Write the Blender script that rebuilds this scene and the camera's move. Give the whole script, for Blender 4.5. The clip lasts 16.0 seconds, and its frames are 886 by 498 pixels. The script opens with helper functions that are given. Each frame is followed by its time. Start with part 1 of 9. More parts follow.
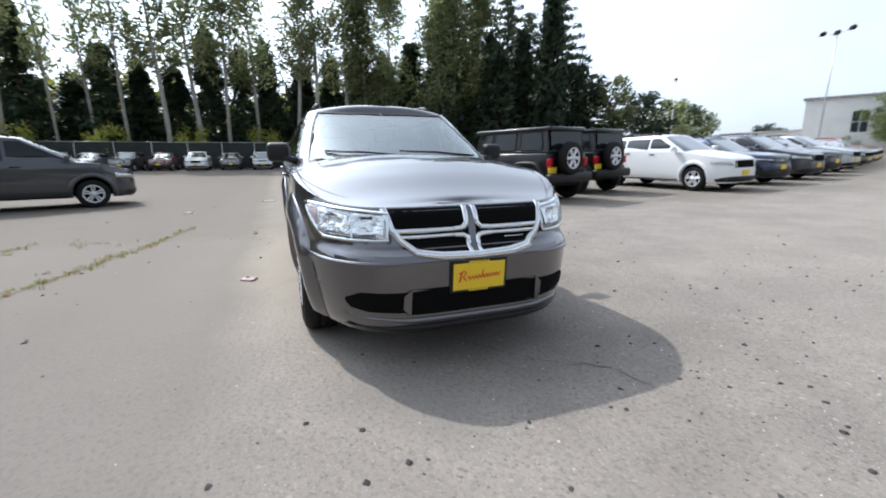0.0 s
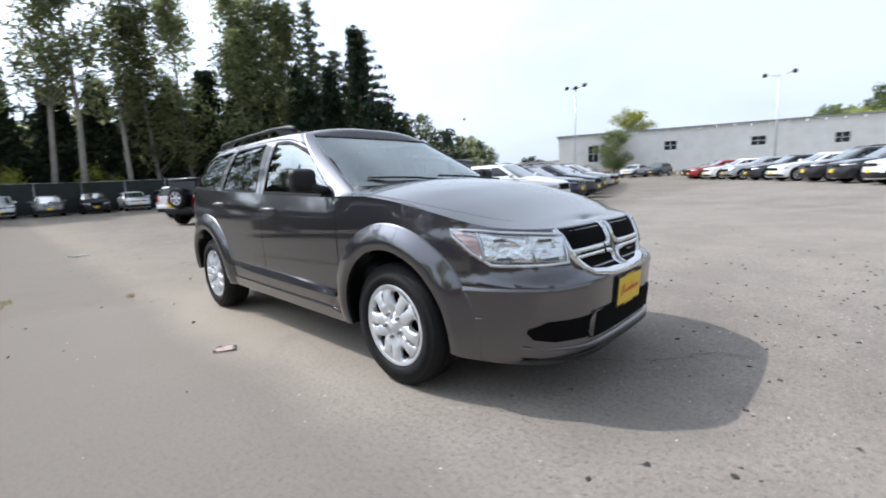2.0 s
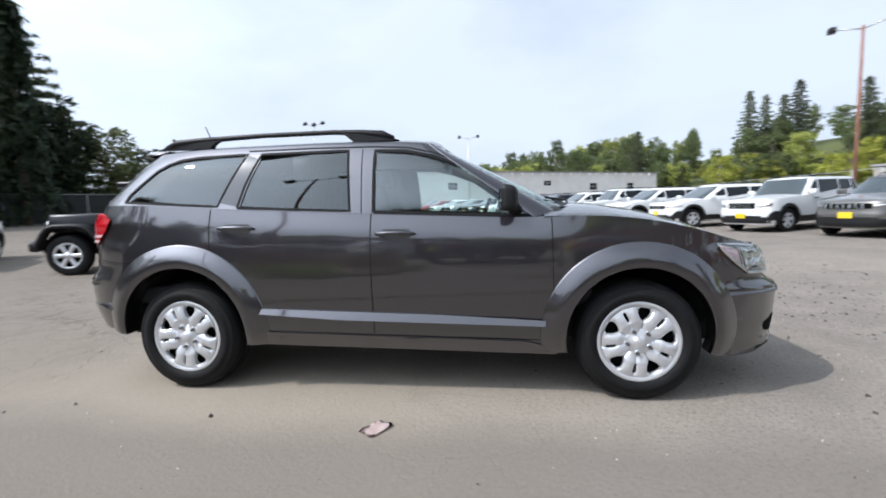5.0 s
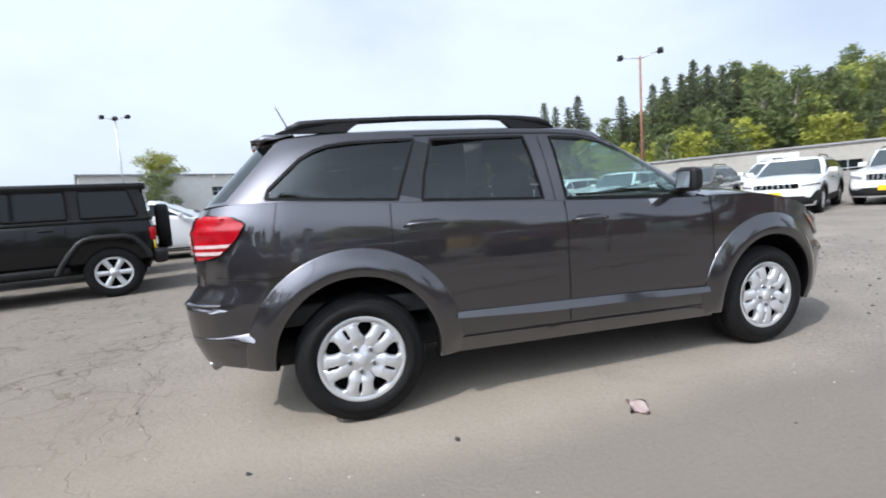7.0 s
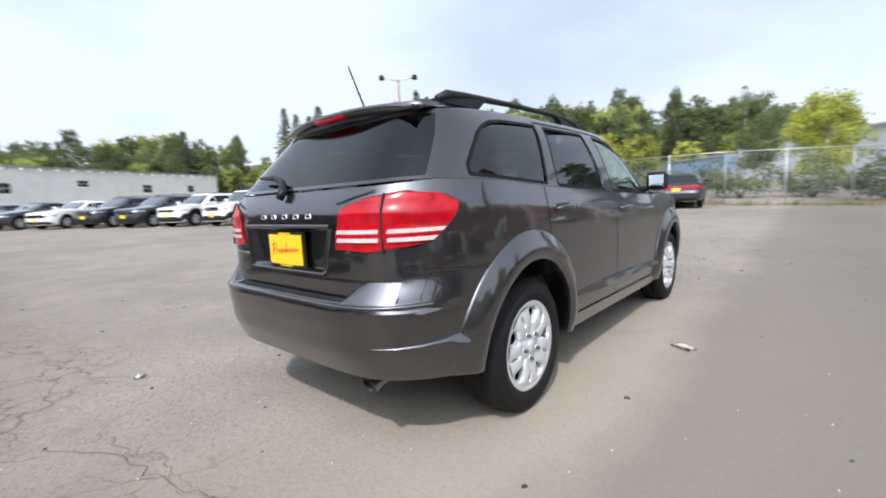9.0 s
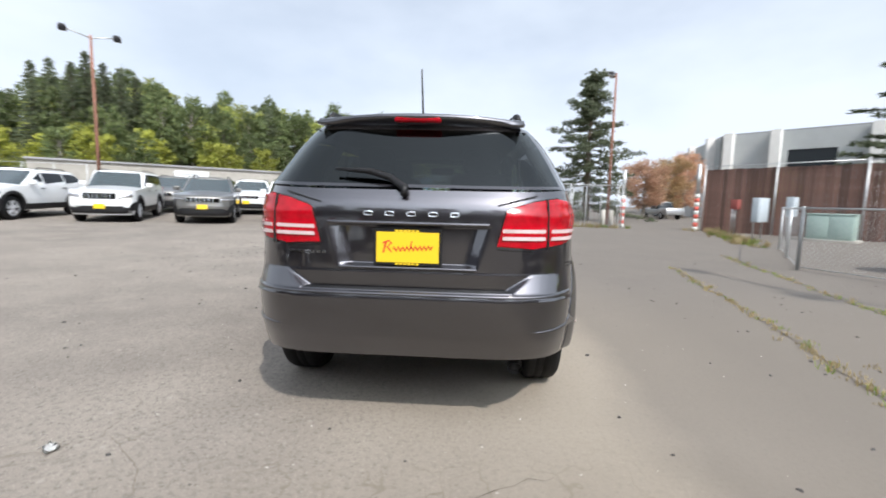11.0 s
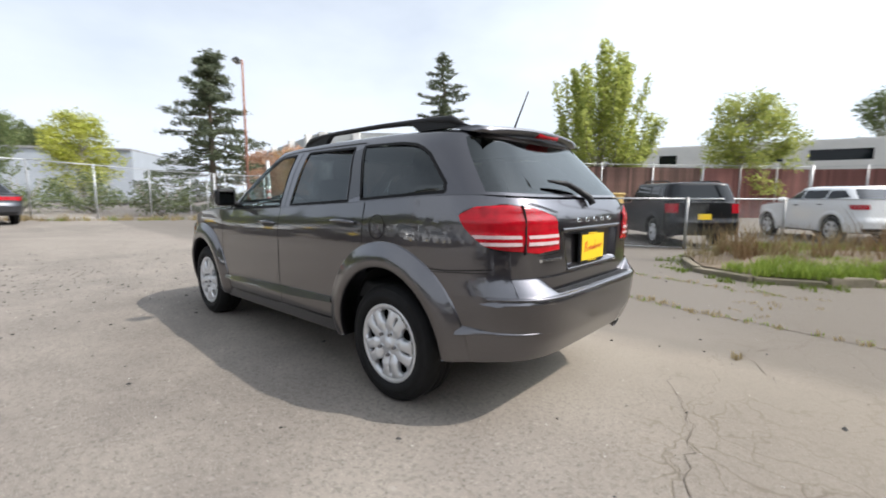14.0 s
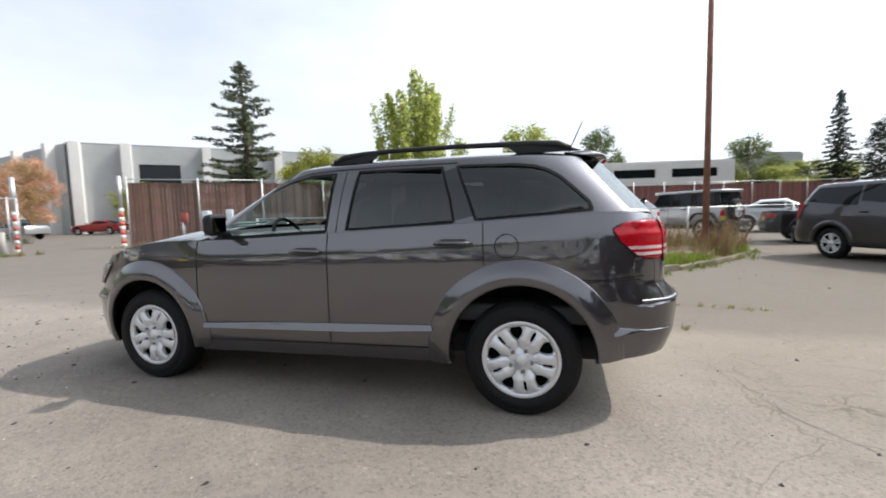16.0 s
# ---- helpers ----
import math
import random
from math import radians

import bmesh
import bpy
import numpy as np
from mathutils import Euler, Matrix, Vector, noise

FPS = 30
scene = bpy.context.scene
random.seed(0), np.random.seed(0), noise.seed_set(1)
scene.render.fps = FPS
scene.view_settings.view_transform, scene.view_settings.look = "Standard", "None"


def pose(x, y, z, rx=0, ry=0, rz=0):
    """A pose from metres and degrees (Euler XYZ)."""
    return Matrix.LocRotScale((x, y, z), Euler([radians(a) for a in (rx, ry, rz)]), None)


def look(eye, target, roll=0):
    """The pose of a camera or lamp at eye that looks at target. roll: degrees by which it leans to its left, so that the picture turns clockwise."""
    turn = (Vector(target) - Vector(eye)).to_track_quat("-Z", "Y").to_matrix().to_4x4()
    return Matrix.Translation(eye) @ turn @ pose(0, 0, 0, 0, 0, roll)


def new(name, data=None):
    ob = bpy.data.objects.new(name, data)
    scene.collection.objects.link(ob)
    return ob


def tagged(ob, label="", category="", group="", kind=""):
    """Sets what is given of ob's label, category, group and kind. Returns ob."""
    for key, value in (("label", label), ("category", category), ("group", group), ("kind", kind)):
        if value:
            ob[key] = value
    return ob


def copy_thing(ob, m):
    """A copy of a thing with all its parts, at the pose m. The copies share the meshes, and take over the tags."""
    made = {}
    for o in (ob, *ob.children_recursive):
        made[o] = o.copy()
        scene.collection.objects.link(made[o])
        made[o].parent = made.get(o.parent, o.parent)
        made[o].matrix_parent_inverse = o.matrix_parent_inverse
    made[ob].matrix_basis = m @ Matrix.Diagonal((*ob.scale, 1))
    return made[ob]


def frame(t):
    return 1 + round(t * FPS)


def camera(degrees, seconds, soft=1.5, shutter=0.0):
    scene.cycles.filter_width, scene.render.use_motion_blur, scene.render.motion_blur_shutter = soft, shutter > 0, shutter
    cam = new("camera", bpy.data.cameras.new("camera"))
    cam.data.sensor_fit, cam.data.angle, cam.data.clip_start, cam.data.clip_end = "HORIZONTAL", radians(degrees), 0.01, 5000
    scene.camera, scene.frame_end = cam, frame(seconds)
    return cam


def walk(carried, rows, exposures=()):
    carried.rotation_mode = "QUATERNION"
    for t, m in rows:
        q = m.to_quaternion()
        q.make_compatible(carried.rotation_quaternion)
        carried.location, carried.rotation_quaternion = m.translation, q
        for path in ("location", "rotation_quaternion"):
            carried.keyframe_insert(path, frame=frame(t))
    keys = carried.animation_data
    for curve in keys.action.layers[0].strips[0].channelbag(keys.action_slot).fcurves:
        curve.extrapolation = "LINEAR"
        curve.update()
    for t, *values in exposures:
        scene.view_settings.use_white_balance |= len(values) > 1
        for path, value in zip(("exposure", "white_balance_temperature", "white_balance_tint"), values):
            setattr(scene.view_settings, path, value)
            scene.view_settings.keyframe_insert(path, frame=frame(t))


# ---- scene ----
cam = camera(91.9, 16.0, soft=1.8, shutter=0.5)
PATH = [
    (0, (4.479, -0.979, 1.156), (2.648, -0.286, 0.746), -0.4),
    (0.5, (4.251, -1.302, 1.128), (2.496, -0.41, 0.776), 1.7),
    (1, (4.015, -1.679, 1.146), (2.384, -0.575, 0.795), -0.3),
    (1.5, (3.669, -2.02, 1.145), (2.139, -0.784, 0.786), -1.4),
    (2, (3.329, -2.386, 1.136), (1.951, -0.965, 0.851), -2.7),
    (2.5, (2.947, -2.685, 1.121), (1.736, -1.117, 0.85), -3.5),
    (3, (2.534, -2.923, 1.121), (1.454, -1.253, 0.908), -1.8),
    (3.5, (2.099, -3.212, 1.138), (1.211, -1.438, 0.883), -3.0),
    (4, (1.618, -3.383, 1.159), (0.904, -1.526, 0.957), -2.8),
    (4.2, (1.427, -3.457, 1.142), (0.776, -1.574, 0.97), -1.8),
    (6.3, (-0.802, -3.462, 1.172), (-0.47, -1.499, 0.984), -3.7),
    (6.5, (-1.025, -3.392, 1.163), (-0.674, -1.428, 1.022), -3.6),
    (7, (-1.569, -3.218, 1.17), (-1.055, -1.296, 0.967), -4.1),
    (7.5, (-2.051, -2.939, 1.169), (-1.344, -1.081, 0.949), -2.3),
    (8, (-2.562, -2.691, 1.163), (-1.573, -0.975, 0.887), -2.7),
    (8.2, (-2.741, -2.566, 1.162), (-1.651, -0.907, 0.922), -3.0),
    (10.3, (-4.194, -0.958, 1.166), (-2.276, -0.466, 0.886), -0.3),
    (10.5, (-4.261, -0.79, 1.172), (-2.314, -0.405, 0.925), -0.3),
    (11, (-4.354, -0.291, 1.172), (-2.369, -0.176, 0.953), 1.4),
    (11.5, (-4.441, 0.227, 1.183), (-2.462, 0.028, 0.978), -0.7),
    (12, (-4.351, 0.707, 1.176), (-2.434, 0.185, 0.952), -1.3),
    (12.5, (-4.228, 1.211, 1.176), (-2.413, 0.394, 0.98), -1.2),
    (13, (-4.006, 1.661, 1.176), (-2.339, 0.577, 0.963), -1.3),
    (13.5, (-3.696, 2.093, 1.2), (-2.135, 0.859, 0.998), 0.5),
    (14, (-3.369, 2.501, 1.237), (-2.03, 1.035, 0.995), 0.3),
    (14.5, (-2.959, 2.809, 1.257), (-1.785, 1.206, 1.028), -0.3),
    (15, (-2.564, 3.122, 1.247), (-1.652, 1.356, 1.027), -1.1),
    (15.5, (-2.138, 3.308, 1.246), (-1.399, 1.459, 1.055), -2.7),
    (16, (-1.711, 3.453, 1.266), (-1.159, 1.538, 1.098), -1.5),
]
walk(cam, [(t, look(eye, target, roll)) for t, eye, target, roll in PATH], exposures=[
    (0, 0.19, 6350, 10.6), (2.5, 0.09, 6390, 11.3), (4, -0.03, 6400, 11.2), (7, 0.07, 6380, 11.2), (8.2, 0.14, 6430, 11.3), (10.5, 0.14, 6680, 10.7), (12.5, 0.10, 6700, 10.7), (15, 0.20, 6900, 11.5), (16, 0.17, 6900, 11.5)])

# ---- world, sun, exposure ----
scene.view_settings.exposure = 0.0
SUN_AZ = math.atan2(-0.42, -0.815)      # the sun stands in the west-south-west
SUN_EL = radians(47.5)
world = bpy.data.worlds.new("sky")
scene.world = world
world.use_nodes = True
_wn = world.node_tree.nodes
_sky = _wn.new("ShaderNodeTexSky")
_sky.sky_type = "NISHITA"
_sky.sun_disc = False
_sky.sun_elevation = SUN_EL
_sky.sun_rotation = math.pi / 2 - SUN_AZ
_sky.air_density, _sky.dust_density, _sky.ozone_density = 1.0, 3.0, 1.0
# thin high cloud over the blue: a soft, bright veil that covers the whole sky unevenly
_tc = _wn.new("ShaderNodeTexCoord")
_mp = _wn.new("ShaderNodeMapping")
_mp.inputs["Scale"].default_value = (1.0, 1.0, 2.2)
_cl = _wn.new("ShaderNodeTexNoise")
_cl.inputs["Scale"].default_value, _cl.inputs["Detail"].default_value = 1.6, 6
_mr = _wn.new("ShaderNodeMapRange")
_mr.inputs["From Min"].default_value, _mr.inputs["From Max"].default_value = 0.3, 0.62
_mr.inputs["To Min"].default_value, _mr.inputs["To Max"].default_value = 0.58, 0.97
_mx = _wn.new("ShaderNodeMix")
_mx.data_type = "RGBA"
_wl = world.node_tree.links
# the veil is brighter towards the sun
_dt = _wn.new("ShaderNodeVectorMath")
_dt.operation = "DOT_PRODUCT"
_dt.inputs[1].default_value = (math.cos(SUN_EL) * math.cos(SUN_AZ), math.cos(SUN_EL) * math.sin(SUN_AZ), math.sin(SUN_EL))
_wl.new(_tc.outputs["Generated"], _dt.inputs[0])
_gm = _wn.new("ShaderNodeMath")
_gm.operation = "MAXIMUM"
_gm.inputs[1].default_value = 0.0
_wl.new(_dt.outputs["Value"], _gm.inputs[0])
_gp = _wn.new("ShaderNodeMath")
_gp.operation = "POWER"
_gp.inputs[1].default_value = 10.0
_wl.new(_gm.outputs[0], _gp.inputs[0])
_gs = _wn.new("ShaderNodeMath")
_gs.operation = "MULTIPLY_ADD"
_gs.inputs[1].default_value, _gs.inputs[2].default_value = 6.5, 0.93
_wl.new(_gp.outputs[0], _gs.inputs[0])
_gw = _wn.new("ShaderNodeMath")
_gw.operation = "POWER"
_gw.inputs[1].default_value = 1.6
_wl.new(_gm.outputs[0], _gw.inputs[0])
_gt = _wn.new("ShaderNodeMath")
_gt.operation = "MULTIPLY_ADD"
_gt.inputs[1].default_value = 0.9
_wl.new(_gw.outputs[0], _gt.inputs[0])
_wl.new(_gs.outputs[0], _gt.inputs[2])
_vs = _wn.new("ShaderNodeVectorMath")
_vs.operation = "SCALE"
_vs.inputs[0].default_value = (7.0, 7.95, 9.3)
_sz = _wn.new("ShaderNodeSeparateXYZ")
_wl.new(_tc.outputs["Generated"], _sz.inputs[0])
_zf = _wn.new("ShaderNodeMapRange")
_zf.inputs["From Min"].default_value, _zf.inputs["From Max"].default_value = 0.42, 0.97
_zf.inputs["To Min"].default_value, _zf.inputs["To Max"].default_value = 1.0, 0.42
_wl.new(_sz.outputs["Z"], _zf.inputs["Value"])
_zm = _wn.new("ShaderNodeMath")
_zm.operation = "MULTIPLY"
_wl.new(_gt.outputs[0], _zm.inputs[0])
_wl.new(_zf.outputs[0], _zm.inputs[1])
_wl.new(_zm.outputs[0], _vs.inputs["Scale"])
_wl.new(_vs.outputs[0], _mx.inputs[7])
_wl.new(_tc.outputs["Generated"], _mp.inputs["Vector"])
_wl.new(_mp.outputs[0], _cl.inputs["Vector"])
_wl.new(_cl.outputs["Fac"], _mr.inputs["Value"])
_wl.new(_mr.outputs[0], _mx.inputs[0])
_wl.new(_sky.outputs[0], _mx.inputs[6])
_wl.new(_mx.outputs[2], _wn["Background"].inputs["Color"])
_wn["Background"].inputs["Strength"].default_value = 0.13
_sl = bpy.data.lights.new("sun", "SUN")
_sl.energy, _sl.angle, _sl.color = 3.55, radians(0.8), (1.0, 0.965, 0.92)
_so = new("sun", _sl)
_sd = Vector((math.cos(SUN_EL) * math.cos(SUN_AZ), math.cos(SUN_EL) * math.sin(SUN_AZ), math.sin(SUN_EL)))
_so.matrix_world = look(_sd * 100, (0, 0, 0))


# ---- materials ----
def mat(name, color, rough=0.6, metal=0.0, var=0.0, scale=8.0, bump=0.0, bscale=60.0, coat=0.0, emit=0.0, color2=None, spec=0.5, alpha=1.0):
    """A principled material: colour varied by noise at two scales, with fine relief."""
    m = bpy.data.materials.new(name)
    m.use_nodes = True
    nt = m.node_tree
    p = nt.nodes["Principled BSDF"]
    p.inputs["Base Color"].default_value = (*color, 1)
    p.inputs["Roughness"].default_value = rough
    p.inputs["Metallic"].default_value = metal
    p.inputs["Coat Weight"].default_value = coat
    p.inputs["Coat Roughness"].default_value = 0.04
    p.inputs["Specular IOR Level"].default_value = spec
    tc = nt.nodes.new("ShaderNodeTexCoord")
    if var > 0 or color2:
        n1 = nt.nodes.new("ShaderNodeTexNoise")
        n1.inputs["Scale"].default_value, n1.inputs["Detail"].default_value = scale, 6
        n2 = nt.nodes.new("ShaderNodeTexNoise")
        n2.inputs["Scale"].default_value, n2.inputs["Detail"].default_value = scale * 0.13, 3
        nt.links.new(tc.outputs["Object"], n1.inputs["Vector"])
        nt.links.new(tc.outputs["Object"], n2.inputs["Vector"])
        add = nt.nodes.new("ShaderNodeMath")
        add.operation = "ADD"
        nt.links.new(n1.outputs["Fac"], add.inputs[0])
        nt.links.new(n2.outputs["Fac"], add.inputs[1])
        ramp = nt.nodes.new("ShaderNodeMapRange")
        ramp.inputs["From Min"].default_value, ramp.inputs["From Max"].default_value = 0.6, 1.4
        nt.links.new(add.outputs[0], ramp.inputs["Value"])
        mix = nt.nodes.new("ShaderNodeMix")
        mix.data_type = "RGBA"
        c2 = color2 or tuple(c * (1 + var) for c in color)
        c1 = color if color2 else tuple(c * (1 - var) for c in color)
        mix.inputs[6].default_value, mix.inputs[7].default_value = (*c1, 1), (*c2, 1)
        nt.links.new(ramp.outputs[0], mix.inputs[0])
        nt.links.new(mix.outputs[2], p.inputs["Base Color"])
    if bump > 0:
        nb = nt.nodes.new("ShaderNodeTexNoise")
        nb.inputs["Scale"].default_value, nb.inputs["Detail"].default_value = bscale, 4
        nt.links.new(tc.outputs["Object"], nb.inputs["Vector"])
        b = nt.nodes.new("ShaderNodeBump")
        b.inputs["Strength"].default_value = bump
        b.inputs["Distance"].default_value = 0.02
        nt.links.new(nb.outputs["Fac"], b.inputs["Height"])
        nt.links.new(b.outputs[0], p.inputs["Normal"])
    if emit:
        p.inputs["Emission Color"].default_value = (*color, 1)
        p.inputs["Emission Strength"].default_value = emit
    return m


def glass_mat(name, tint, ior=1.5, rough=0.0):
    """Thin pane: tinted see-through with a Fresnel gloss."""
    m = bpy.data.materials.new(name)
    m.use_nodes = True
    nt = m.node_tree
    nt.nodes.remove(nt.nodes["Principled BSDF"])
    tr = nt.nodes.new("ShaderNodeBsdfTransparent")
    tr.inputs[0].default_value = (*tint, 1)
    gl = nt.nodes.new("ShaderNodeBsdfGlossy")
    gl.inputs["Roughness"].default_value = rough
    gl.inputs["Color"].default_value = (0.94, 1.0, 1.0, 1)
    lw = nt.nodes.new("ShaderNodeLayerWeight")
    lw.inputs[0].default_value = 0.5
    pw = nt.nodes.new("ShaderNodeMath")
    pw.operation = "POWER"
    pw.inputs[1].default_value = 5.0
    nt.links.new(lw.outputs["Facing"], pw.inputs[0])
    fr = nt.nodes.new("ShaderNodeMapRange")
    f0 = ((ior - 1) / (ior + 1)) ** 2
    fr.inputs["To Min"].default_value, fr.inputs["To Max"].default_value = f0, 1.0
    nt.links.new(pw.outputs[0], fr.inputs["Value"])
    mx = nt.nodes.new("ShaderNodeMixShader")
    nt.links.new(fr.outputs[0], mx.inputs[0])
    nt.links.new(tr.outputs[0], mx.inputs[1])
    nt.links.new(gl.outputs[0], mx.inputs[2])
    nt.links.new(mx.outputs[0], nt.nodes["Material Output"].inputs[0])
    return m


def paint(name, color, metal=0.5, rough=0.38):
    return mat(name, color, rough, metal, var=0.06, scale=900.0, coat=1.0)


M_PAINT = paint("granite_paint", (0.061, 0.057, 0.065), 1.0, 0.36)
M_PAINT.node_tree.nodes["Principled BSDF"].inputs["Coat Roughness"].default_value = 0.05
M_PAINT.node_tree.nodes["Principled BSDF"].inputs["Coat IOR"].default_value = 1.95
M_WHITE = paint("white_paint", (0.72, 0.73, 0.73), 0.0, 0.4)
M_BLACK = mat("black_paint", (0.006, 0.006, 0.007), 0.3, 0.0, var=0.06, scale=900.0, coat=0.4, spec=0.2)
M_GREY = paint("grey_paint", (0.16, 0.155, 0.145), 0.7)
M_SILVER = paint("silver_paint", (0.42, 0.43, 0.44), 0.7)
M_DARK = paint("charcoal_paint", (0.045, 0.047, 0.055), 0.6)
M_BLUE = paint("navy_paint", (0.02, 0.03, 0.07), 0.5)
M_RED = paint("red_paint", (0.35, 0.02, 0.02), 0.3)
M_MAROON = paint("maroon_paint", (0.11, 0.02, 0.02), 0.4)
M_GLASS = glass_mat("clear_glass", (0.70, 0.88, 0.84), 2.2)
M_MIRROR = mat("mirror_glass", (0.86, 0.87, 0.88), 0.02, 1.0)
M_WSCREEN = glass_mat("windscreen_glass", (0.70, 0.86, 0.84), 2.5)
M_TINT = glass_mat("privacy_glass", (0.08, 0.084, 0.088), 1.75)
M_DGLASS = mat("dark_glass", (0.010, 0.013, 0.015), 0.03, 0.0, spec=0.3)
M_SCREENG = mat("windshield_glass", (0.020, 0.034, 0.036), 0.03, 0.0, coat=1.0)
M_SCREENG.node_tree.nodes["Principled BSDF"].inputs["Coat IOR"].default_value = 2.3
M_RUBBER = mat("tyre_rubber", (0.008, 0.008, 0.0085), 0.7, var=0.3, scale=30, bump=0.15, bscale=120, spec=0.22)
M_TRIM = mat("black_trim", (0.012, 0.012, 0.013), 0.5, bump=0.05, bscale=400, spec=0.3)
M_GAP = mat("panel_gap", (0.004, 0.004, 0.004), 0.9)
M_MESH = mat("grille_mesh", (0.003, 0.003, 0.003), 0.9, spec=0.1)
M_CHROME = mat("chrome", (0.70, 0.71, 0.72), 0.1, 1.0)
M_ALLOY = mat("silver_wheel_paint", (0.66, 0.67, 0.69), 0.34, 0.55)
M_LAMP = mat("clear_lamp", (0.56, 0.55, 0.55), 0.25, 0.9, var=0.45, scale=30, bump=0.35, bscale=26)
M_LENS = glass_mat("lamp_cover", (0.93, 0.95, 0.96))
M_AMBER = mat("amber_lamp", (0.75, 0.25, 0.06), 0.15, coat=1.0)
M_REDL = mat("red_lamp", (0.36, 0.003, 0.010), 0.2, coat=0.2, var=0.4, scale=26, spec=0.3)
M_WHITEL = mat("white_lamp_band", (0.58, 0.44, 0.44), 0.15, coat=0.6, var=0.2, scale=60)
M_YELLOW = mat("yellow_plate", (0.74, 0.50, 0.02), 0.4)
M_REDINK = mat("red_ink", (0.6, 0.02, 0.02), 0.5)
M_SEAT = mat("seat_cloth", (0.03, 0.03, 0.032), 0.9, var=0.3, scale=60)
M_DASH = mat("dash_plastic", (0.025, 0.026, 0.028), 0.6)
M_PAPER = mat("paper", (0.75, 0.76, 0.74), 0.8)
M_SEAL = mat("window_rubber", (0.005, 0.005, 0.0055), 0.7, spec=0.2)
M_FACET = mat("mirror_bowl", (0.86, 0.85, 0.85), 0.12, 1.0, bump=0.9, bscale=22)
M_PILLAR = mat("pillar_black", (0.010, 0.010, 0.011), 0.18, coat=0.6)
M_KERB = mat("mossy_kerb", (0.24, 0.20, 0.15), 0.95, color2=(0.12, 0.11, 0.07), scale=5, bump=0.6, bscale=18)
M_STEEL = mat("dark_steel", (0.25, 0.25, 0.26), 0.3, 1.0)

# ---- mesh helpers ----
def tab(pairs):
    """A smooth function through (key, value) pairs."""
    xs = np.array(sorted(p[0] for p in pairs), float)
    ys = np.array([v for _, v in sorted(pairs)], float)
    return lambda v: float(np.interp(v, xs, ys))


def smooth_tab(pairs):
    f = tab(pairs)
    return lambda v: (f(v - 0.06) + f(v - 0.03) + 2 * f(v) + f(v + 0.03) + f(v + 0.06)) / 6


def mesh_of(name, bm, smooth=True):
    me = bpy.data.meshes.new(name)
    bm.normal_update()
    bm.to_mesh(me)
    bm.free()
    if smooth:
        me.shade_smooth()
    return me


def part(name, bm, material, parent, label="", smooth=True):
    """Links a bmesh as one mesh object under a thing or a part."""
    me = mesh_of(name, bm, smooth) if isinstance(bm, bmesh.types.BMesh) else bm
    if material and not me.materials:
        me.materials.append(material)
    ob = new(name, me)
    ob.parent = parent
    if label:
        ob["label"] = label
    return ob


def thing(name, label, category, group="", kind="", loc=(0, 0, 0), rz=0.0):
    ob = new(name)
    ob.matrix_basis = Matrix.LocRotScale(loc, Euler((0, 0, rz)), None)
    return tagged(ob, label, category, group, kind)


def box(bm, c, s, rot=None, bevel=0.0, taper=1.0):
    m = Matrix.Translation(c) @ (rot.to_4x4() if rot else Matrix()) @ Matrix.Diagonal((*s, 1))
    r = bmesh.ops.create_cube(bm, size=1.0, matrix=Matrix())
    for v in r["verts"]:
        if v.co.z > 0:
            v.co.x *= taper
            v.co.y *= taper
        v.co = m @ v.co
    if bevel > 0:
        es = {e for v in r["verts"] for e in v.link_edges}
        bmesh.ops.bevel(bm, geom=list(es), offset=bevel, segments=2, affect="EDGES", profile=0.5)


def tube(bm, pts, radii, n=8, cap=True, flat=1.0):
    """A round bar along points."""
    pts = [Vector([float(c) for c in p]) for p in pts]
    if isinstance(radii, (int, float)):
        radii = [radii] * len(pts)
    radii = [float(r) for r in radii]
    rings = []
    for i, p in enumerate(pts):
        d = (pts[min(i + 1, len(pts) - 1)] - pts[max(i - 1, 0)]).normalized()
        a = d.cross(Vector((0, 0, 1)))
        a = a.normalized() if a.length > 1e-4 else Vector((1, 0, 0))
        b = d.cross(a)
        rings.append([bm.verts.new(p + radii[i] * (math.cos(k * 2 * math.pi / n) * a + flat * math.sin(k * 2 * math.pi / n) * b)) for k in range(n)])
    for r0, r1 in zip(rings, rings[1:]):
        for k in range(n):
            bm.faces.new((r0[k], r0[(k + 1) % n], r1[(k + 1) % n], r1[k]))
    if cap:
        bm.faces.new(rings[0][::-1])
        bm.faces.new(rings[-1])


def lathe(bm, prof, n=32, axis="y", closed=False):
    """Profile of (radius, along) turned about an axis through the origin."""
    rings = []
    for r, h in prof:
        ring = []
        for k in range(n):
            a = 2 * math.pi * k / n
            co = (r * math.cos(a), h, r * math.sin(a)) if axis == "y" else (r * math.cos(a), r * math.sin(a), h)
            ring.append(bm.verts.new(co))
        rings.append(ring)
    if closed:
        rings.append(rings[0])
    for r0, r1 in zip(rings, rings[1:]):
        for k in range(n):
            bm.faces.new((r0[k], r0[(k + 1) % n], r1[(k + 1) % n], r1[k]))
    bmesh.ops.recalc_face_normals(bm, faces=bm.faces)


def grid_faces(bm, rows, flip=False):
    for r0, r1 in zip(rows, rows[1:]):
        for k in range(len(r0) - 1):
            q = (r0[k], r0[k + 1], r1[k + 1], r1[k])
            q = q[::-1] if flip else q
            if len(set(q)) == 4:
                bm.faces.new(q)


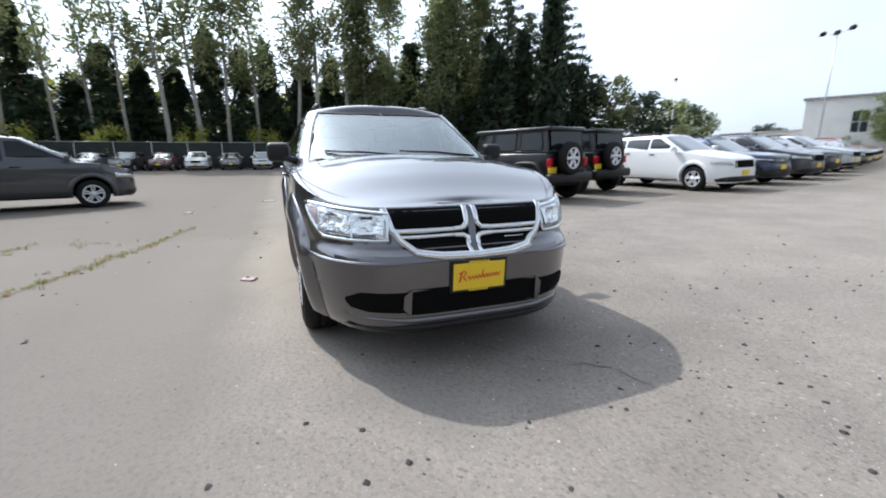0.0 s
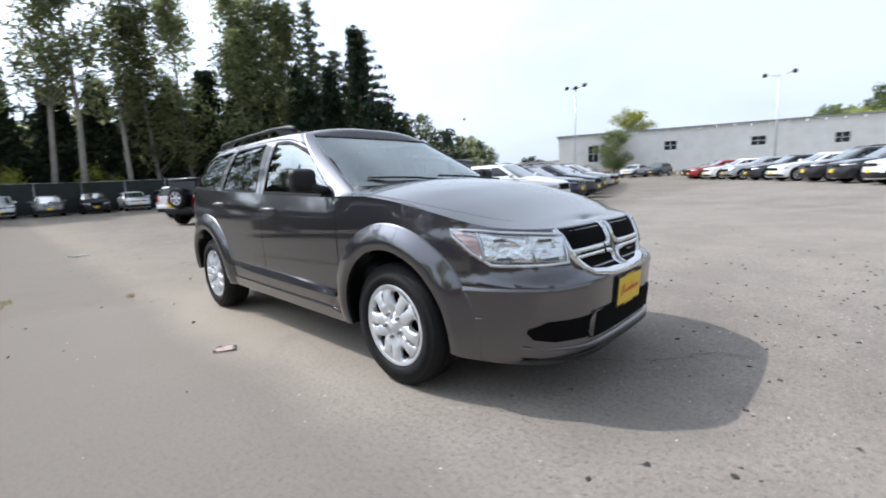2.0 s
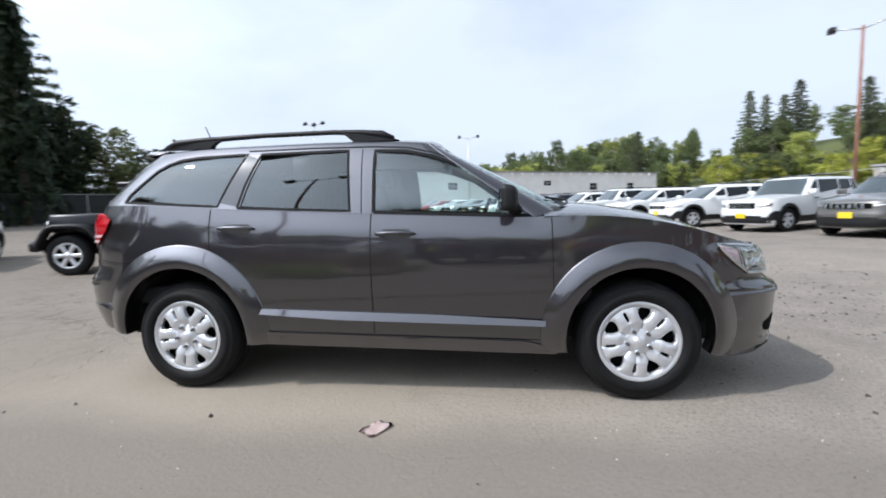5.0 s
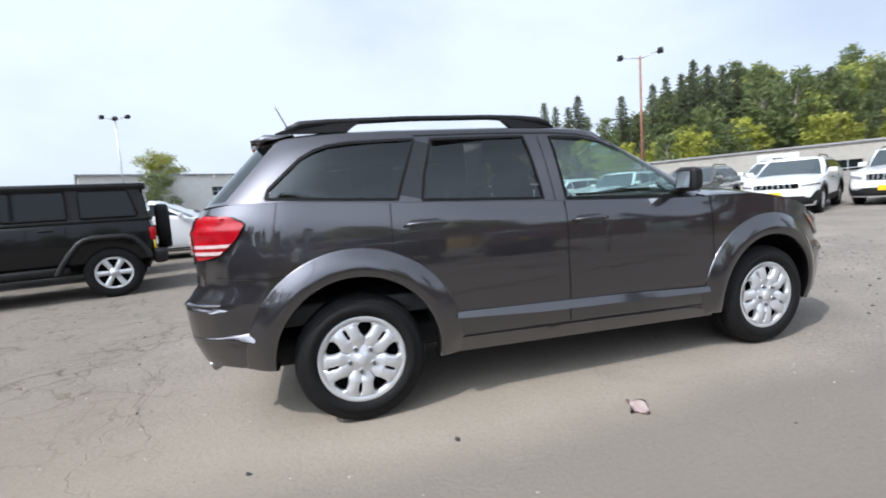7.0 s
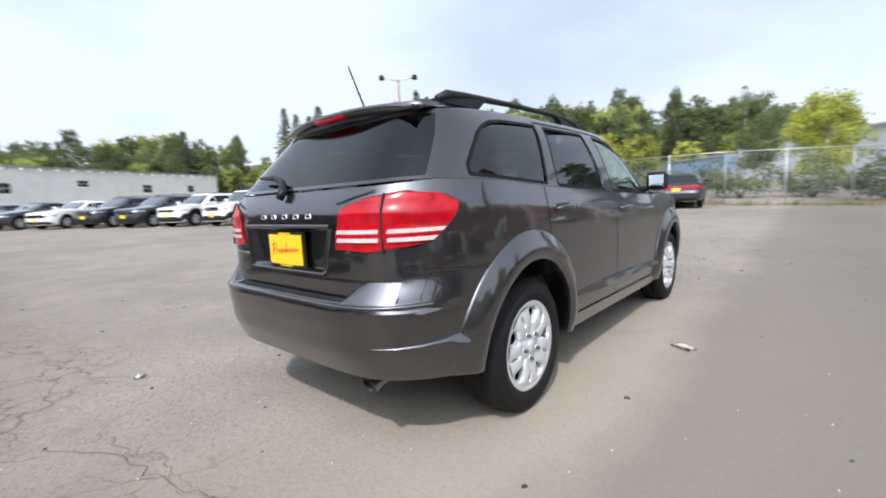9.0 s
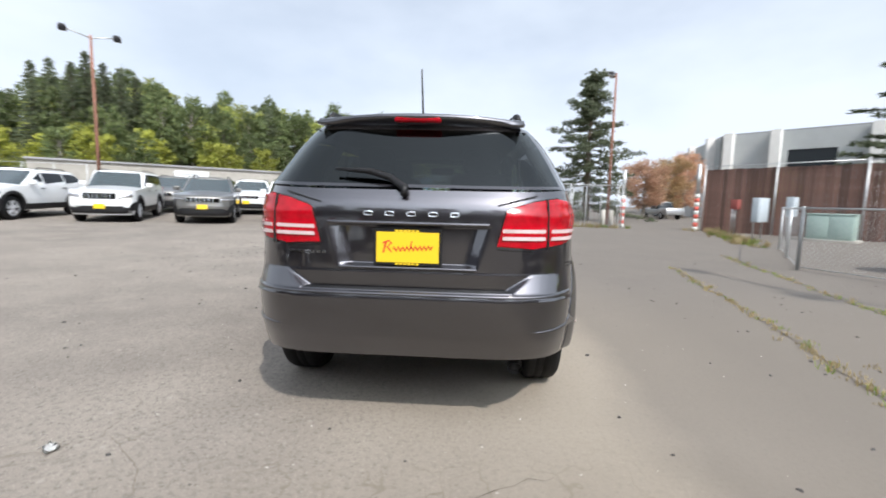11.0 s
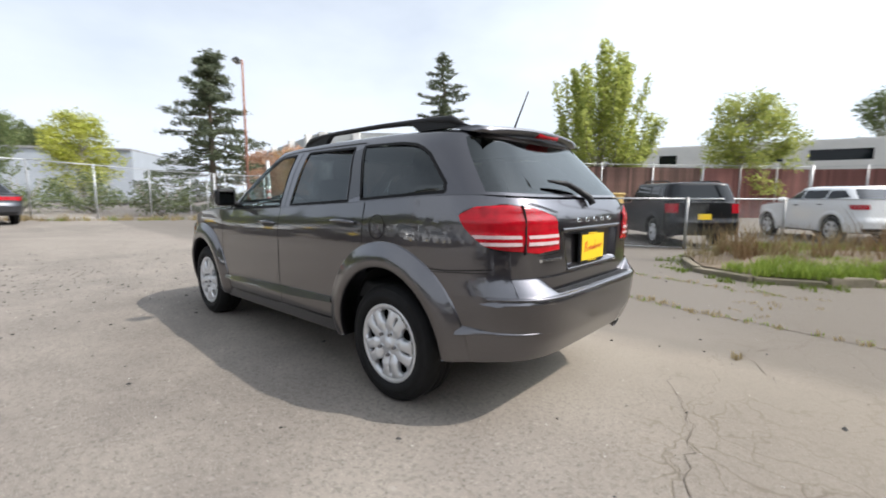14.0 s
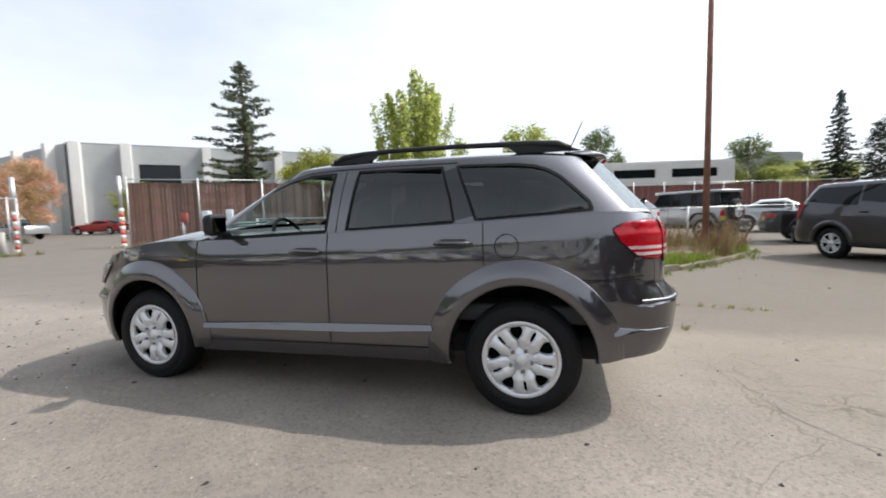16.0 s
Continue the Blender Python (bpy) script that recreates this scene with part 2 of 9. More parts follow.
def scan(poly, nr, nc):
    """Rows of points that fill a polygon whose every level line is one span."""
    zs = [p[1] for p in poly]
    z0, z1 = min(zs) + 1e-5, max(zs) - 1e-5
    rows = []
    for i in range(nr + 1):
        z = z0 + (z1 - z0) * i / nr
        cut = []
        for (xa, za), (xb, zb) in zip(poly, poly[1:] + poly[:1]):
            if (za - z) * (zb - z) <= 0 and abs(za - zb) > 1e-9:
                cut.append(xa + (xb - xa) * (z - za) / (zb - za))
        a, b = min(cut), max(cut)
        rows.append([(a + (b - a) * k / nc, z) for k in range(nc + 1)])
    return rows


def patch(bm, poly, place, lift, nr=6, nc=8, skirt=0.03):
    """A panel that fills poly on the surface place(a, z, lift), with an edge that goes back into it."""
    rows = [[bm.verts.new(place(a, z, lift)) for a, z in row] for row in scan(poly, nr, nc)]
    ma, mz = sum(p[0] for p in poly) / len(poly), sum(p[1] for p in poly) / len(poly)
    out = place(ma, mz, lift + 0.01) - place(ma, mz, lift)
    r0, r1 = rows[len(rows) // 2 - 1], rows[len(rows) // 2]
    c = len(r0) // 2
    turned = (r0[c].co - r0[c - 1].co).cross(r1[c].co - r0[c].co).dot(out) < 0
    grid_faces(bm, rows, flip=turned)
    if skirt:
        rim = rows[0] + [r[-1] for r in rows[1:]] + rows[-1][-2::-1] + [r[0] for r in rows[-2:0:-1]]
        pos = [p for p in scan(poly, nr, nc)]
        flat = pos[0] + [r[-1] for r in pos[1:]] + pos[-1][-2::-1] + [r[0] for r in pos[-2:0:-1]]
        low = [bm.verts.new(place(a, z, lift - skirt)) for a, z in flat]
        for k in range(len(rim)):
            j = (k + 1) % len(rim)
            bm.faces.new((rim[k], rim[j], low[j], low[k]))
            e = bm.edges.get((rim[k], rim[j]))
            if e:
                e.smooth = False
    bmesh.ops.remove_doubles(bm, verts=bm.verts, dist=1e-5)


def ribbon(bm, line, place, half, lift, skirt=0.0, taper=False):
    """A thin strip along a line of (a, z) on a surface."""
    n = len(line)
    l, r = [], []
    full, deep = half, lift
    for i, (a, z) in enumerate(line):
        if taper:     # thin ends that sink into the surface
            k = min(1.0, 4.5 * min(i, n - 1 - i) / n)
            half, lift = full * (0.2 + 0.8 * k), deep * k - 0.002 * (1 - k)
        a0, z0 = line[max(i - 1, 0)]
        a1, z1 = line[min(i + 1, n - 1)]
        d = math.hypot(a1 - a0, z1 - z0) or 1
        na, nz = -(z1 - z0) / d * half, (a1 - a0) / d * half
        l.append(bm.verts.new(place(a + na, z + nz, lift)))
        r.append(bm.verts.new(place(a - na, z - nz, lift)))
        if skirt:
            l[-1] = (l[-1], bm.verts.new(place(a + na * 1.3, z + nz * 1.3, lift - skirt)))
            r[-1] = (r[-1], bm.verts.new(place(a - na * 1.3, z - nz * 1.3, lift - skirt)))
    for i in range(n - 1):
        if skirt:
            bm.faces.new((l[i][0], l[i + 1][0], r[i + 1][0], r[i][0]))
            bm.faces.new((l[i][1], l[i + 1][1], l[i + 1][0], l[i][0]))
            bm.faces.new((r[i][0], r[i + 1][0], r[i + 1][1], r[i][1]))
        else:
            bm.faces.new((l[i], l[i + 1], r[i + 1], r[i]))


def dense(line, step=0.05):
    out = [line[0]]
    for a, b in zip(line, line[1:]):
        k = max(1, int(math.hypot(b[0] - a[0], b[1] - a[1]) / step))
        out += [(a[0] + (b[0] - a[0]) * i / k, a[1] + (b[1] - a[1]) * i / k) for i in range(1, k + 1)]
    return out


# ---- the form of a car body ----
class Form:
    """Surfaces of a car body that faces +x: a lower shell of level lines, a cabin on it, and a bonnet."""

    def __init__(self, front, rear, width, top, bottom, cabin, roof, crown, fa=0.9, fm=4.5, ra=0.7, rm=7.0, bonnet=None, cfa=0.6, cfm=5.0, cra=0.5, crm=9.0, shoulder=0.0):
        self.front, self.rear, self.width = tab(front), tab(rear), smooth_tab(width)
        self.top, self.bottom, self.roof = smooth_tab(top), smooth_tab(bottom), smooth_tab(roof)
        self.lf, self.lr = max(v for _, v in front), min(v for _, v in rear)
        self.wmax = max(v for _, v in width)
        self.fa, self.fm, self.ra, self.rm = fa, fm, ra, rm
        self.cf0, self.cf1, self.cr0, self.cr1, self.cw0, self.cw1 = cabin
        self.cfa, self.cfm, self.cra, self.crm = cfa, cfm, cra, crm
        self.shoulder = shoulder
        self.crown, self.bonnet = crown, tab(bonnet or [(0, 0.05), (3, 0.05)])

    def plan(self, xr):
        """Half width of the plan line, on reference lengths."""
        u = 0.0
        if xr > self.lf - self.fa:
            u, m = (xr - self.lf + self.fa) / self.fa, self.fm
        elif xr < self.lr + self.ra:
            u, m = (self.lr + self.ra - xr) / self.ra, self.rm
        return self.wmax if u <= 0 else self.wmax * max(0.0, 1 - min(u, 1) ** 2) ** (1 / m)

    def hw(self, x, z):
        """Half width at a height; below the windows the shell turns in over a narrow shoulder."""
        w = self.width(z)
        if self.shoulder and x < 1.15:
            u = min(max((z - self.top(x) + self.shoulder) / self.shoulder, 0), 1) * min(max((1.15 - x) / 0.3, 0), 1)
            w += (min(w, self.cw0 - 0.004) - w) * u ** 1.45
        return w

    def stretch(self, xr, z):
        cf, cr = self.lf - self.fa, self.lr + self.ra
        if xr > cf:
            return cf + (xr - cf) * (self.front(z) - cf) / self.fa
        if xr < cr:
            return cr + (xr - cr) * (self.rear(z) - cr) / -self.ra
        return xr

    def unstretch(self, x, z):
        cf, cr = self.lf - self.fa, self.lr + self.ra
        if x > cf:
            return cf + (x - cf) * self.fa / (self.front(z) - cf)
        if x < cr:
            return cr + (x - cr) * -self.ra / (self.rear(z) - cr)
        return x

    def side(self, x, z, lift=0.0, s=1):
        """A point on the lower side."""
        y = self.plan(self.unstretch(x, z)) * self.hw(x, z) / self.wmax
        return Vector((x, s * (y + lift), z))

    def nose(self, y, z, lift=0.0):
        yr = min(abs(y) * self.wmax / self.width(z), self.wmax * 0.999)
        xr = self.lf - self.fa + self.fa * math.sqrt(max(0, 1 - (yr / self.wmax) ** self.fm))
        d = 1e-3
        yr2 = min(yr + d, self.wmax * 0.9995)
        xr2 = self.lf - self.fa + self.fa * math.sqrt(max(0, 1 - (yr2 / self.wmax) ** self.fm))
        n = Vector((yr2 - yr + 1e-9, (xr - xr2), 0)).normalized()
        return Vector((self.stretch(xr, z) + lift * n.x, y + math.copysign(lift * n.y, y), z))

    def tail(self, y, z, lift=0.0):
        yr = min(abs(y) * self.wmax / self.width(z), self.wmax * 0.999)
        xr = self.lr + self.ra - self.ra * math.sqrt(max(0, 1 - (yr / self.wmax) ** self.rm))
        d = 1e-3
        yr2 = min(yr + d, self.wmax * 0.9995)
        xr2 = self.lr + self.ra - self.ra * math.sqrt(max(0, 1 - (yr2 / self.wmax) ** self.rm))
        n = Vector((-(yr2 - yr) - 1e-9, (xr2 - xr), 0)).normalized()
        return Vector((self.stretch(xr, z) + lift * n.x, y + math.copysign(lift * n.y, y), z))

    # cabin
    def cplan(self, xr):
        u = 0.0
        if xr > self.cf0 - self.cfa:
            u, m = (xr - self.cf0 + self.cfa) / self.cfa, self.cfm
        elif xr < self.cr0 + self.cra:
            u, m = (self.cr0 + self.cra - xr) / self.cra, self.crm
        return 1.0 if u <= 0 else max(0.0, 1 - min(u, 1) ** 2) ** (1 / m)

    def cscale(self, xr, v):
        if xr > 0:
            return xr * (self.cf0 + (self.cf1 - self.cf0) * v) / self.cf0
        return xr * (self.cr0 + (self.cr1 - self.cr0) * v) / self.cr0

    def cunscale(self, x, v):
        if x > 0:
            return x / (self.cf0 + (self.cf1 - self.cf0) * v) * self.cf0
        return x / (self.cr0 + (self.cr1 - self.cr0) * v) * self.cr0

    def cwidth(self, v):
        return self.cw0 + (self.cw1 - self.cw0) * (0.72 * v + 0.28 * v ** 4)

    def base(self, x):
        return self.top(x)

    def cabin_point(self, xr, v, s=1, w=None):
        x = self.cscale(xr, v)
        y = (self.cplan(xr) if w is None else w) * self.cwidth(v)
        zb = self.base(max(min(xr, self.cf0), self.cr0))
        return Vector((x, s * y, zb + v * (self.roof(x) - zb)))

    def glass_side(self, x, z, lift=0.0, s=1):
        v = 0.5
        for _ in range(6):
            xr = self.cunscale(x, v)
            zb = self.base(xr)
            v = min(max((z - zb) / (self.roof(x) - zb), -0.2), 1.0)
        y = self.cplan(xr) * self.cwidth(v)
        return Vector((x, s * (y + lift), z))

    def columns(self, lf, lr, fa, ra, n_end, extra, fm, rm):
        """Stations from the front's middle round to the rear's middle, as (place, share of the width): even steps across the ends, then round the corners."""
        def end(m):
            half = n_end // 2
            out = [(math.sqrt(max(0.0, 1 - (0.88 * k / half) ** m)), 0.88 * k / half) for k in range(half + 1)]
            u0 = out[-1][0]
            for k in range(1, n_end - half + 1):
                u = u0 * (1 - k / (n_end - half))
                out.append((u, max(0.0, 1 - u * u) ** (1 / m)))
            return out
        f = [(lf - fa + fa * u, w) for u, w in end(fm)]
        r = [(lr + ra - ra * u, w) for u, w in end(rm)][::-1]
        mid = [(x, 1.0) for x in sorted(set(round(v, 5) for v in extra), reverse=True) if lr + ra + 0.01 < x < lf - fa - 0.01]
        return f + mid + r

    def lower(self, bm, n_v=16, n_end=16, mids=(), arches=(), cut=0.47, keep=None, z_split=None):
        """Both halves of the lower shell. keep(x, z): which cells to take."""
        cols = self.columns(self.lf, self.lr, self.fa, self.ra, n_end, mids, self.fm, self.rm)
        cells = 0
        for s in (1, -1):
            grid = []
            for j in range(n_v + 1):
                v = j / n_v
                row = []
                for xr, w in cols:
                    zb, zt = self.bottom(xr), self.top(xr)
                    z = zb + v * (zt - zb)
                    row.append((self.stretch(xr, z), s * w * self.hw(xr, z), z))
                grid.append(row)
            made = {}
            for j in range(n_v):
                for k in range(len(cols) - 1):
                    q = [grid[j][k], grid[j][k + 1], grid[j + 1][k + 1], grid[j + 1][k]]
                    cx, cz = sum(p[0] for p in q) / 4, sum(p[2] for p in q) / 4
                    if any((cx - ax) ** 2 + (cz - az) ** 2 < cut ** 2 for ax, az in arches):
                        continue
                    if keep and not keep(cx, cz):
                        continue
                    vs = []
                    for jj, kk in ((j, k), (j, k + 1), (j + 1, k + 1), (j + 1, k)):
                        if (jj, kk) not in made:
                            made[(jj, kk)] = bm.verts.new(grid[jj][kk])
                        vs.append(made[(jj, kk)])
                    try:
                        bm.faces.new(vs if s > 0 else vs[::-1])
                    except ValueError:
                        pass
        bmesh.ops.remove_doubles(bm, verts=bm.verts, dist=1e-5)

    def hood(self, bm, x_from, n_end=16, mids=(), nq=8):
        cols = [c for c in self.columns(self.lf, self.lr, self.fa, self.ra, n_end, mids, self.fm, self.rm) if c[0] >= x_from]
        for s in (1, -1):
            rows = []
            for xr, w in cols:
                z = self.top(xr)
                x, y = self.stretch(xr, z), w * self.width(z)
                x1 = min(x, self.front(z) - 0.10)
                row = []
                for q in range(nq + 1):
                    t = q / nq
                    h = self.bonnet(x) * (1 - (1 - t) ** 2.4)
                    row.append(bm.verts.new((x + (x1 - x) * t, s * y * (1 - t), z + h)))
                rows.append(row)
            grid_faces(bm, rows, flip=s > 0)
        bmesh.ops.remove_doubles(bm, verts=bm.verts, dist=1e-4)

    def cabin(self, bm, n_v=14, n_end=14, mids=(), keep=None, roof=True, nq=7):
        cols = self.columns(self.cf0, self.cr0, self.cfa, self.cra, n_end, mids, self.cfm, self.crm)
        for s in (1, -1):
            made = {}
            pts = [[self.cabin_point(xr, j / n_v, s, w) for xr, w in cols] for j in range(n_v + 1)]
            if roof:
                edge = pts[-1]
                for q in range(1, nq + 1):
                    t = q / nq
                    row = []
                    for p in edge:
                        x1 = min(max(p.x, self.cr1 + 0.08), self.cf1 - 0.08)
                        row.append(Vector((p.x + (x1 - p.x) * t, p.y * (1 - t), p.z + self.crown * (1 - (1 - t) ** 2.6))))
                    pts.append(row)
            for j in range(len(pts) - 1):
                for k in range(len(cols) - 1):
                    if keep and not keep((cols[k][0] + cols[k + 1][0]) / 2, (j + 0.5) / n_v, (pts[j][k] + pts[j + 1][k + 1]) / 2, (cols[k][1] + cols[k + 1][1]) / 2):
                        continue
                    vs = []
                    for jj, kk in ((j, k), (j, k + 1), (j + 1, k + 1), (j + 1, k)):
                        if (jj, kk) not in made:
                            made[(jj, kk)] = bm.verts.new(pts[jj][kk])
                        vs.append(made[(jj, kk)])
                    try:
                        bm.faces.new(vs if s > 0 else vs[::-1])
                    except ValueError:
                        pass
        bmesh.ops.remove_doubles(bm, verts=bm.verts, dist=1e-4)
        bmesh.ops.dissolve_degenerate(bm, edges=bm.edges, dist=1e-5)


def inside(poly, x, z):
    n, hit = len(poly), False
    for i in range(n):
        (xa, za), (xb, zb) = poly[i], poly[(i + 1) % n]
        if (za > z) != (zb > z) and x < (xb - xa) * (z - za) / (zb - za) + xa:
            hit = not hit
    return hit


# ---- ground ----
def soft(v):
    return max(0.0, (v + math.sqrt(v * v + 4)) / 2 - 0.35)


def gz(x, y):
    """Height of the ground: level round the car, rising gently to the north, east and west."""
    s = min(max((y + 8) / 12, 0), 1)
    s = s * s * (3 - 2 * s)
    return min(0.022 * soft(y - 2) + 0.009 * soft(-x - 5) + 0.022 * soft(x - 5) * s, 1.9)


def asphalt():
    m = bpy.data.materials.new("old_asphalt")
    m.use_nodes = True
    nt = m.node_tree
    N, L = nt.nodes, nt.links
    p = N["Principled BSDF"]
    p.inputs["Roughness"].default_value = 0.92
    p.inputs["Specular IOR Level"].default_value = 0.25
    tc = N.new("ShaderNodeTexCoord")

    def noise_tex(scale, detail, rough=0.55):
        n = N.new("ShaderNodeTexNoise")
        n.inputs["Scale"].default_value, n.inputs["Detail"].default_value, n.inputs["Roughness"].default_value = scale, detail, rough
        L.new(tc.outputs["Object"], n.inputs["Vector"])
        return n

    def rng(src, a, b, c=0.0, d=1.0):
        r = N.new("ShaderNodeMapRange")
        r.inputs["From Min"].default_value, r.inputs["From Max"].default_value = a, b
        r.inputs["To Min"].default_value, r.inputs["To Max"].default_value = c, d
        L.new(src, r.inputs["Value"])
        return r.outputs[0]

    def mixc(f, a, b):
        x = N.new("ShaderNodeMix")
        x.data_type = "RGBA"
        for sock, v in ((x.inputs[6], a), (x.inputs[7], b)):
            if isinstance(v, tuple):
                sock.default_value = (*v, 1)
            else:
                L.new(v, sock)
        L.new(f, x.inputs[0])
        return x.outputs[2]

    big, mid, fine, grit = noise_tex(0.16, 5), noise_tex(1.1, 6, 0.65), noise_tex(38, 5, 0.7), noise_tex(160, 2)
    c = mixc(rng(big.outputs["Fac"], 0.4, 0.62), (0.186, 0.164, 0.143), (0.246, 0.217, 0.187))
    c = mixc(rng(mid.outputs["Fac"], 0.42, 0.75, 0, 0.75), c, (0.302, 0.268, 0.229))
    c = mixc(rng(fine.outputs["Fac"], 0.48, 0.66, 0, 0.55), c, (0.088, 0.079, 0.07))
    c = mixc(rng(grit.outputs["Fac"], 0.6, 0.72, 0, 0.6), c, (0.44, 0.39, 0.335))
    # single stones of the aggregate: pale and dark flecks
    for cells, share, tone, amount in ((75.0, 0.86, (0.36, 0.33, 0.29), 0.45), (48.0, 0.90, (0.05, 0.046, 0.042), 0.45), (24.0, 0.965, (0.34, 0.315, 0.28), 0.45)):
        fleck = N.new("ShaderNodeTexVoronoi")
        fleck.inputs["Scale"].default_value = cells
        L.new(tc.outputs["Object"], fleck.inputs["Vector"])
        parts = N.new("ShaderNodeSeparateColor")
        L.new(fleck.outputs["Color"], parts.inputs[0])
        picked = N.new("ShaderNodeMath")
        picked.operation = "MULTIPLY"
        L.new(rng(parts.outputs[0], share, share + 0.02), picked.inputs[0])
        L.new(rng(fleck.outputs["Distance"], 0.25, 0.42, amount, 0.0), picked.inputs[1])
        c = mixc(picked.outputs[0], c, tone)
    # cracks: the edges of large warped cells, broken up by a mask
    warp = N.new("ShaderNodeVectorMath")
    warp.operation = "MULTIPLY_ADD"
    L.new(noise_tex(1.7, 4).outputs["Color"], warp.inputs[0])
    warp.inputs[1].default_value = (0.9, 0.9, 0)
    L.new(tc.outputs["Object"], warp.inputs[2])
    vor = N.new("ShaderNodeTexVoronoi")
    vor.feature = "DISTANCE_TO_EDGE"
    vor.inputs["Scale"].default_value = 1.25
    L.new(warp.outputs[0], vor.inputs["Vector"])
    joint = rng(vor.outputs["Distance"], 0.0, 0.014, 0.75, 0.0)
    sep = N.new("ShaderNodeSeparateXYZ")
    wob = N.new("ShaderNodeVectorMath")
    wob.operation = "MULTIPLY_ADD"
    L.new(noise_tex(0.5, 5).outputs["Color"], wob.inputs[0])
    wob.inputs[1].default_value = (2.4, 2.4, 0)
    L.new(tc.outputs["Object"], wob.inputs[2])
    L.new(wob.outputs[0], sep.inputs[0])
    mask0 = rng(noise_tex(0.33, 2).outputs["Fac"], 0.5, 0.66, 0.0, 0.45)
    west = rng(sep.outputs["X"], -1.2, -1.9, 0.0, 0.85)
    madd = N.new("ShaderNodeMath")
    madd.operation = "ADD"
    L.new(mask0, madd.inputs[0])
    L.new(west, madd.inputs[1])
    mask = madd.outputs[0]
    mul = N.new("ShaderNodeMath")
    mul.operation = "MULTIPLY"
    L.new(joint, mul.inputs[0])
    L.new(mask, mul.inputs[1])
    c = mixc(mul.outputs[0], c, (0.115, 0.094, 0.07))
    # a finer net of cracks inside the worn western part
    net = N.new("ShaderNodeTexVoronoi")
    net.feature = "DISTANCE_TO_EDGE"
    net.inputs["Scale"].default_value = 3.4
    L.new(warp.outputs[0], net.inputs["Vector"])
    thin = N.new("ShaderNodeMath")
    thin.operation = "MULTIPLY"
    L.new(rng(net.outputs["Distance"], 0.0, 0.036, 1.3, 0.0), thin.inputs[0])
    worn = N.new("ShaderNodeMath")
    worn.operation = "MULTIPLY"
    L.new(rng(noise_tex(0.9, 3).outputs["Fac"], 0.42, 0.55), worn.inputs[0])
    L.new(west, worn.inputs[1])
    L.new(worn.outputs[0], thin.inputs[1])
    c = mixc(thin.outputs[0], c, (0.085, 0.068, 0.048))
    # a strip of darker, newer asphalt along the south of the lane, and sand washed along its edge
    sep2 = N.new("ShaderNodeSeparateXYZ")
    wob2 = N.new("ShaderNodeVectorMath")
    wob2.operation = "MULTIPLY_ADD"
    L.new(noise_tex(0.9, 6, 0.6).outputs["Color"], wob2.inputs[0])
    wob2.inputs[1].default_value = (0.7, 0.7, 0)
    L.new(tc.outputs["Object"], wob2.inputs[2])
    L.new(wob2.outputs[0], sep2.inputs[0])
    sand = N.new("ShaderNodeMath")
    sand.operation = "MULTIPLY"
    L.new(rng(sep2.outputs["Y"], 1.3, -0.5, 0.0, 0.6), sand.inputs[0])
    L.new(rng(sep2.outputs["X"], 2.6, 0.2, 0.0, 1.0), sand.inputs[1])
    c = mixc(sand.outputs[0], c, (0.314, 0.271, 0.214))
    dk = rng(sep2.outputs["Y"], -0.75, -1.15, 0.0, 0.6)
    c = mixc(dk, c, (0.134, 0.119, 0.104))
    c = mixc(rng(sep2.outputs["Y"], -1.4, -2.2, 0.0, 0.3), c, (0.112, 0.099, 0.086))
    c = mixc(rng(sep.outputs["X"], -1.2, -2.2, 0.0, 0.38), c, (0.135, 0.115, 0.09))
    # oil and tyre stains
    st = rng(noise_tex(0.55, 3).outputs["Fac"], 0.63, 0.72, 0, 0.4)
    c = mixc(st, c, (0.12, 0.112, 0.1))
    L.new(c, p.inputs["Base Color"])
    h = N.new("ShaderNodeMath")
    h.operation = "SUBTRACT"
    L.new(fine.outputs["Fac"], h.inputs[0])
    L.new(mul.outputs[0], h.inputs[1])
    b = N.new("ShaderNodeBump")
    b.inputs["Strength"].default_value, b.inputs["Distance"].default_value = 0.4, 0.010
    L.new(h.outputs[0], b.inputs["Height"])
    L.new(b.outputs[0], p.inputs["Normal"])
    return m


M_ASPHALT = asphalt()
M_SOIL = mat("soil", (0.16, 0.12, 0.08), 0.95, var=0.3, scale=5, bump=0.4, bscale=20)


def ground():
    steps = [0]
    d = 0.6
    while steps[-1] < 900:
        steps.append(steps[-1] + d)
        d *= 1.0 if steps[-1] < 24 else 1.18
    ax = [-v for v in steps[:0:-1]] + steps
    bm = bmesh.new()
    rows = [[bm.verts.new((x, y, gz(x, y))) for x in ax] for y in ax]
    grid_faces(bm, rows)
    ob = new("ground", mesh_of("ground", bm))
    ob.data.materials.append(M_ASPHALT)
    return tagged(ob, "weathered grey asphalt parking lot with cracks and grit", "ground", kind="structure")


ground()

